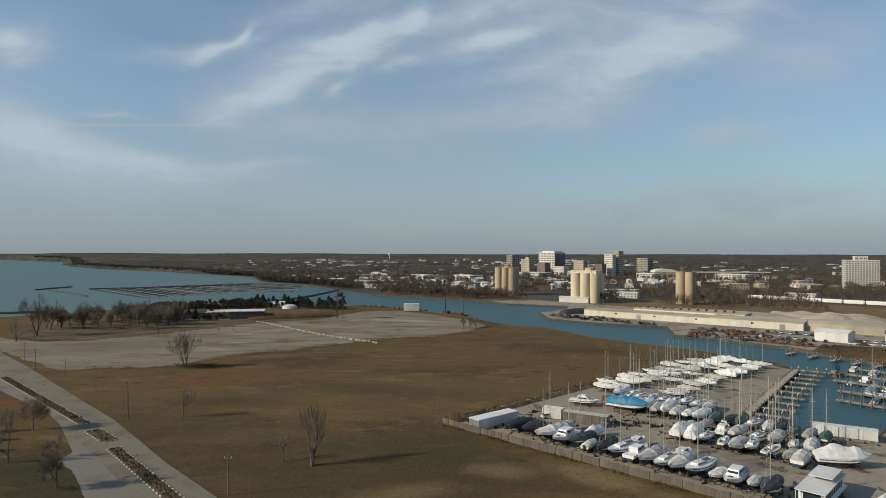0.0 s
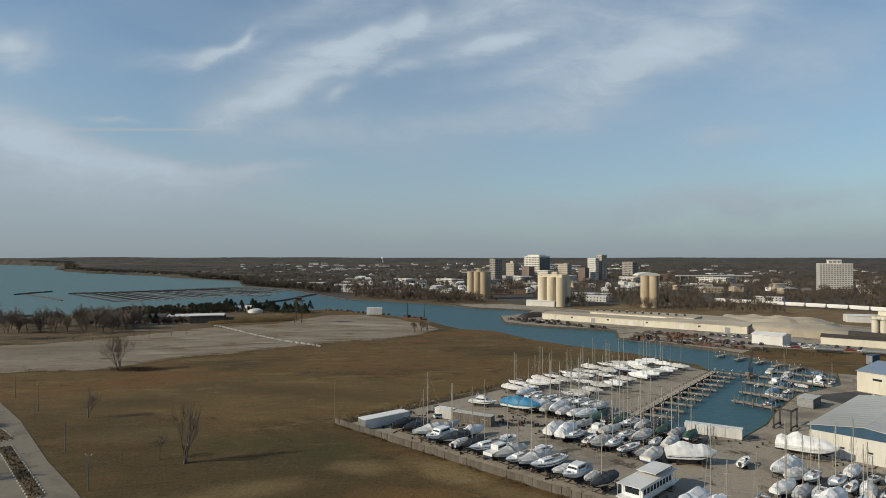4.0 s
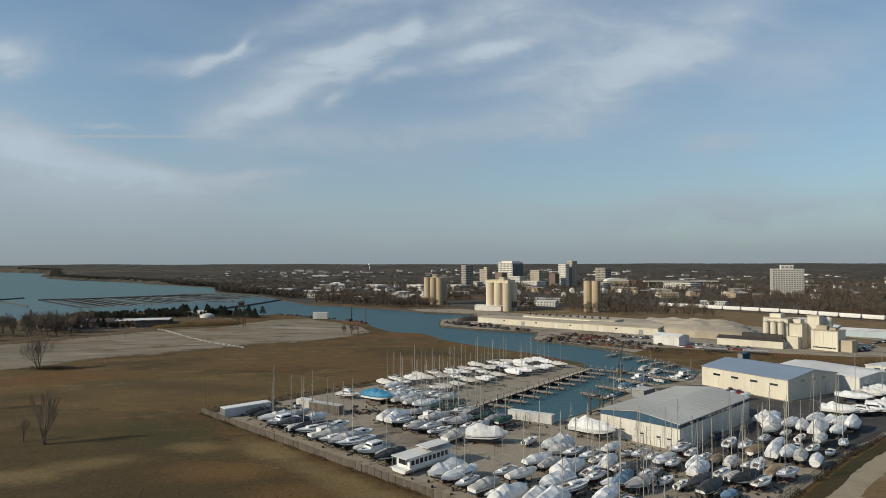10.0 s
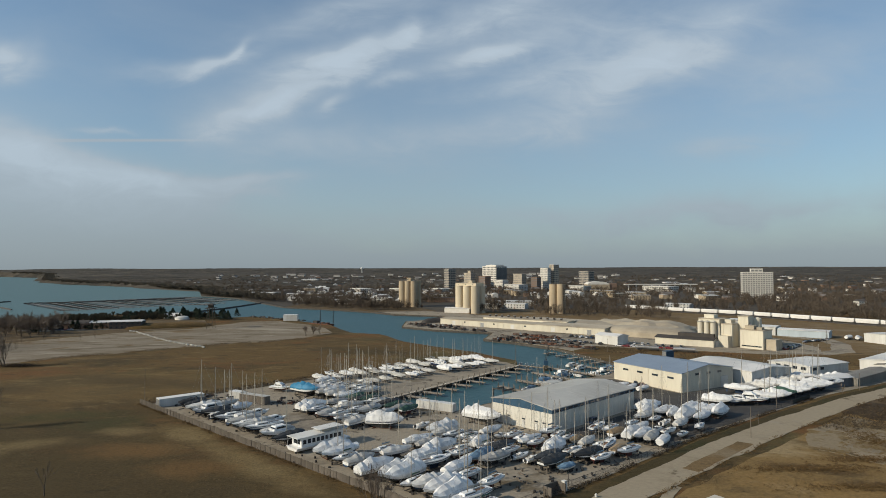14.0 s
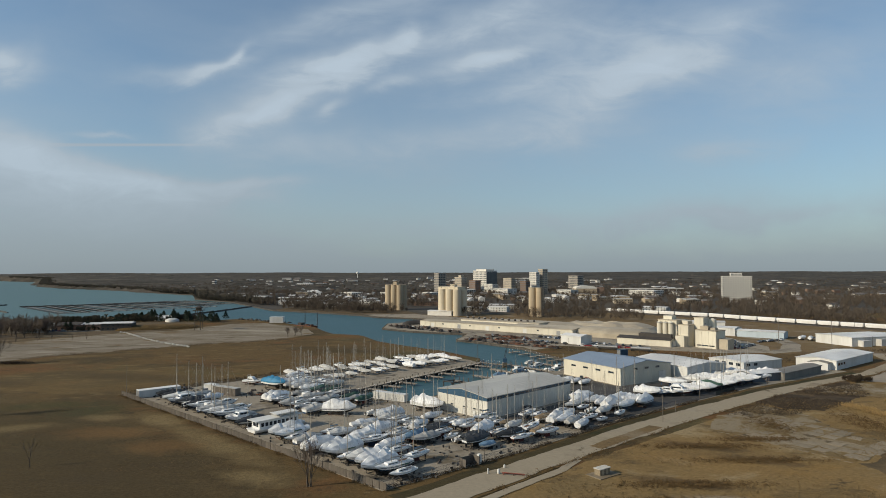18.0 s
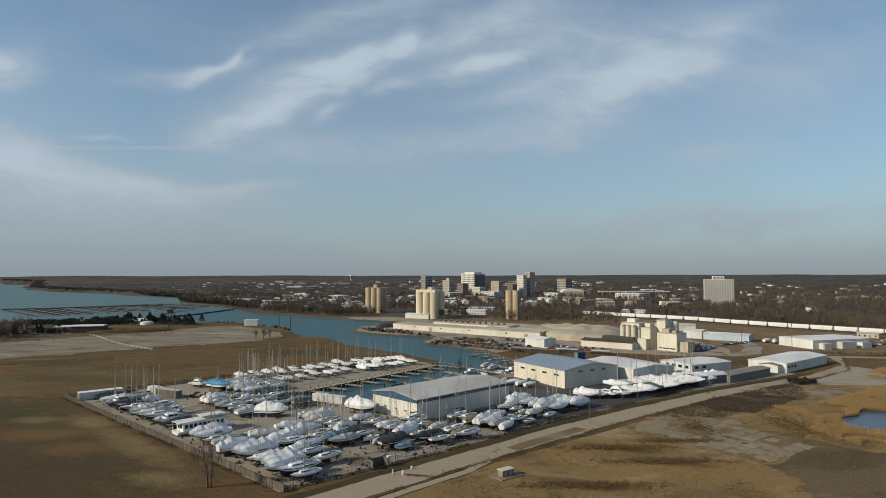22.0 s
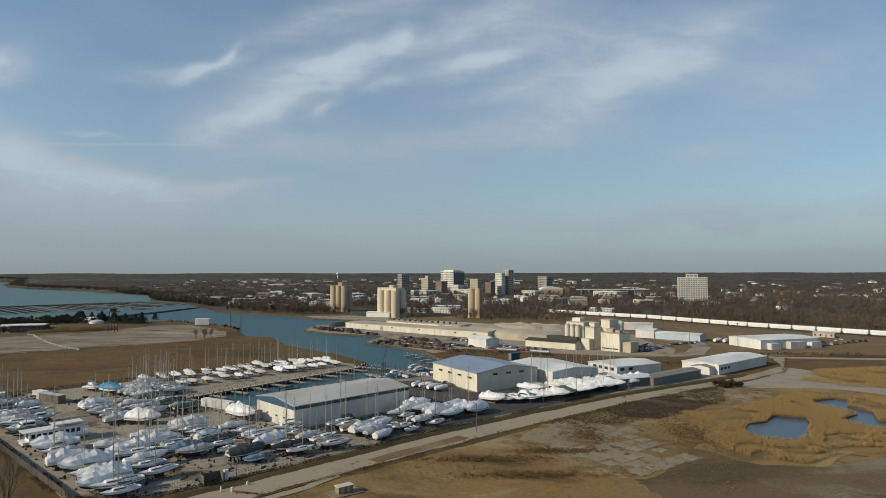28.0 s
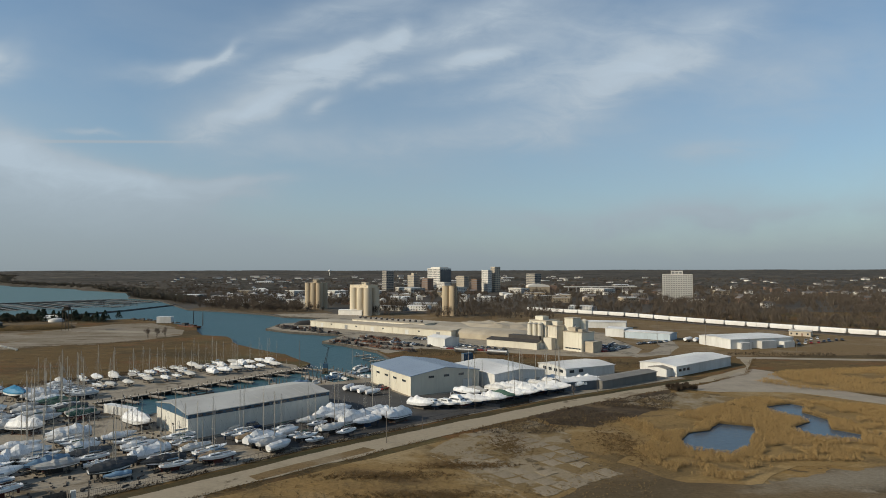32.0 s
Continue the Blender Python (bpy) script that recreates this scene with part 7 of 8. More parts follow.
WOOD = island_mat("winter_wood", (0.135, 0.106, 0.080), (0.068, 0.055, 0.043), (0.096, 0.077, 0.060))
SHOREWOOD = island_mat("shore_wood", (0.135, 0.112, 0.084), (0.070, 0.064, 0.050), (0.096, 0.082, 0.064))
REEDM = island_mat("reed_blades", (0.36, 0.245, 0.108), (0.25, 0.168, 0.074), (0.30, 0.203, 0.090))
SCRUBTUFT = island_mat("golden_tufts", (0.24, 0.165, 0.075), (0.12, 0.085, 0.043), (0.17, 0.12, 0.058))
TUFTM = island_mat("dry_tufts", (0.165, 0.110, 0.052), (0.075, 0.052, 0.030), (0.115, 0.078, 0.040))
DARKTUFT = island_mat("dark_weeds", (0.085, 0.062, 0.040), (0.042, 0.034, 0.026), (0.060, 0.046, 0.034))

ZONES = [  # far stands of trees: outline by four corners, number
    ((330, 720), (600, 330), (1100, 500), (900, 1000), 2600), ((360, 900), (900, 700), (1300, 1500), (380, 1500), 1900),
    ((-300, 1050), (60, 800), (330, 1000), (300, 1700), 1150), ((240, 660), (330, 700), (420, 900), (200, 900), 170),
    ((-900, 1850), (-420, 1330), (-300, 1700), (-700, 2300), 900), ((60, 780), (160, 680), (220, 800), (130, 1000), 260),
    ((620, 330), (760, 260), (1300, 420), (1100, 560), 500), ((150, 660), (330, 640), (330, 720), (120, 780), 130), ((-80, 745), (40, 660), (100, 680), (-40, 850), 300), ((-150, 860), (-60, 780), (20, 860), (-120, 1000), 260), ((240, 560), (330, 520), (350, 600), (260, 640), 90), ((120, 640), (230, 560), (250, 600), (140, 690), 70), ((-380, 1270), (-200, 1000), (-150, 1250), (-330, 1500), 500)]


def scatter(q, n):
    u, v = rng.random((n, 1)), rng.random((n, 1))
    c = [np.array(p, float) for p in q]
    return c[0] * (1 - u) * (1 - v) + c[1] * u * (1 - v) + c[2] * u * v + c[3] * (1 - u) * v


pts = np.concatenate([scatter(z[:4], z[4]) for z in ZONES])
pts = np.array([p for p in pts if noise.noise((p[0] * 0.012, p[1] * 0.012, 7.0)) > -0.28])
wood_mesh("far_wood", pts, rng.uniform(5, 13, len(pts)), 56, 0.12, np.zeros(len(pts)), WOOD, "leafless winter woods among the town's houses")
CANOPY = layered("far_wood_canopy", (0.074, 0.065, 0.053), [((0.046, 0.043, 0.037), 0.006, 0.48, 0.10, 1.0, 0.85), ((0.110, 0.094, 0.071), 0.004, 0.55, 0.08, 0.6, 0.8), ((0.036, 0.038, 0.031), 0.03, 0.56, 0.08, 1.0, 0.8), ((0.140, 0.118, 0.088), 0.012, 0.62, 0.04, 0.6, 0.85)], bump=0.3, fine=0.8, fscale=0.08)


def canopy(name, label, x0, x1, y0, y1, cell, hts, gap, open_shore=False):
    """Closed bare crowns far off: a rough sheet at tree height, torn open where fields lie."""
    nx, ny = int((x1 - x0) / cell), int((y1 - y0) / cell)
    X, Y = np.meshgrid(np.linspace(x0, x1, nx), np.linspace(y0, y1, ny))
    X += rng.uniform(-0.4, 0.4, X.shape) * cell
    Y += rng.uniform(-0.4, 0.4, Y.shape) * cell
    H = rng.uniform(hts[0], hts[1], X.shape)
    V, ok = [], []
    for x, y, h in zip(X.ravel(), Y.ravel(), H.ravel()):
        wet = inside((x, y), WATERLINE)
        on = not wet and noise.noise((x * 0.0035, y * 0.0022, 2.0)) > gap
        ok.append(on)
        V.append((x, y, -2.0 if wet else land_height(x, y) + (h if on else -0.5)))
    for k, (x, y, z) in enumerate(V):
        if k % nx in (0, nx - 1) or k // nx in (0, ny - 1):
            ok[k] = False
            V[k] = (x, y, min(z, land_height(x, y) - 0.5))
    g = G()
    idx = lambda i, j: j * nx + i
    F = []
    for j in range(ny - 1):
        for i in range(nx - 1):
            q = (idx(i, j), idx(i + 1, j), idx(i + 1, j + 1), idx(i, j + 1))
            if any(ok[k] for k in q) and not (open_shore and any(V[k][2] == -2.0 for k in q)):
                F += [(q[0], q[1], q[2]), (q[0], q[2], q[3])]
    g.v, g.f = V, F
    return tagged(part(name, g, CANOPY, smooth=True), label, "trees", kind="stuff")


canopy("distant_wood", "distant leafless woods on the low horizon", -2900, 4300, 2300, 4800, 22, (4, 8), -0.9)
canopy("distant_wood", "leafless woods behind the town", -1300, 2900, 1430, 2300, 12, (3, 8), -0.42)
canopy("shore_wood", "dark woods along the far lake shore", -1250, -150, 960, 2300, 11, (3, 8), -0.9, True)
fx = np.stack([rng.uniform(-700, 2600, 2600), rng.uniform(1430, 2500, 2600)], 1)
fx = np.array([p for p in fx if not inside(p, WATERLINE)])
wood_mesh("distant_wood", fx, rng.uniform(6, 12, len(fx)), 26, 0.35, np.array([land_height(*p) for p in fx]), WOOD, "scattered bare crowns above the distant woods")

sw = []
for (x0, y0), (x1, y1) in zip(SHORE_FAR[2:], SHORE_FAR[3:]):
    for k in range(int(hypot(x1 - x0, y1 - y0) * 0.9)):
        f, b = rng.random(), abs(rng.normal(0, 16)) + 1
        a = atan2(y1 - y0, x1 - x0)
        sw.append((x0 + (x1 - x0) * f - sin(a) * b, y0 + (y1 - y0) * f + cos(a) * b))
sw = np.array([p for p in sw if not inside(p, WATERLINE)])
wood_mesh("shore_wood", sw, rng.uniform(6, 13, len(sw)), 40, 0.30, np.array([land_height(*p) for p in sw]), SHOREWOOD, "dark bare trees down to the lake shore")

# ---- reeds and rough grass ----
rp = []
RQ = ((269, 121), (279, 131), (275, 154), (298, 161), (337, 187), (377, 171), (400, 130), (329, 109), (306, 111), (285, 96), (272, 104))
RQ2 = ((355, 220), (382, 246), (470, 260), (460, 170), (391, 191), (366, 203))
while len(rp) < 34000:
    q, box = (RQ, (265, 400, 95, 190)) if rng.random() < 0.72 else (RQ2, (350, 470, 170, 262))
    p = (rng.uniform(box[0], box[1]), rng.uniform(box[2], box[3]))
    k = noise.noise((p[0] * 0.05, p[1] * 0.05, 1.0)) + 0.35 * noise.noise((p[0] * 0.2, p[1] * 0.2, 6.0))
    near = min((p[0] - c[0]) ** 2 + (p[1] - c[1]) ** 2 for w in PONDS for c in w[::2]) ** 0.5
    if inside(p, q) and not any(inside(p, w) for w in PONDS) and (k > -0.22 or near < 7 + 9 * k):
        rp.append(p)
rp = np.array(rp)
wood_mesh("reeds", rp, rng.uniform(0.9, 1.7, len(rp)), 9, 0.032, np.zeros(len(rp)), REEDM, "tall golden dry reeds round the ponds", 0.22)


def rough(name, n, q, hts, per, wid, material, label, thresh=-0.1, sc=0.04):
    x0, x1 = min(p[0] for p in q), max(p[0] for p in q)
    y0, y1 = min(p[1] for p in q), max(p[1] for p in q)
    out = []
    for _ in range(n * 3):
        p = (rng.uniform(x0, x1), rng.uniform(y0, y1))
        if inside(p, q) and noise.noise((p[0] * sc, p[1] * sc * 1.4, 5.0)) > thresh:
            out.append(p)
            if len(out) >= n:
                break
    out = np.array(out)
    return wood_mesh(name, out, rng.uniform(hts[0], hts[1], len(out)), per, wid, np.full(len(out), 0.02), material, label)


SCRUBQ = ((131, 54), (176, 98), (234, 147), (294, 191), (330, 205), (270, 100), (230, 30), (150, 10), (90, 15))
rough("scrub_tufts", 9000, SCRUBQ, (0.25, 0.55), 4, 0.09, SCRUBTUFT, "tufts of golden dry grass on rough ground", -0.05)
rough("dark_weeds", 3500, ((226, 140), (262, 172), (296, 192), (312, 196), (300, 172), (272, 150), (248, 138)), (0.4, 1.2), 9, 0.03, DARKTUFT, "dark leafless brush beside the road", -0.3)
rough("field_tufts", 9000, ((-110, 262), (-55, 150), (10, 100), (95, 60), (110, 70), (0, 182), (100, 285), (60, 405), (-30, 350)), (0.12, 0.34), 3, 0.10, TUFTM, "short tufts of brown grass in the field", 0.05, 0.05)
rough("dark_weeds", 1600, ((383, 300), (456, 288), (700, 251), (700, 259), (456, 297), (388, 309)), (0.8, 2.2), 14, 0.05, DARKTUFT, "dark leafless hedge along the service road", -0.35, 0.03)
rough("dark_weeds", 900, ((204, 268), (236, 250), (262, 246), (300, 262), (330, 250), (336, 262), (300, 296), (250, 312), (212, 330), (196, 318)), (0.4, 1.6), 10, 0.05, DARKTUFT, "dark dead brush behind the sheds", 0.0, 0.03)
rough("dark_weeds", 70, ((313, 199), (323, 203), (321, 209), (311, 206)), (1.5, 3.0), 60, 0.07, DARKTUFT, "round dark bush beside the road", -1.0)
RUSTG = island_mat("rust_weed_blades", (0.150, 0.090, 0.036), (0.082, 0.054, 0.026), (0.110, 0.070, 0.030))


def feathered(label, x, y, sx, sy, n, material, h=(0.08, 0.22), wid=0.16):
    """A patch of short grass that thins out towards its rim."""
    p = np.stack([rng.normal(x, sx, n), rng.normal(y, sy, n)], 1)
    return wood_mesh("grass_patch", p, rng.uniform(h[0], h[1], n), 4, wid, np.full(n, 0.02), material, label, 1.6)


feathered("dark brush at the foot of a leafless tree", -104, 268, 5, 2.0, 500, DARKTUFT, (0.6, 1.6), 0.08)
for x, y, sx, sy, n in ((203, 103, 9, 1.6, 700), (222, 110, 7, 1.4, 600), (186, 72, 9, 1.5, 700), (212, 90, 10, 1.4, 600), (236, 128, 3, 6, 600), (268, 128, 4, 9, 800), (170, 60, 8, 2, 500)):
    feathered("rust-brown dead weeds in the rough ground", x, y, sx, sy, n, RUSTG, (0.2, 0.5), 0.12)
SHRUB = island_mat("dark_park_shrubs", (0.085, 0.074, 0.050), (0.040, 0.042, 0.028), (0.062, 0.054, 0.038))
rough("park_shrubs", 420, ((-245, 505), (-172, 535), (-132, 566), (-98, 548), (-88, 556), (-130, 582), (-200, 602), (-262, 560)), (2.5, 6.5), 60, 0.22, SHRUB, "dark shrubs and low trees behind the park houses", -0.15, 0.03)
rough("park_shrubs", 130, ((-235, 452), (-214, 444), (-150, 456), (-132, 470), (-140, 478), (-232, 464)), (1.5, 4.5), 60, 0.18, SHRUB, "dark shrubs round the park houses", 0.0, 0.06)
bw = []
for k in range(900):
    f = rng.random()
    x, y = yp(4 + 6 * f + rng.normal(0, 1.2), 0 + 162 * f)
    bw.append((x, y))
wood_mesh("berm_weeds", np.array(bw), rng.uniform(0.6, 1.6, len(bw)), 7, 0.05, np.full(len(bw), 0.3), DARKTUFT, "dead weeds on the berm")



def edge_weeds(label, path, n, off, spread, hts, material, per=6, wid=0.05):
    """Dead weeds strewn along an edge."""
    L = sum(hypot(b[0] - a[0], b[1] - a[1]) for a, b in zip(path, path[1:]))
    p = []
    for _ in range(n):
        x, y, a = along(path, L * rng.random() * 0.999)
        if noise.noise((x * 0.12, y * 0.12, 8.0)) > -0.15:
            b = off + rng.normal(0, spread)
            p.append((x - sin(a) * b, y + cos(a) * b))
    p = np.array(p)
    return wood_mesh("edge_weeds", p, rng.uniform(hts[0], hts[1], len(p)), per, wid, np.full(len(p), 0.05), material, label)


edge_weeds("rust-brown weeds along the road edge", ROAD_FIELD, 3200, -0.6, 0.7, (0.2, 0.6), RUSTG)
edge_weeds("dark weeds along the foot of the road fence", ROADFENCE, 2200, -0.9, 0.5, (0.25, 0.8), DARKTUFT)
edge_weeds("dry grass along the foot of the board fence", BOARDS, 2200, -0.7, 0.5, (0.15, 0.5), TUFTM)
edge_weeds("tall dead weeds inside the board fence", BOARDS, 1500, 1.2, 0.6, (0.3, 1.0), DARKTUFT)
edge_weeds("dry grass at the rim of the gravel lot", [(-163, 263), (-118, 267), (-114, 279), (-98, 303), (-75, 315), (-59, 335), (-27, 360), (-8, 365), (16, 388)], 3000, 0.5, 2.2, (0.2, 0.6), TUFTM)


def yard_litter(n, seed):
    """Stands, blocks, planks and drums lying between the boats."""
    r = random.Random(seed)
    gs = [G(), G(), G()]
    while n:
        q, o = r.uniform(10, 166), r.uniform(3, 70)
        if (19 < o < 30 and 34 < q < 118) or (94 < q < 120 and 18 < o < 62) or o > 30 + q * 0.5 or (q < 34 and o > 24):
            continue
        n -= 1
        x, y = yp(q, o)
        g, a, k = gs[n % 3], r.uniform(0, pi), r.random()
        if k < 0.4:
            g.obox(x, y, 0.05, r.uniform(0.5, 2.6), r.uniform(0.15, 0.4), r.uniform(0.12, 0.4), a)
        elif k < 0.75:
            g.obox(x, y, 0.05, r.uniform(0.3, 0.8), r.uniform(0.3, 0.7), r.uniform(0.25, 0.7), a)
        else:
            g.tube((x, y, 0.05), (x, y, r.uniform(0.3, 0.9)), 0.26, n=8)
    for g, m, label in zip(gs, (TIMBER, DARKST, BLACKB), ("grey timber blocks and planks between the boats", "dark steel stands and drums between the boats", "black tarpaulins and tyres between the boats")):
        tagged(part("yard_litter", g, m), label, "clutter", kind="stuff")


yard_litter(750, 3)

# ---- broken slabs in the scrub ----


def slabs(name, label, x, y, a, nx, ny, w, d, gap, keep, seed):
    r = random.Random(seed)
    t = tagged(new(name), label, "concrete", kind="structure")
    t.matrix_basis = pose(x, y, 0, 0, 0, a)
    mes = []
    for k in range(6):
        q = [(r.uniform(0, 0.5), r.uniform(0, 0.5)), (w - r.uniform(0, 0.5), r.uniform(0, 0.5)), (w - r.uniform(0, 1.2), d * 0.6), (w - r.uniform(0, 0.6), d - r.uniform(0, 0.5)), (w * 0.5, d - r.uniform(0, 0.7)), (r.uniform(0, 0.9), d - r.uniform(0, 0.6))]
        mes.append(G().prism(q, -0.1, 0.0).mesh("slab", CONC))
    for i in range(nx):
        for j in range(ny):
            if r.random() < keep:
                piece("slab", r.choice(mes), t, pose(i * (w + gap), j * (d + gap), 0.13 + r.uniform(-0.02, 0.05), r.uniform(-0.6, 0.6), r.uniform(-0.6, 0.6), 0))
    return t


slabs("old_slab", "broken concrete slabs of a vanished building", 224.4, 139.7, -57, 9, 3, 4.6, 4.6, 0.06, 0.82, 1)
slabs("old_slab", "broken concrete slabs sunk in dry grass", 218.6, 119.3, -57, 8, 3, 4.6, 4.6, 0.06, 0.6, 6)
slabs("pale_slab", "pale strip of concrete pads in the scrub", 236.3, 93.8, -57, 1, 5, 6.0, 5.0, 0.1, 1.0, 5)
slabs("kerb_line", "line of broken kerb slabs across the scrub", 214, 119, -57, 14, 1, 2.6, 0.9, 0.15, 0.85, 3)
slabs("kerb_line", "line of broken kerb slabs across the scrub", 230, 131, -57, 14, 1, 2.6, 0.9, 0.15, 0.75, 4)
slabs("old_slab", "broken pale concrete slabs beside the pond", 292, 172, 40, 5, 4, 5.0, 5.0, 0.1, 0.7, 2)

# ---- boulder row, planters, poles ----
st_me, rip_me = [], []
for k in range(5):
    g = G()
    rr = random.Random(k)
    rings = [[(rr.uniform(0.8, 1.1) * s * cos(2 * pi * i / 7), rr.uniform(0.8, 1.1) * s * sin(2 * pi * i / 7), z) for i in range(7)] for z, s in ((0, 0.7), (0.35, 0.8), (0.75, 0.45))]
    st_me.append(g.loft(rings).mesh("boulder", STONEW))
    rip_me.append(G().loft(rings).mesh("boulder", BANK))
BP = [(-132, 440), (-125, 435), (-86, 387), (-61, 361), (-35, 339)]
d = 0.0
while True:
    q = along(BP, d)
    if q is None:
        break
    b = tagged(new("boulder", rnd.choice(st_me)), "white boulder in a row across the gravel lot", "boulder", "boulder row")
    b.matrix_basis = pose(q[0] + rnd.uniform(-0.5, 0.5), q[1] + rnd.uniform(-0.5, 0.5), 0.04, 0, 0, rnd.uniform(0, 360)) @ Matrix.Scale(rnd.uniform(0.8, 1.25), 4)
    d += 2.9


def planter(label, p, q, w):
    a, L = atan2(q[1] - p[1], q[0] - p[0]), hypot(q[0] - p[0], q[1] - p[1])
    t = thing("planter_island", label, "planter", "boulevard planters", pose(p[0], p[1], 0.10, 0, 0, math.degrees(a)))
    part("bed", G().box(0.3, -w / 2 + 0.3, 0, L - 0.3, w / 2 - 0.3, 0.16), EARTH, t, "dark earth bed")
    n = int(L / 2.1)
    me = G().loft([[(0.1, -0.13, 0), (0.95, -0.13, 0), (0.95, 0.13, 0), (0.1, 0.13, 0)], [(0.15, -0.09, 0.24), (0.9, -0.09, 0.24), (0.9, 0.09, 0.24), (0.15, 0.09, 0.24)]]).mesh("kerb_stone", STONEW)
    for k in range(n):
        for sy in (-1, 1):
            piece("kerb_stone", me, t, pose(k * 2.1, sy * w / 2, 0))
    for x in (0.0, L):
        for k in range(int(w / 1.3)):
            piece("kerb_stone", me, t, pose(x, -w / 2 + k * 1.3, 0, 0, 0, 90))
    g = G()
    r = random.Random(int(L))
    for _ in range(int(L * 9)):
        x, y, h = r.uniform(0.6, L - 0.6), r.uniform(-w / 2 + 0.4, w / 2 - 0.4), r.uniform(0.2, 0.6)
        g.add([(x, y, 0.15), (x + r.uniform(-0.4, 0.4), y + r.uniform(-0.4, 0.4), 0.15 + h), (x + r.uniform(-0.3, 0.3), y + r.uniform(-0.3, 0.3), 0.15 + h * 0.8)], [(0, 1, 2)])
    part("dead_plants", g, DARKTUFT, t)
    return t


planter("long stone-edged planter with dead plants", (-174, 245), (-103, 178.5), 3.2)
planter("short stone-edged planter island", (-97.5, 172.5), (-87, 162.5), 4.2)
planter("long stone-edged planter with dead plants", (-83.5, 157), (-52, 122.5), 3.2)


def pole(name, label, x, y, h, arm=0.0, r=0.14, material=TIMBER):
    t = thing(name, label, "pole", "utility poles", pose(x, y, 0, 0, 0, rnd.uniform(-10, 10)))
    part("shaft", G().tube((0, 0, -0.1), (0, 0, h), r, r * 0.65, n=8), material, t)
    if arm:
        part("crossarm", G().box(-arm, -0.06, h - 0.6, arm, 0.06, h - 0.45), material, t)
        for x_ in (-arm * 0.8, arm * 0.8):
            part("insulator", G().tube((x_, 0, h - 0.45), (x_, 0, h - 0.2), 0.06, n=6), STONEW, t)
    return t


for x, y in ((-153, 244), (-123, 212), (-97, 183), (-68, 151)):
    pole("wooden_pole", "bare wooden pole in the field edge", x + 3, y + 2, 8.0)
pole("lamp_pole", "wooden pole with a short lamp arm by the boulevard", -44, 127, 8.2, 0.9)
for x, y in ((-190, 281), (-172, 261), (-100, 196)):
    pole("wooden_pole", "wooden pole beside the parking lot", x, y, 9.0, 0.5)
for x, y, h in ((-1, 186, 12), (202, 131, 9), (212, 146, 4), (230, 168, 10), (178, 132, 10), (281, 199, 7), (246, 184, 9), (379, 318, 18), (332, 632, 26), (150, 266, 14), (440, 800, 20), (300, 560, 14), (360, 345, 16), (470, 430, 14), (140, 92, 3), (330, 700, 9), (380, 625, 9), (425, 570, 9), (455, 515, 9), (485, 465, 9), (512, 428, 9), (405, 318, 8), (430, 312, 8), (345, 320, 9), (310, 310, 9), (370, 420, 9), (210, 312, 8), (292, 268, 9), (338, 268, 8)):
    pole("mast_pole", "tall thin pole standing in the yard", x, y, h, 0.0 if h < 16 else 1.0, 0.11 if h < 16 else 0.2)
gb = thing("gate_hut", "narrow dark gate enclosure with a white meter box", "gate", m=pose(136, 87, 0.05, 0, 0, 38))
part("frame", G().box(-2.6, -1.2, 0, -2.4, 1.2, 2.2).box(2.0, -1.2, 0, 2.2, 1.2, 2.2).box(-2.6, 1.1, 0, 2.2, 1.25, 2.2), TIMBER, gb)
part("meter_box", G().box(2.6, -0.5, 0, 3.5, 0.4, 2.4), WHITESH, gb)
# white bollards and a low red barrier where the lane leaves the gate
for x, y, r, h in ((140.0, 80.6, 0.17, 1.2), (142.6, 80.4, 0.34, 1.0), (144.6, 85.2, 0.3, 0.6)):
    bo = thing("bollard", "white painted bollard standing on the road", "bollard", "bollards at the gate", pose(x, y, 0.12))
    part("post", G().tube((0, 0, 0), (0, 0, h), r, n=12), WHITESH, bo)
    part("cap", G().tube((0, 0, h), (0, 0, h + r * 0.5), r, r * 0.35, n=12), WHITESH, bo)
ba = thing("road_barrier", "low rust-red pipe barrier lying across the lane", "barrier", m=pose(143.4, 79.6, 0.12, 0, 0, -12))
part("rail", G().tube((0, 0, 0.55), (5.6, 0, 0.42), 0.11, n=8), BARRIER, ba)
part("rail", G().tube((0, 0.5, 0.2), (5.0, 0.3, 0.2), 0.09, n=8), BARRIER, ba)
for x in (0.3, 2.8, 5.3):
    part("leg", G().box(x - 0.06, -0.25, 0, x + 0.06, 0.6, 0.12).box(x - 0.06, -0.06, 0.12, x + 0.06, 0.06, 0.42), BARRIER, ba)

# ---- vehicles ----


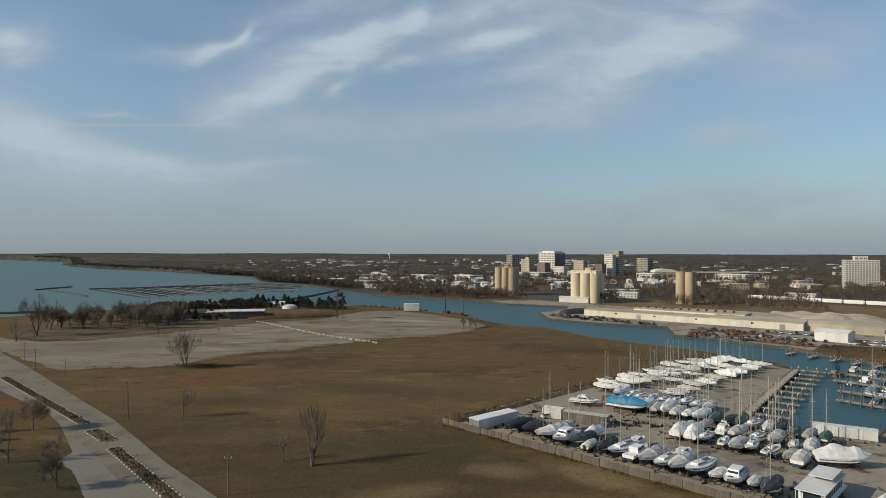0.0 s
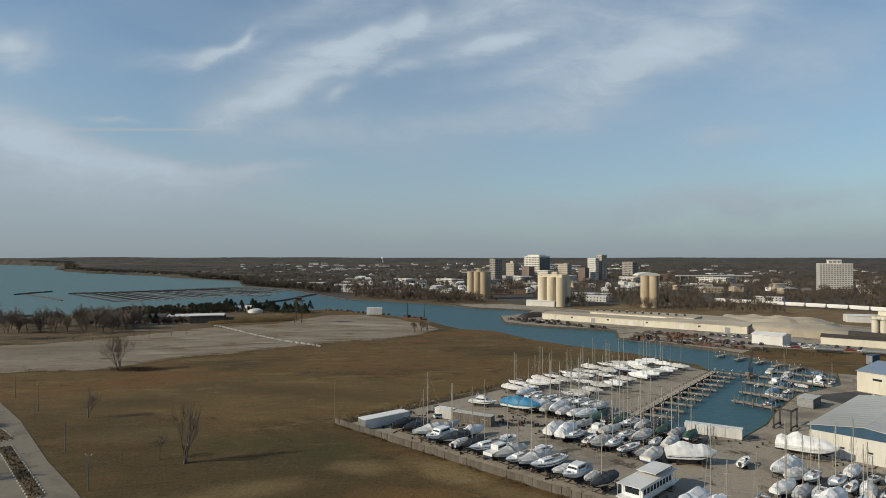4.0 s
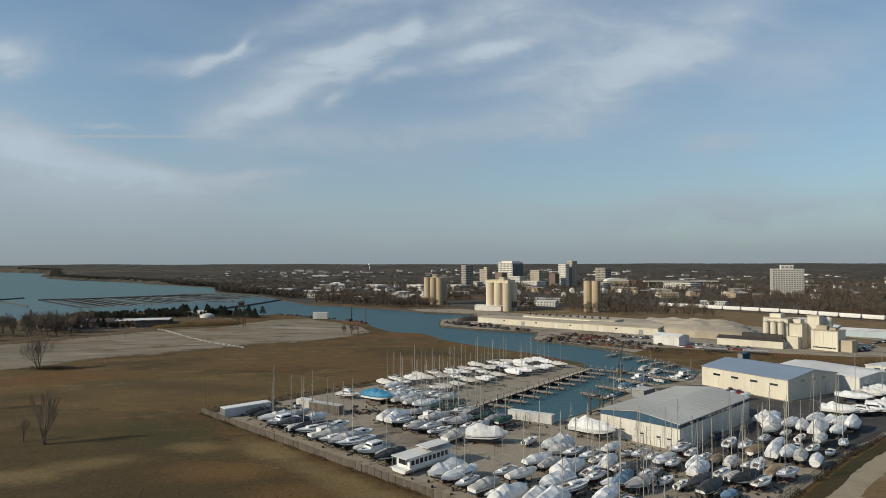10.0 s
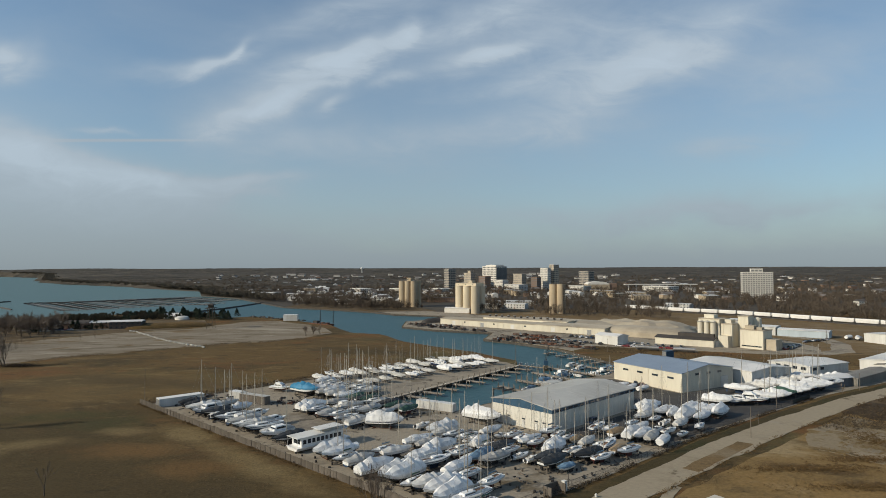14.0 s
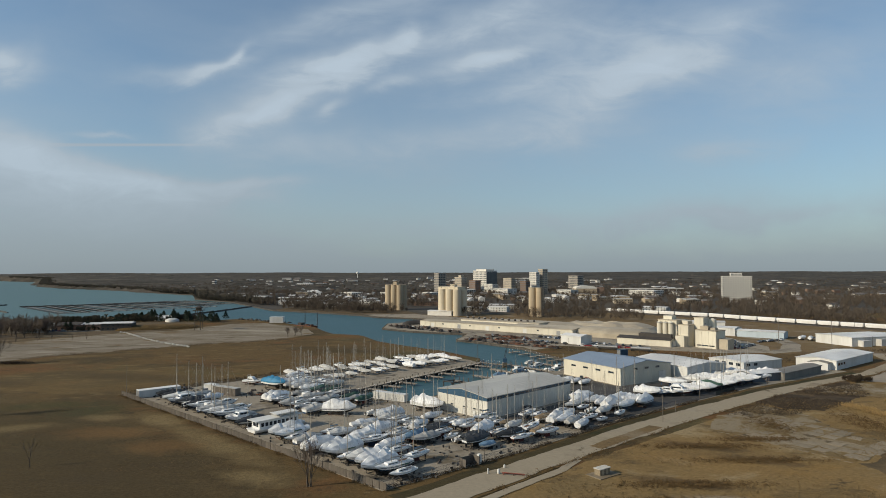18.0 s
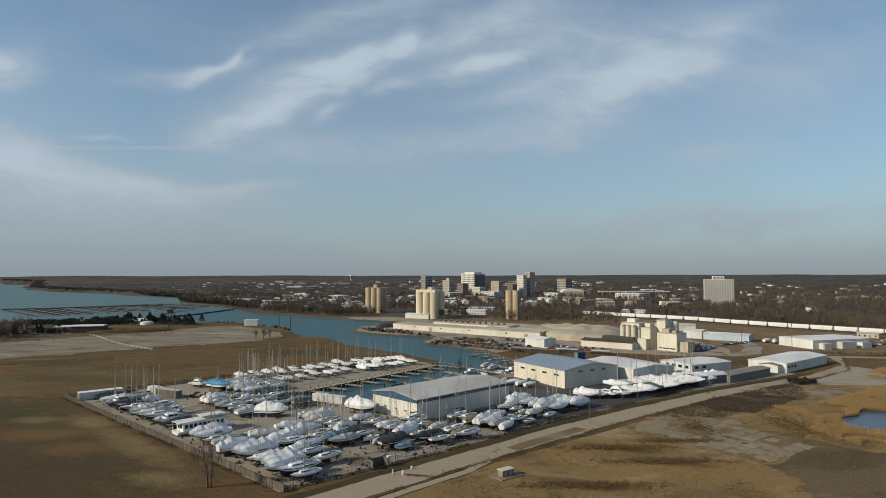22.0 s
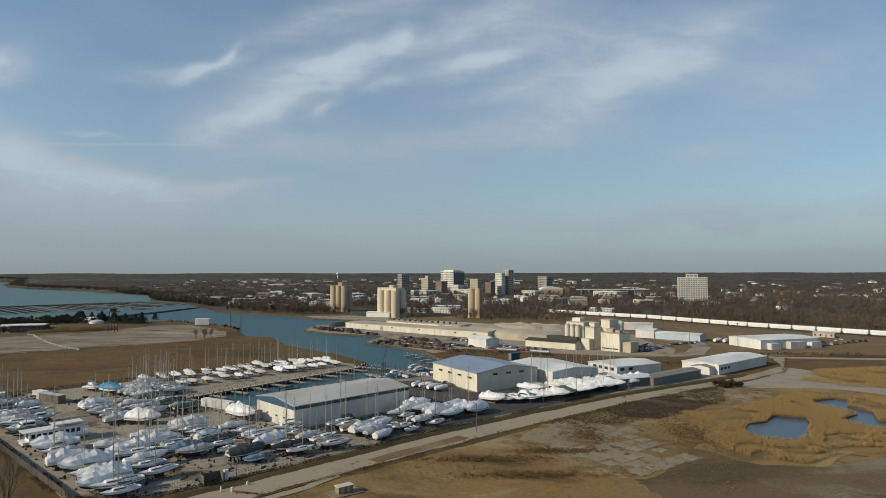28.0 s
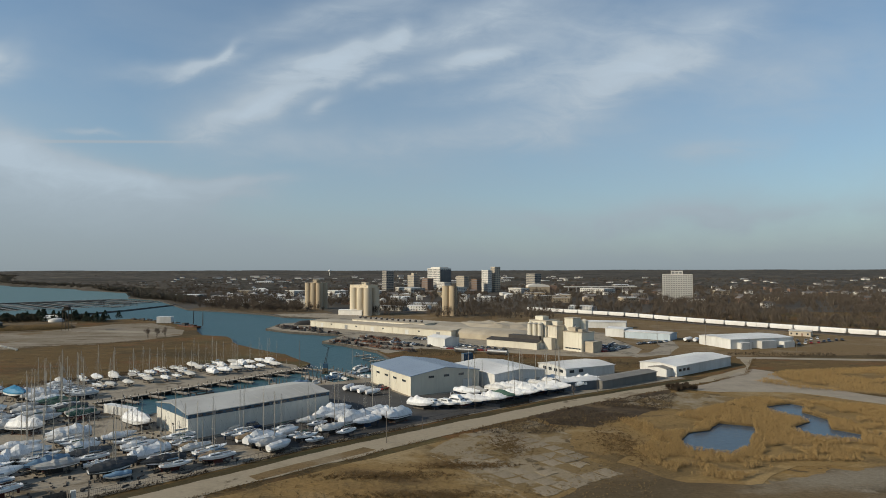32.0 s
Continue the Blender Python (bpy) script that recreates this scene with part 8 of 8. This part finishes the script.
def car(label, paint, L=4.6, van=False):
    t = thing("car", label, "car", "parked cars")
    W, h1, h2 = 1.8, 0.95 if not van else 1.1, 1.48 if not van else 2.0
    sec = lambda x, z0, z1, w: [(x, -w / 2, z0), (x, w / 2, z0), (x, w / 2 * 0.96, z1), (x, -w / 2 * 0.96, z1)]
    part("body", G().loft([sec(-L / 2, 0.35, 0.80, W * 0.92), sec(-L / 2 + 0.25, 0.28, h1, W), sec(0, 0.28, h1 + 0.02, W), sec(L / 2 - 0.6, 0.28, h1 - 0.1, W), sec(L / 2, 0.35, 0.68, W * 0.88)]), paint, t)
    a, b = (-L * 0.42, L * 0.20) if not van else (-L * 0.47, L * 0.34)
    part("cabin", G().loft([[(a, -W * 0.46, h1), (b, -W * 0.46, h1), (b, W * 0.46, h1), (a, W * 0.46, h1)], [(a + 0.45, -W * 0.38, h2), (b - 0.75, -W * 0.38, h2), (b - 0.75, W * 0.38, h2), (a + 0.45, W * 0.38, h2)]]), GLASS, t)
    part("roof", G().box(a + 0.5, -W * 0.38, h2, b - 0.8, W * 0.38, h2 + 0.05), paint, t)
    for x in (-L * 0.31, L * 0.31):
        for y in (-W / 2, W / 2 - 0.22):
            part("wheel", G().tube((x, y, 0.33), (x, y + 0.22, 0.33), 0.33, n=12), RUBBER, t)
    return t


PAINT = [mat("car_paint_" + n, c, None, 0.5, 0.3, vary=0.15, fine=0.04, spec=0.5) for n, c in (("white", (0.62, 0.62, 0.62)), ("grey", (0.20, 0.20, 0.21)), ("black", (0.02, 0.02, 0.022)), ("red", (0.22, 0.02, 0.018)), ("blue", (0.03, 0.06, 0.13)))]
CARS = [car("white parked car on the gravel", PAINT[0]), car("grey parked car on the gravel", PAINT[1]), car("black parked car on the gravel", PAINT[2]), car("red parked pickup by the shed", PAINT[3], 5.2), car("dark blue parked van", PAINT[4], 5.0, True)]
CARS[0].matrix_basis = pose(32, 187, 0.07, 0, 0, 20)
CARS[1].matrix_basis = pose(203, 206, 0.1, 0, 0, 100)
CARS[2].matrix_basis = pose(240, 202, 0.1, 0, 0, 20)
CARS[3].matrix_basis = pose(196, 209, 0.1, 0, 0, 60)
CARS[4].matrix_basis = pose(160, 148, 0.1, 0, 0, 45)


def park(n, p, q, heading, seed, jit=1.0):
    r = random.Random(seed)
    for i in range(n):
        f = (i + 0.5) / n
        copy_thing(r.choice(CARS[:3] + CARS[:3] + CARS), pose(p[0] + (q[0] - p[0]) * f + r.uniform(-jit, jit), p[1] + (q[1] - p[1]) * f + r.uniform(-jit, jit), 0.07, 0, 0, heading + r.uniform(-8, 8) + 180 * (r.random() < 0.5)))


park(9, (204, 392), (232, 368), 55, 1)
park(8, (190, 372), (216, 346), 50, 2)
park(9, (222, 340), (262, 318), -30, 3)
park(8, (232, 352), (262, 330), 60, 4)
park(7, (318, 318), (340, 338), 30, 5)
park(7, (320, 330), (336, 356), 100, 6)
park(9, (445, 345), (500, 372), 60, 7)
park(5, (452, 356), (490, 382), 60, 8)
park(6, (350, 352), (374, 366), 40, 12, 2.0)
park(6, (400, 372), (440, 384), 60, 13, 2.0)
park(4, (214, 207), (232, 214), 30, 9, 0.3)
park(3, (188, 200), (196, 214), 70, 10, 0.5)


def rail_tank(x, y, a):
    t = thing("tank_trailer", "grey steel cylindrical tank trailer", "trailer", m=pose(x, y, 0.07, 0, 0, a))
    part("tank", G().tube((-6, 0, 1.9), (6, 0, 1.9), 1.0, n=14), STEEL, t)
    part("chassis", G().box(-7.2, -0.9, 0.7, 7.2, 0.9, 0.9), DARKST, t)
    for x_ in (-5.5, -4.3, 5.2):
        for y_ in (-1.0, 0.7):
            part("wheel", G().tube((x_, y_, 0.5), (x_, y_ + 0.3, 0.5), 0.5, n=10), RUBBER, t)


rail_tank(236, 318, -28)
rail_tank(254, 309, -28)


GREYSCRAP = mat("grey_scrap_iron", (0.130, 0.118, 0.105), (0.060, 0.056, 0.052), 0.6, 0.8, vary=0.4, fine=0.3)
SCRAPM = mat("dark_scrap_iron", (0.105, 0.062, 0.045), (0.055, 0.042, 0.036), 0.6, 0.85, vary=0.4, fine=0.3)


def scrap(x, y, a, seed, s=1.0):
    """A heap of rusty frames, drums and beams in the works yard."""
    r = random.Random(seed)
    t = thing("scrap_stack", "stack of rusty iron frames and beams", "scrap", "scrap stacks", pose(x, y, 0.06, 0, 0, a) @ Matrix.Scale(s, 4))
    part("base_frame", G().box(-3.2, -1.3, 0, 3.2, 1.3, 0.35), DARKST, t)
    g = G()
    for k in range(5):
        x0 = r.uniform(-2.8, 0.8)
        g.box(x0, -1.2 + 0.45 * k, 0.35, x0 + r.uniform(1.5, 2.4), -0.9 + 0.45 * k, r.uniform(0.7, 1.7))
    tagged(part("beam_jumble", g, (SCRAPM, GREYSCRAP, SCRAPM, RUST)[seed % 4], t), "jumbled rusty beams", kind="stuff")
    part("drum", G().tube((r.uniform(-2, 2), -0.6, 1.2), (r.uniform(-2, 2), 0.7, 1.5), 0.5, n=10), SCRAPM if seed % 2 else STEEL, t)
    return t


SC = [scrap(120, 452, -40, 1), scrap(128, 447, -40, 5), scrap(150, 372, -50, 2), scrap(181, 391, -38, 3)]
r_ = random.Random(4)
for p, q, n in (((90, 480), (150, 425), 16), ((86, 490), (128, 462), 12), ((148, 382), (196, 330), 18), ((156, 388), (200, 348), 16), ((166, 400), (196, 372), 10), ((175, 352), (205, 322), 8), ((172, 400), (196, 380), 9)):
    for k in range(n):
        f = (k + r_.random()) / n
        copy_thing(SC[3] if n == 9 or (p[0] > 145 and r_.random() < 0.4) else r_.choice(SC[:3]), pose(p[0] + (q[0] - p[0]) * f + r_.uniform(-2, 2), p[1] + (q[1] - p[1]) * f + r_.uniform(-2, 2), 0.06, 0, 0, -40 + r_.choice((0, 90, 20)) + r_.uniform(-10, 10)) @ Matrix.Scale(r_.uniform(0.7, 1.25), 4))
# odds and ends in the corner of the boatyard
for k in range(26):
    f = r_.random()
    x, y = yp(r_.uniform(3, 30), r_.uniform(3, 30)) if k < 16 else yp(r_.uniform(34, 60), r_.uniform(34, 42))
    copy_thing(r_.choice(SC), pose(x, y, 0.06, 0, 0, r_.uniform(0, 180)) @ Matrix.Scale(r_.uniform(0.3, 0.6), 4))
mound("coal_heap", "low heap of black coal behind the scrap", 110, 512, 15, 6, 3.4, 25, DARKROOF, 0.2, lumps=0.8)
# river point clutter: barge, rocks and pilings
bg_ = thing("work_barge", "rusty work barge moored at the gravel point", "barge", m=pose(8, 497, -1.5, 0, 0, -38))
part("hull", G().loft([[(-11, -4, 0.4), (11, -4, 0.4), (11, 4, 0.4), (-11, 4, 0.4)], [(-12, -4.2, 2.0), (12, -4.2, 2.0), (12, 4.2, 2.0), (-12, 4.2, 2.0)]]), RUST, bg_)
part("deckhouse", G().box(-9, -2, 2.0, -4, 2, 4.2), DARKST, bg_)
for i in range(4):
    part("crate", G().box(-2 + i * 3, -1.5, 2.0, 0 + i * 3, 1.5, 2.8 + 0.4 * (i % 2)), RUST if i % 2 else DARKST, bg_)
for x, y in ((2, 522), (17, 504)):
    pole("piling", "tall dark mooring pile in the river", x, y, 12, 0, 0.45, DARKST)
for i in range(26):
    f = i / 25
    b = tagged(new("boulder", rip_me[i % 5]), "grey riprap boulder on the river bank", "boulder", "riprap boulders")
    b.matrix_basis = pose(-75 + 62 * f + rnd.uniform(-2, 2), 575 - 48 * f + rnd.uniform(-4, 2), 0.02, 0, 0, rnd.uniform(0, 360)) @ Matrix.Scale(rnd.uniform(1.2, 2.6), 4)

# ---- lookout tower, dome and park houses ----
DARKWOOD = mat("dark_stained_timber", (0.075, 0.058, 0.042), (0.048, 0.038, 0.028), 0.4, 0.9, vary=0.15, fine=0.25)
lt = thing("lookout_tower", "tall dark timber lookout tower on four legs", "tower", m=pose(-77, 463, 0))
for x in (-2.6, 2.6):
    for y in (-2.6, 2.6):
        part("leg", G().tube((x, y, -0.1), (x * 0.8, y * 0.8, 16.5), 0.24, n=6), DARKWOOD, lt)
for z in (5, 10, 15):
    part("brace", G().tube((-2.5, -2.5, z - 4), (2.4, -2.4, z), 0.1, n=4).tube((2.5, -2.5, z - 4), (-2.4, -2.4, z), 0.07, n=4), DARKWOOD, lt)
part("deck", G().box(-3.8, -3.8, 16.5, 3.8, 3.8, 17.0), DARKWOOD, lt)
part("cabin", G().box(-1.8, -1.8, 16.9, 1.8, 1.8, 19.2), DARKWOOD, lt)
part("roof", G().loft([[(-3, -3, 19.2), (3, -3, 19.2), (3, 3, 19.2), (-3, 3, 19.2)], [(-0.4, -0.4, 20.6), (0.4, -0.4, 20.6), (0.4, 0.4, 20.6), (-0.4, 0.4, 20.6)]]), DARKROOF, lt)
dm = thing("white_dome", "low white dome building among evergreens", "dome", m=pose(-136, 549, 0))
part("drum", G().tube((0, 0, 0), (0, 0, 1.4), 6.6, n=28), PALEW, dm)
part("dome", G().loft([[(6.4 * cos(e) * cos(2 * pi * k / 28), 6.4 * cos(e) * sin(2 * pi * k / 28), 1.4 + 2.3 * sin(e)) for k in range(28)] for e in (0, 0.3, 0.6, 0.9, 1.2, 1.45)]), WHITESH, dm)


def house(label, x, y, a, L, W, H, wall, roof, rise=2.2):
    t = thing("house", label, "house", "houses", pose(x, y, 0, 0, 0, a))
    part("wall", G().box(-L / 2, -W / 2, 0, L / 2, W / 2, H), wall, t)
    o = 0.4
    part("roof", G().add([(-L / 2 - o, -W / 2 - o, H - 0.2), (L / 2 + o, -W / 2 - o, H - 0.2), (L / 2 + o, W / 2 + o, H - 0.2), (-L / 2 - o, W / 2 + o, H - 0.2), (-L / 2 - o, 0, H + rise), (L / 2 + o, 0, H + rise)],
                         [(0, 1, 5, 4), (2, 3, 4, 5), (0, 4, 3), (1, 2, 5), (3, 2, 1, 0)]), roof, t)
    n = max(2, int(L / 3.5))
    win = G()
    for k in range(n):
        xa = -L / 2 + L * (k + 0.3) / n
        if k == n // 2:
            part("door", G().box(xa, -W / 2 - 0.05, 0.05, xa + 1.0, -W / 2 - 0.01, 2.15), BRICKW, t)
        else:
            win.box(xa, -W / 2 - 0.05, 1.0, xa + 1.2, -W / 2 - 0.01, 2.3)
        if H > 4.5:
            win.box(xa, -W / 2 - 0.05, 3.8, xa + 1.2, -W / 2 - 0.01, 5.0)
    tagged(part("windows", win, GLASS, t), "small dark windows", kind="stuff")
    if rise > 1.5:
        part("chimney", G().box(L * 0.2, 0.3, H, L * 0.2 + 0.7, 1.0, H + rise + 0.8), BRICKW, t)
    return t


house("small white park house", -222, 462, 8, 9, 7, 3.2, PALEW, WHITEROOF)
house("white park pavilion with pale roof", -208, 470, 5, 22, 10, 3.6, PALEW, WHITEROOF)
house("brown brick park building", -190, 468, 10, 20, 12, 4.4, BRICKW, DARKROOF)
house("long park building with a white roof", -172, 474, 10, 30, 16, 4.6, BRICKW, WHITEROOF, 1.2)
house("park hall with dark walls and pale roof", -147, 466, 12, 24, 16, 6.0, DARKROOF, WHITEROOF, 1.0)
house("white shed beside the dome", -150, 562, 5, 16, 8, 3.2, PALEW, WHITEROOF)
mound("earth_bank", "brown grassy earth bank in the park", -118, 478, 34, 14, 3.0, 25, FIELD, 0.3)
park(6, (-206, 452), (-182, 450), 15, 11)
# houses of the town
H_ = [house("white two-storey town house", 640, 720, 10, 11, 9, 5.8, PALEW, SHINGLE), house("brick two-storey town house", 520, 820, -10, 12, 9, 6.0, BRICKW, SHINGLE), house("low white commercial building", 300, 900, 5, 26, 14, 5.0, PALEW, WHITEROOF, 0.6), house("tan low building with flat roof", 420, 950, 0, 22, 14, 6.5, TANCON, GREYROOF, 0.5)]
r_ = random.Random(9)
for p0_, p1_, p2_, p3_, n, ks in (((-260, 1080), (40, 830), (90, 960), (-200, 1350), 34, (0, 2, 2, 3, 0)), ((100, 900), (420, 860), (450, 1150), (80, 1200), 26, (2, 3, 2, 1)), ((480, 900), (900, 650), (1250, 900), (600, 1300), 30, (0, 1, 0, 0, 3)), ((-500, 1700), (300, 1500), (900, 2300), (-700, 2600), 20, (0, 2, 2)), ((600, 1400), (1500, 1200), (2400, 2400), (900, 2600), 20, (0, 2, 0)), ((380, 840), (560, 800), (600, 1000), (400, 1100), 12, (2, 3, 1))):
    for k in range(n):
        u, v = r_.random(), r_.random()
        x = p0_[0] * (1 - u) * (1 - v) + p1_[0] * u * (1 - v) + p2_[0] * u * v + p3_[0] * (1 - u) * v
        y = p0_[1] * (1 - u) * (1 - v) + p1_[1] * u * (1 - v) + p2_[1] * u * v + p3_[1] * (1 - u) * v
        far = max(1.0, y / 1300)
        copy_thing(H_[r_.choice(ks)], pose(x, y, land_height(x, y), 0, 0, r_.choice((0, 90)) + r_.uniform(-15, 15)) @ Matrix.Scale(r_.uniform(0.9, 1.3) * far, 4))


def far_houses(label, n, zone, wall, roof, seed):
    """Small far houses strewn between the trees: walls and gabled roofs."""
    r = random.Random(seed)
    w, f = G(), G()
    (xa, ya), (xb, yb), (xc, yc), (xd, yd) = zone
    for _ in range(n):
        u, v = r.random(), r.random()
        x = (xa * (1 - u) + xb * u) * (1 - v) + (xd * (1 - u) + xc * u) * v
        y = (ya * (1 - u) + yb * u) * (1 - v) + (yd * (1 - u) + yc * u) * v
        if inside((x, y), WATERLINE):
            continue
        z, k = land_height(x, y) - 0.3, 1 + max(0.0, y - 1200) / 1500
        L, W, H, R = r.uniform(8, 15) * k, r.uniform(7, 9) * k, r.uniform(4.5, 7) * k, r.uniform(1.5, 3) * k
        a = r.choice((0.1, 1.67)) + r.uniform(-0.2, 0.2)
        c, d = cos(a), sin(a)
        P = lambda p, q, h: (x + c * p - d * q, y + d * p + c * q, z + h)
        w.obox(x, y, z, L, W, H, a)
        f.add([P(-L / 2, -W / 2, H), P(L / 2, -W / 2, H), P(L / 2, W / 2, H), P(-L / 2, W / 2, H), P(-L / 2, 0, H + R), P(L / 2, 0, H + R)], [(0, 1, 5, 4), (2, 3, 4, 5), (0, 4, 3), (1, 2, 5)])
    tagged(part("far_house_walls", w, wall), label + ", walls", "houses", kind="stuff")
    tagged(part("far_house_roofs", f, roof), label + ", roofs", "houses", kind="stuff")


far_houses("pale houses strewn through the far woods", 100, ((-650, 1650), (500, 1300), (900, 2600), (-900, 2700)), PALEW, SHINGLE, 1)
far_houses("pale houses in the wooded suburb", 60, ((520, 1000), (1300, 700), (2300, 1700), (700, 2100)), PALEW, SHINGLE, 2)
far_houses("white-roofed sheds across the river", 50, ((-330, 1150), (60, 820), (420, 900), (-150, 1500)), PALEW, WHITEROOF, 3)
far_houses("brick houses in the wooded suburb", 50, ((-300, 1500), (1000, 900), (1900, 1500), (-400, 2300)), BRICKW, SHINGLE, 4)
# larger pale buildings across the river
for x, y, a, L, W, H, wl, rf in ((-180, 985, -8, 44, 22, 8, PALEW, WHITEROOF), (-100, 870, -10, 20, 12, 5, PALEW, WHITEROOF), (-62, 858, -12, 46, 20, 6, GREYROOF, WHITEROOF), (-45, 820, -10, 14, 9, 5, PALEW, WHITEROOF), (-20, 800, -12, 30, 12, 5, PALEW, GREYROOF), (-125, 1010, -8, 36, 16, 6, BRICKW, DARKROOF), (15, 760, -25, 30, 12, 5, BRICKW, DARKROOF), (170, 700, -30, 40, 14, 5, GREYROOF, GREYROOF), (205, 690, -30, 26, 12, 6, WHITESH, WHITEROOF), (210, 760, -10, 60, 16, 5, GREYROOF, WHITEROOF), (120, 830, -10, 50, 16, 6, BRICKW, DARKROOF), (400, 690, -40, 30, 14, 5, WHITESH, WHITEROOF), (488, 402, -42, 14, 9, 3.5, LIGHTTAN, GREYROOF), (545, 330, -30, 40, 22, 7, TANCON, DARKROOF)):
    house("long low pale-roofed building across the river", x, y, a, L, W, H, wl, rf, 0.8)
wt = thing("water_tower", "white ball water tower on the horizon", "water tower", m=pose(-260, 3000, land_height(-260, 3000)))
part("stem", G().tube((0, 0, 0), (0, 0, 26), 2.0, n=10), WHITESH, wt)
part("tank", G().loft([[(8 * cos(e) * cos(2 * pi * k / 16), 8 * cos(e) * sin(2 * pi * k / 16), 30 + 6 * sin(e)) for k in range(16)] for e in (-1.4, -0.9, -0.4, 0, 0.4, 0.9, 1.4)]), WHITESH, wt)

# ---- lake marina ----


DOCKWOOD = mat("dark_wet_dock_timber", (0.060, 0.054, 0.047), (0.038, 0.034, 0.03), 0.5, 0.85, vary=0.15, fine=0.3)


PALEDOCK = mat("bleached_dock_boards", (0.235, 0.235, 0.222), (0.13, 0.13, 0.125), 0.1, 0.85, vary=0.25, fine=0.3)


def marina_dock(x, y, a, L, seed):
    r = random.Random(seed)
    t = thing("marina_dock", "long floating marina dock with fingers and piles", "dock", "marina docks", pose(x, y, -1.5, 0, 0, a))
    part("walkway", G().box(0, -1.5, 0.1, L, 1.5, 0.6), PALEDOCK, t)
    fg, pl = G(), G()
    k = 4.0
    while k < L:
        fg.box(k - 0.9, 1.2, 0.1, k + 0.9, 9.5, 0.5).box(k - 0.9, -9.5, 0.1, k + 0.9, -1.2, 0.5)
        for y_ in (-9.5, 9.5):
            pl.tube((k, y_, -1), (k, y_, 1.1), 0.25, n=5)
        k += 9.0
    tagged(part("fingers", fg, DOCKWOOD if seed % 3 else PALEDOCK, t), "narrow slip fingers", kind="stuff")
    tagged(part("piles", pl, DOCKWOOD, t), "dark mooring piles", kind="stuff")
    return t


for i in range(11):
    marina_dock(-474 + 15 * i, 846 + 17.5 * i, -46 + 0.6 * i, 205 - 4 * i, i)
for i, (x, y, a, L) in enumerate(((-478, 842, 48, 225), (-330, 700, 48, 200), (-262, 905, -40, 60), (-236, 820, -30, 46))):
    marina_dock(x, y, a, L, 20 + i)



DARKSTONE = mat("dark_wet_stone", (0.060, 0.056, 0.050), (0.035, 0.033, 0.03), 0.4, 0.8, vary=0.1, fine=0.4)


def riprap(name, label, path, w, h):
    g = G()
    rings = []
    L = sum(hypot(b[0] - a[0], b[1] - a[1]) for a, b in zip(path, path[1:]))
    n = int(L / 3)
    for k in range(n):
        x, y, a = along(path, L * k / n)
        j = lambda q: noise.noise((x * 0.6 + q, y * 0.6, q)) * 0.7
        rings.append([(x - sin(a) * u, y + cos(a) * u, z + j(u)) for u, z in ((-w, -2.5), (-w * 0.6, -0.9), (-w * 0.25, h), (w * 0.25, h), (w * 0.6, -0.9), (w, -2.5))])
    g.loft(rings, closed=False, caps=False)
    return tagged(part(name, g, DARKSTONE), label, "breakwater", kind="structure")


riprap("breakwater", "dark stone jetty between marina and river", [(-172, 640), (-152, 720), (-138, 850)], 2.6, 0.2)
riprap("breakwater", "stone breakwater in the lake", [(-480, 838), (-420, 872), (-300, 968)], 2.2, 0.1)
riprap("breakwater", "stone breakwater arm off the shore", [(-540, 820), (-536, 895)], 2.2, 0.1)
riprap("breakwater", "stone breakwater arm", [(-529, 822), (-470, 770), (-406, 706)], 1.6, -0.1)
riprap("breakwater", "low stone groyne by the park shore", [(-420, 480), (-364, 507), (-318, 528)], 2.0, 0.1)
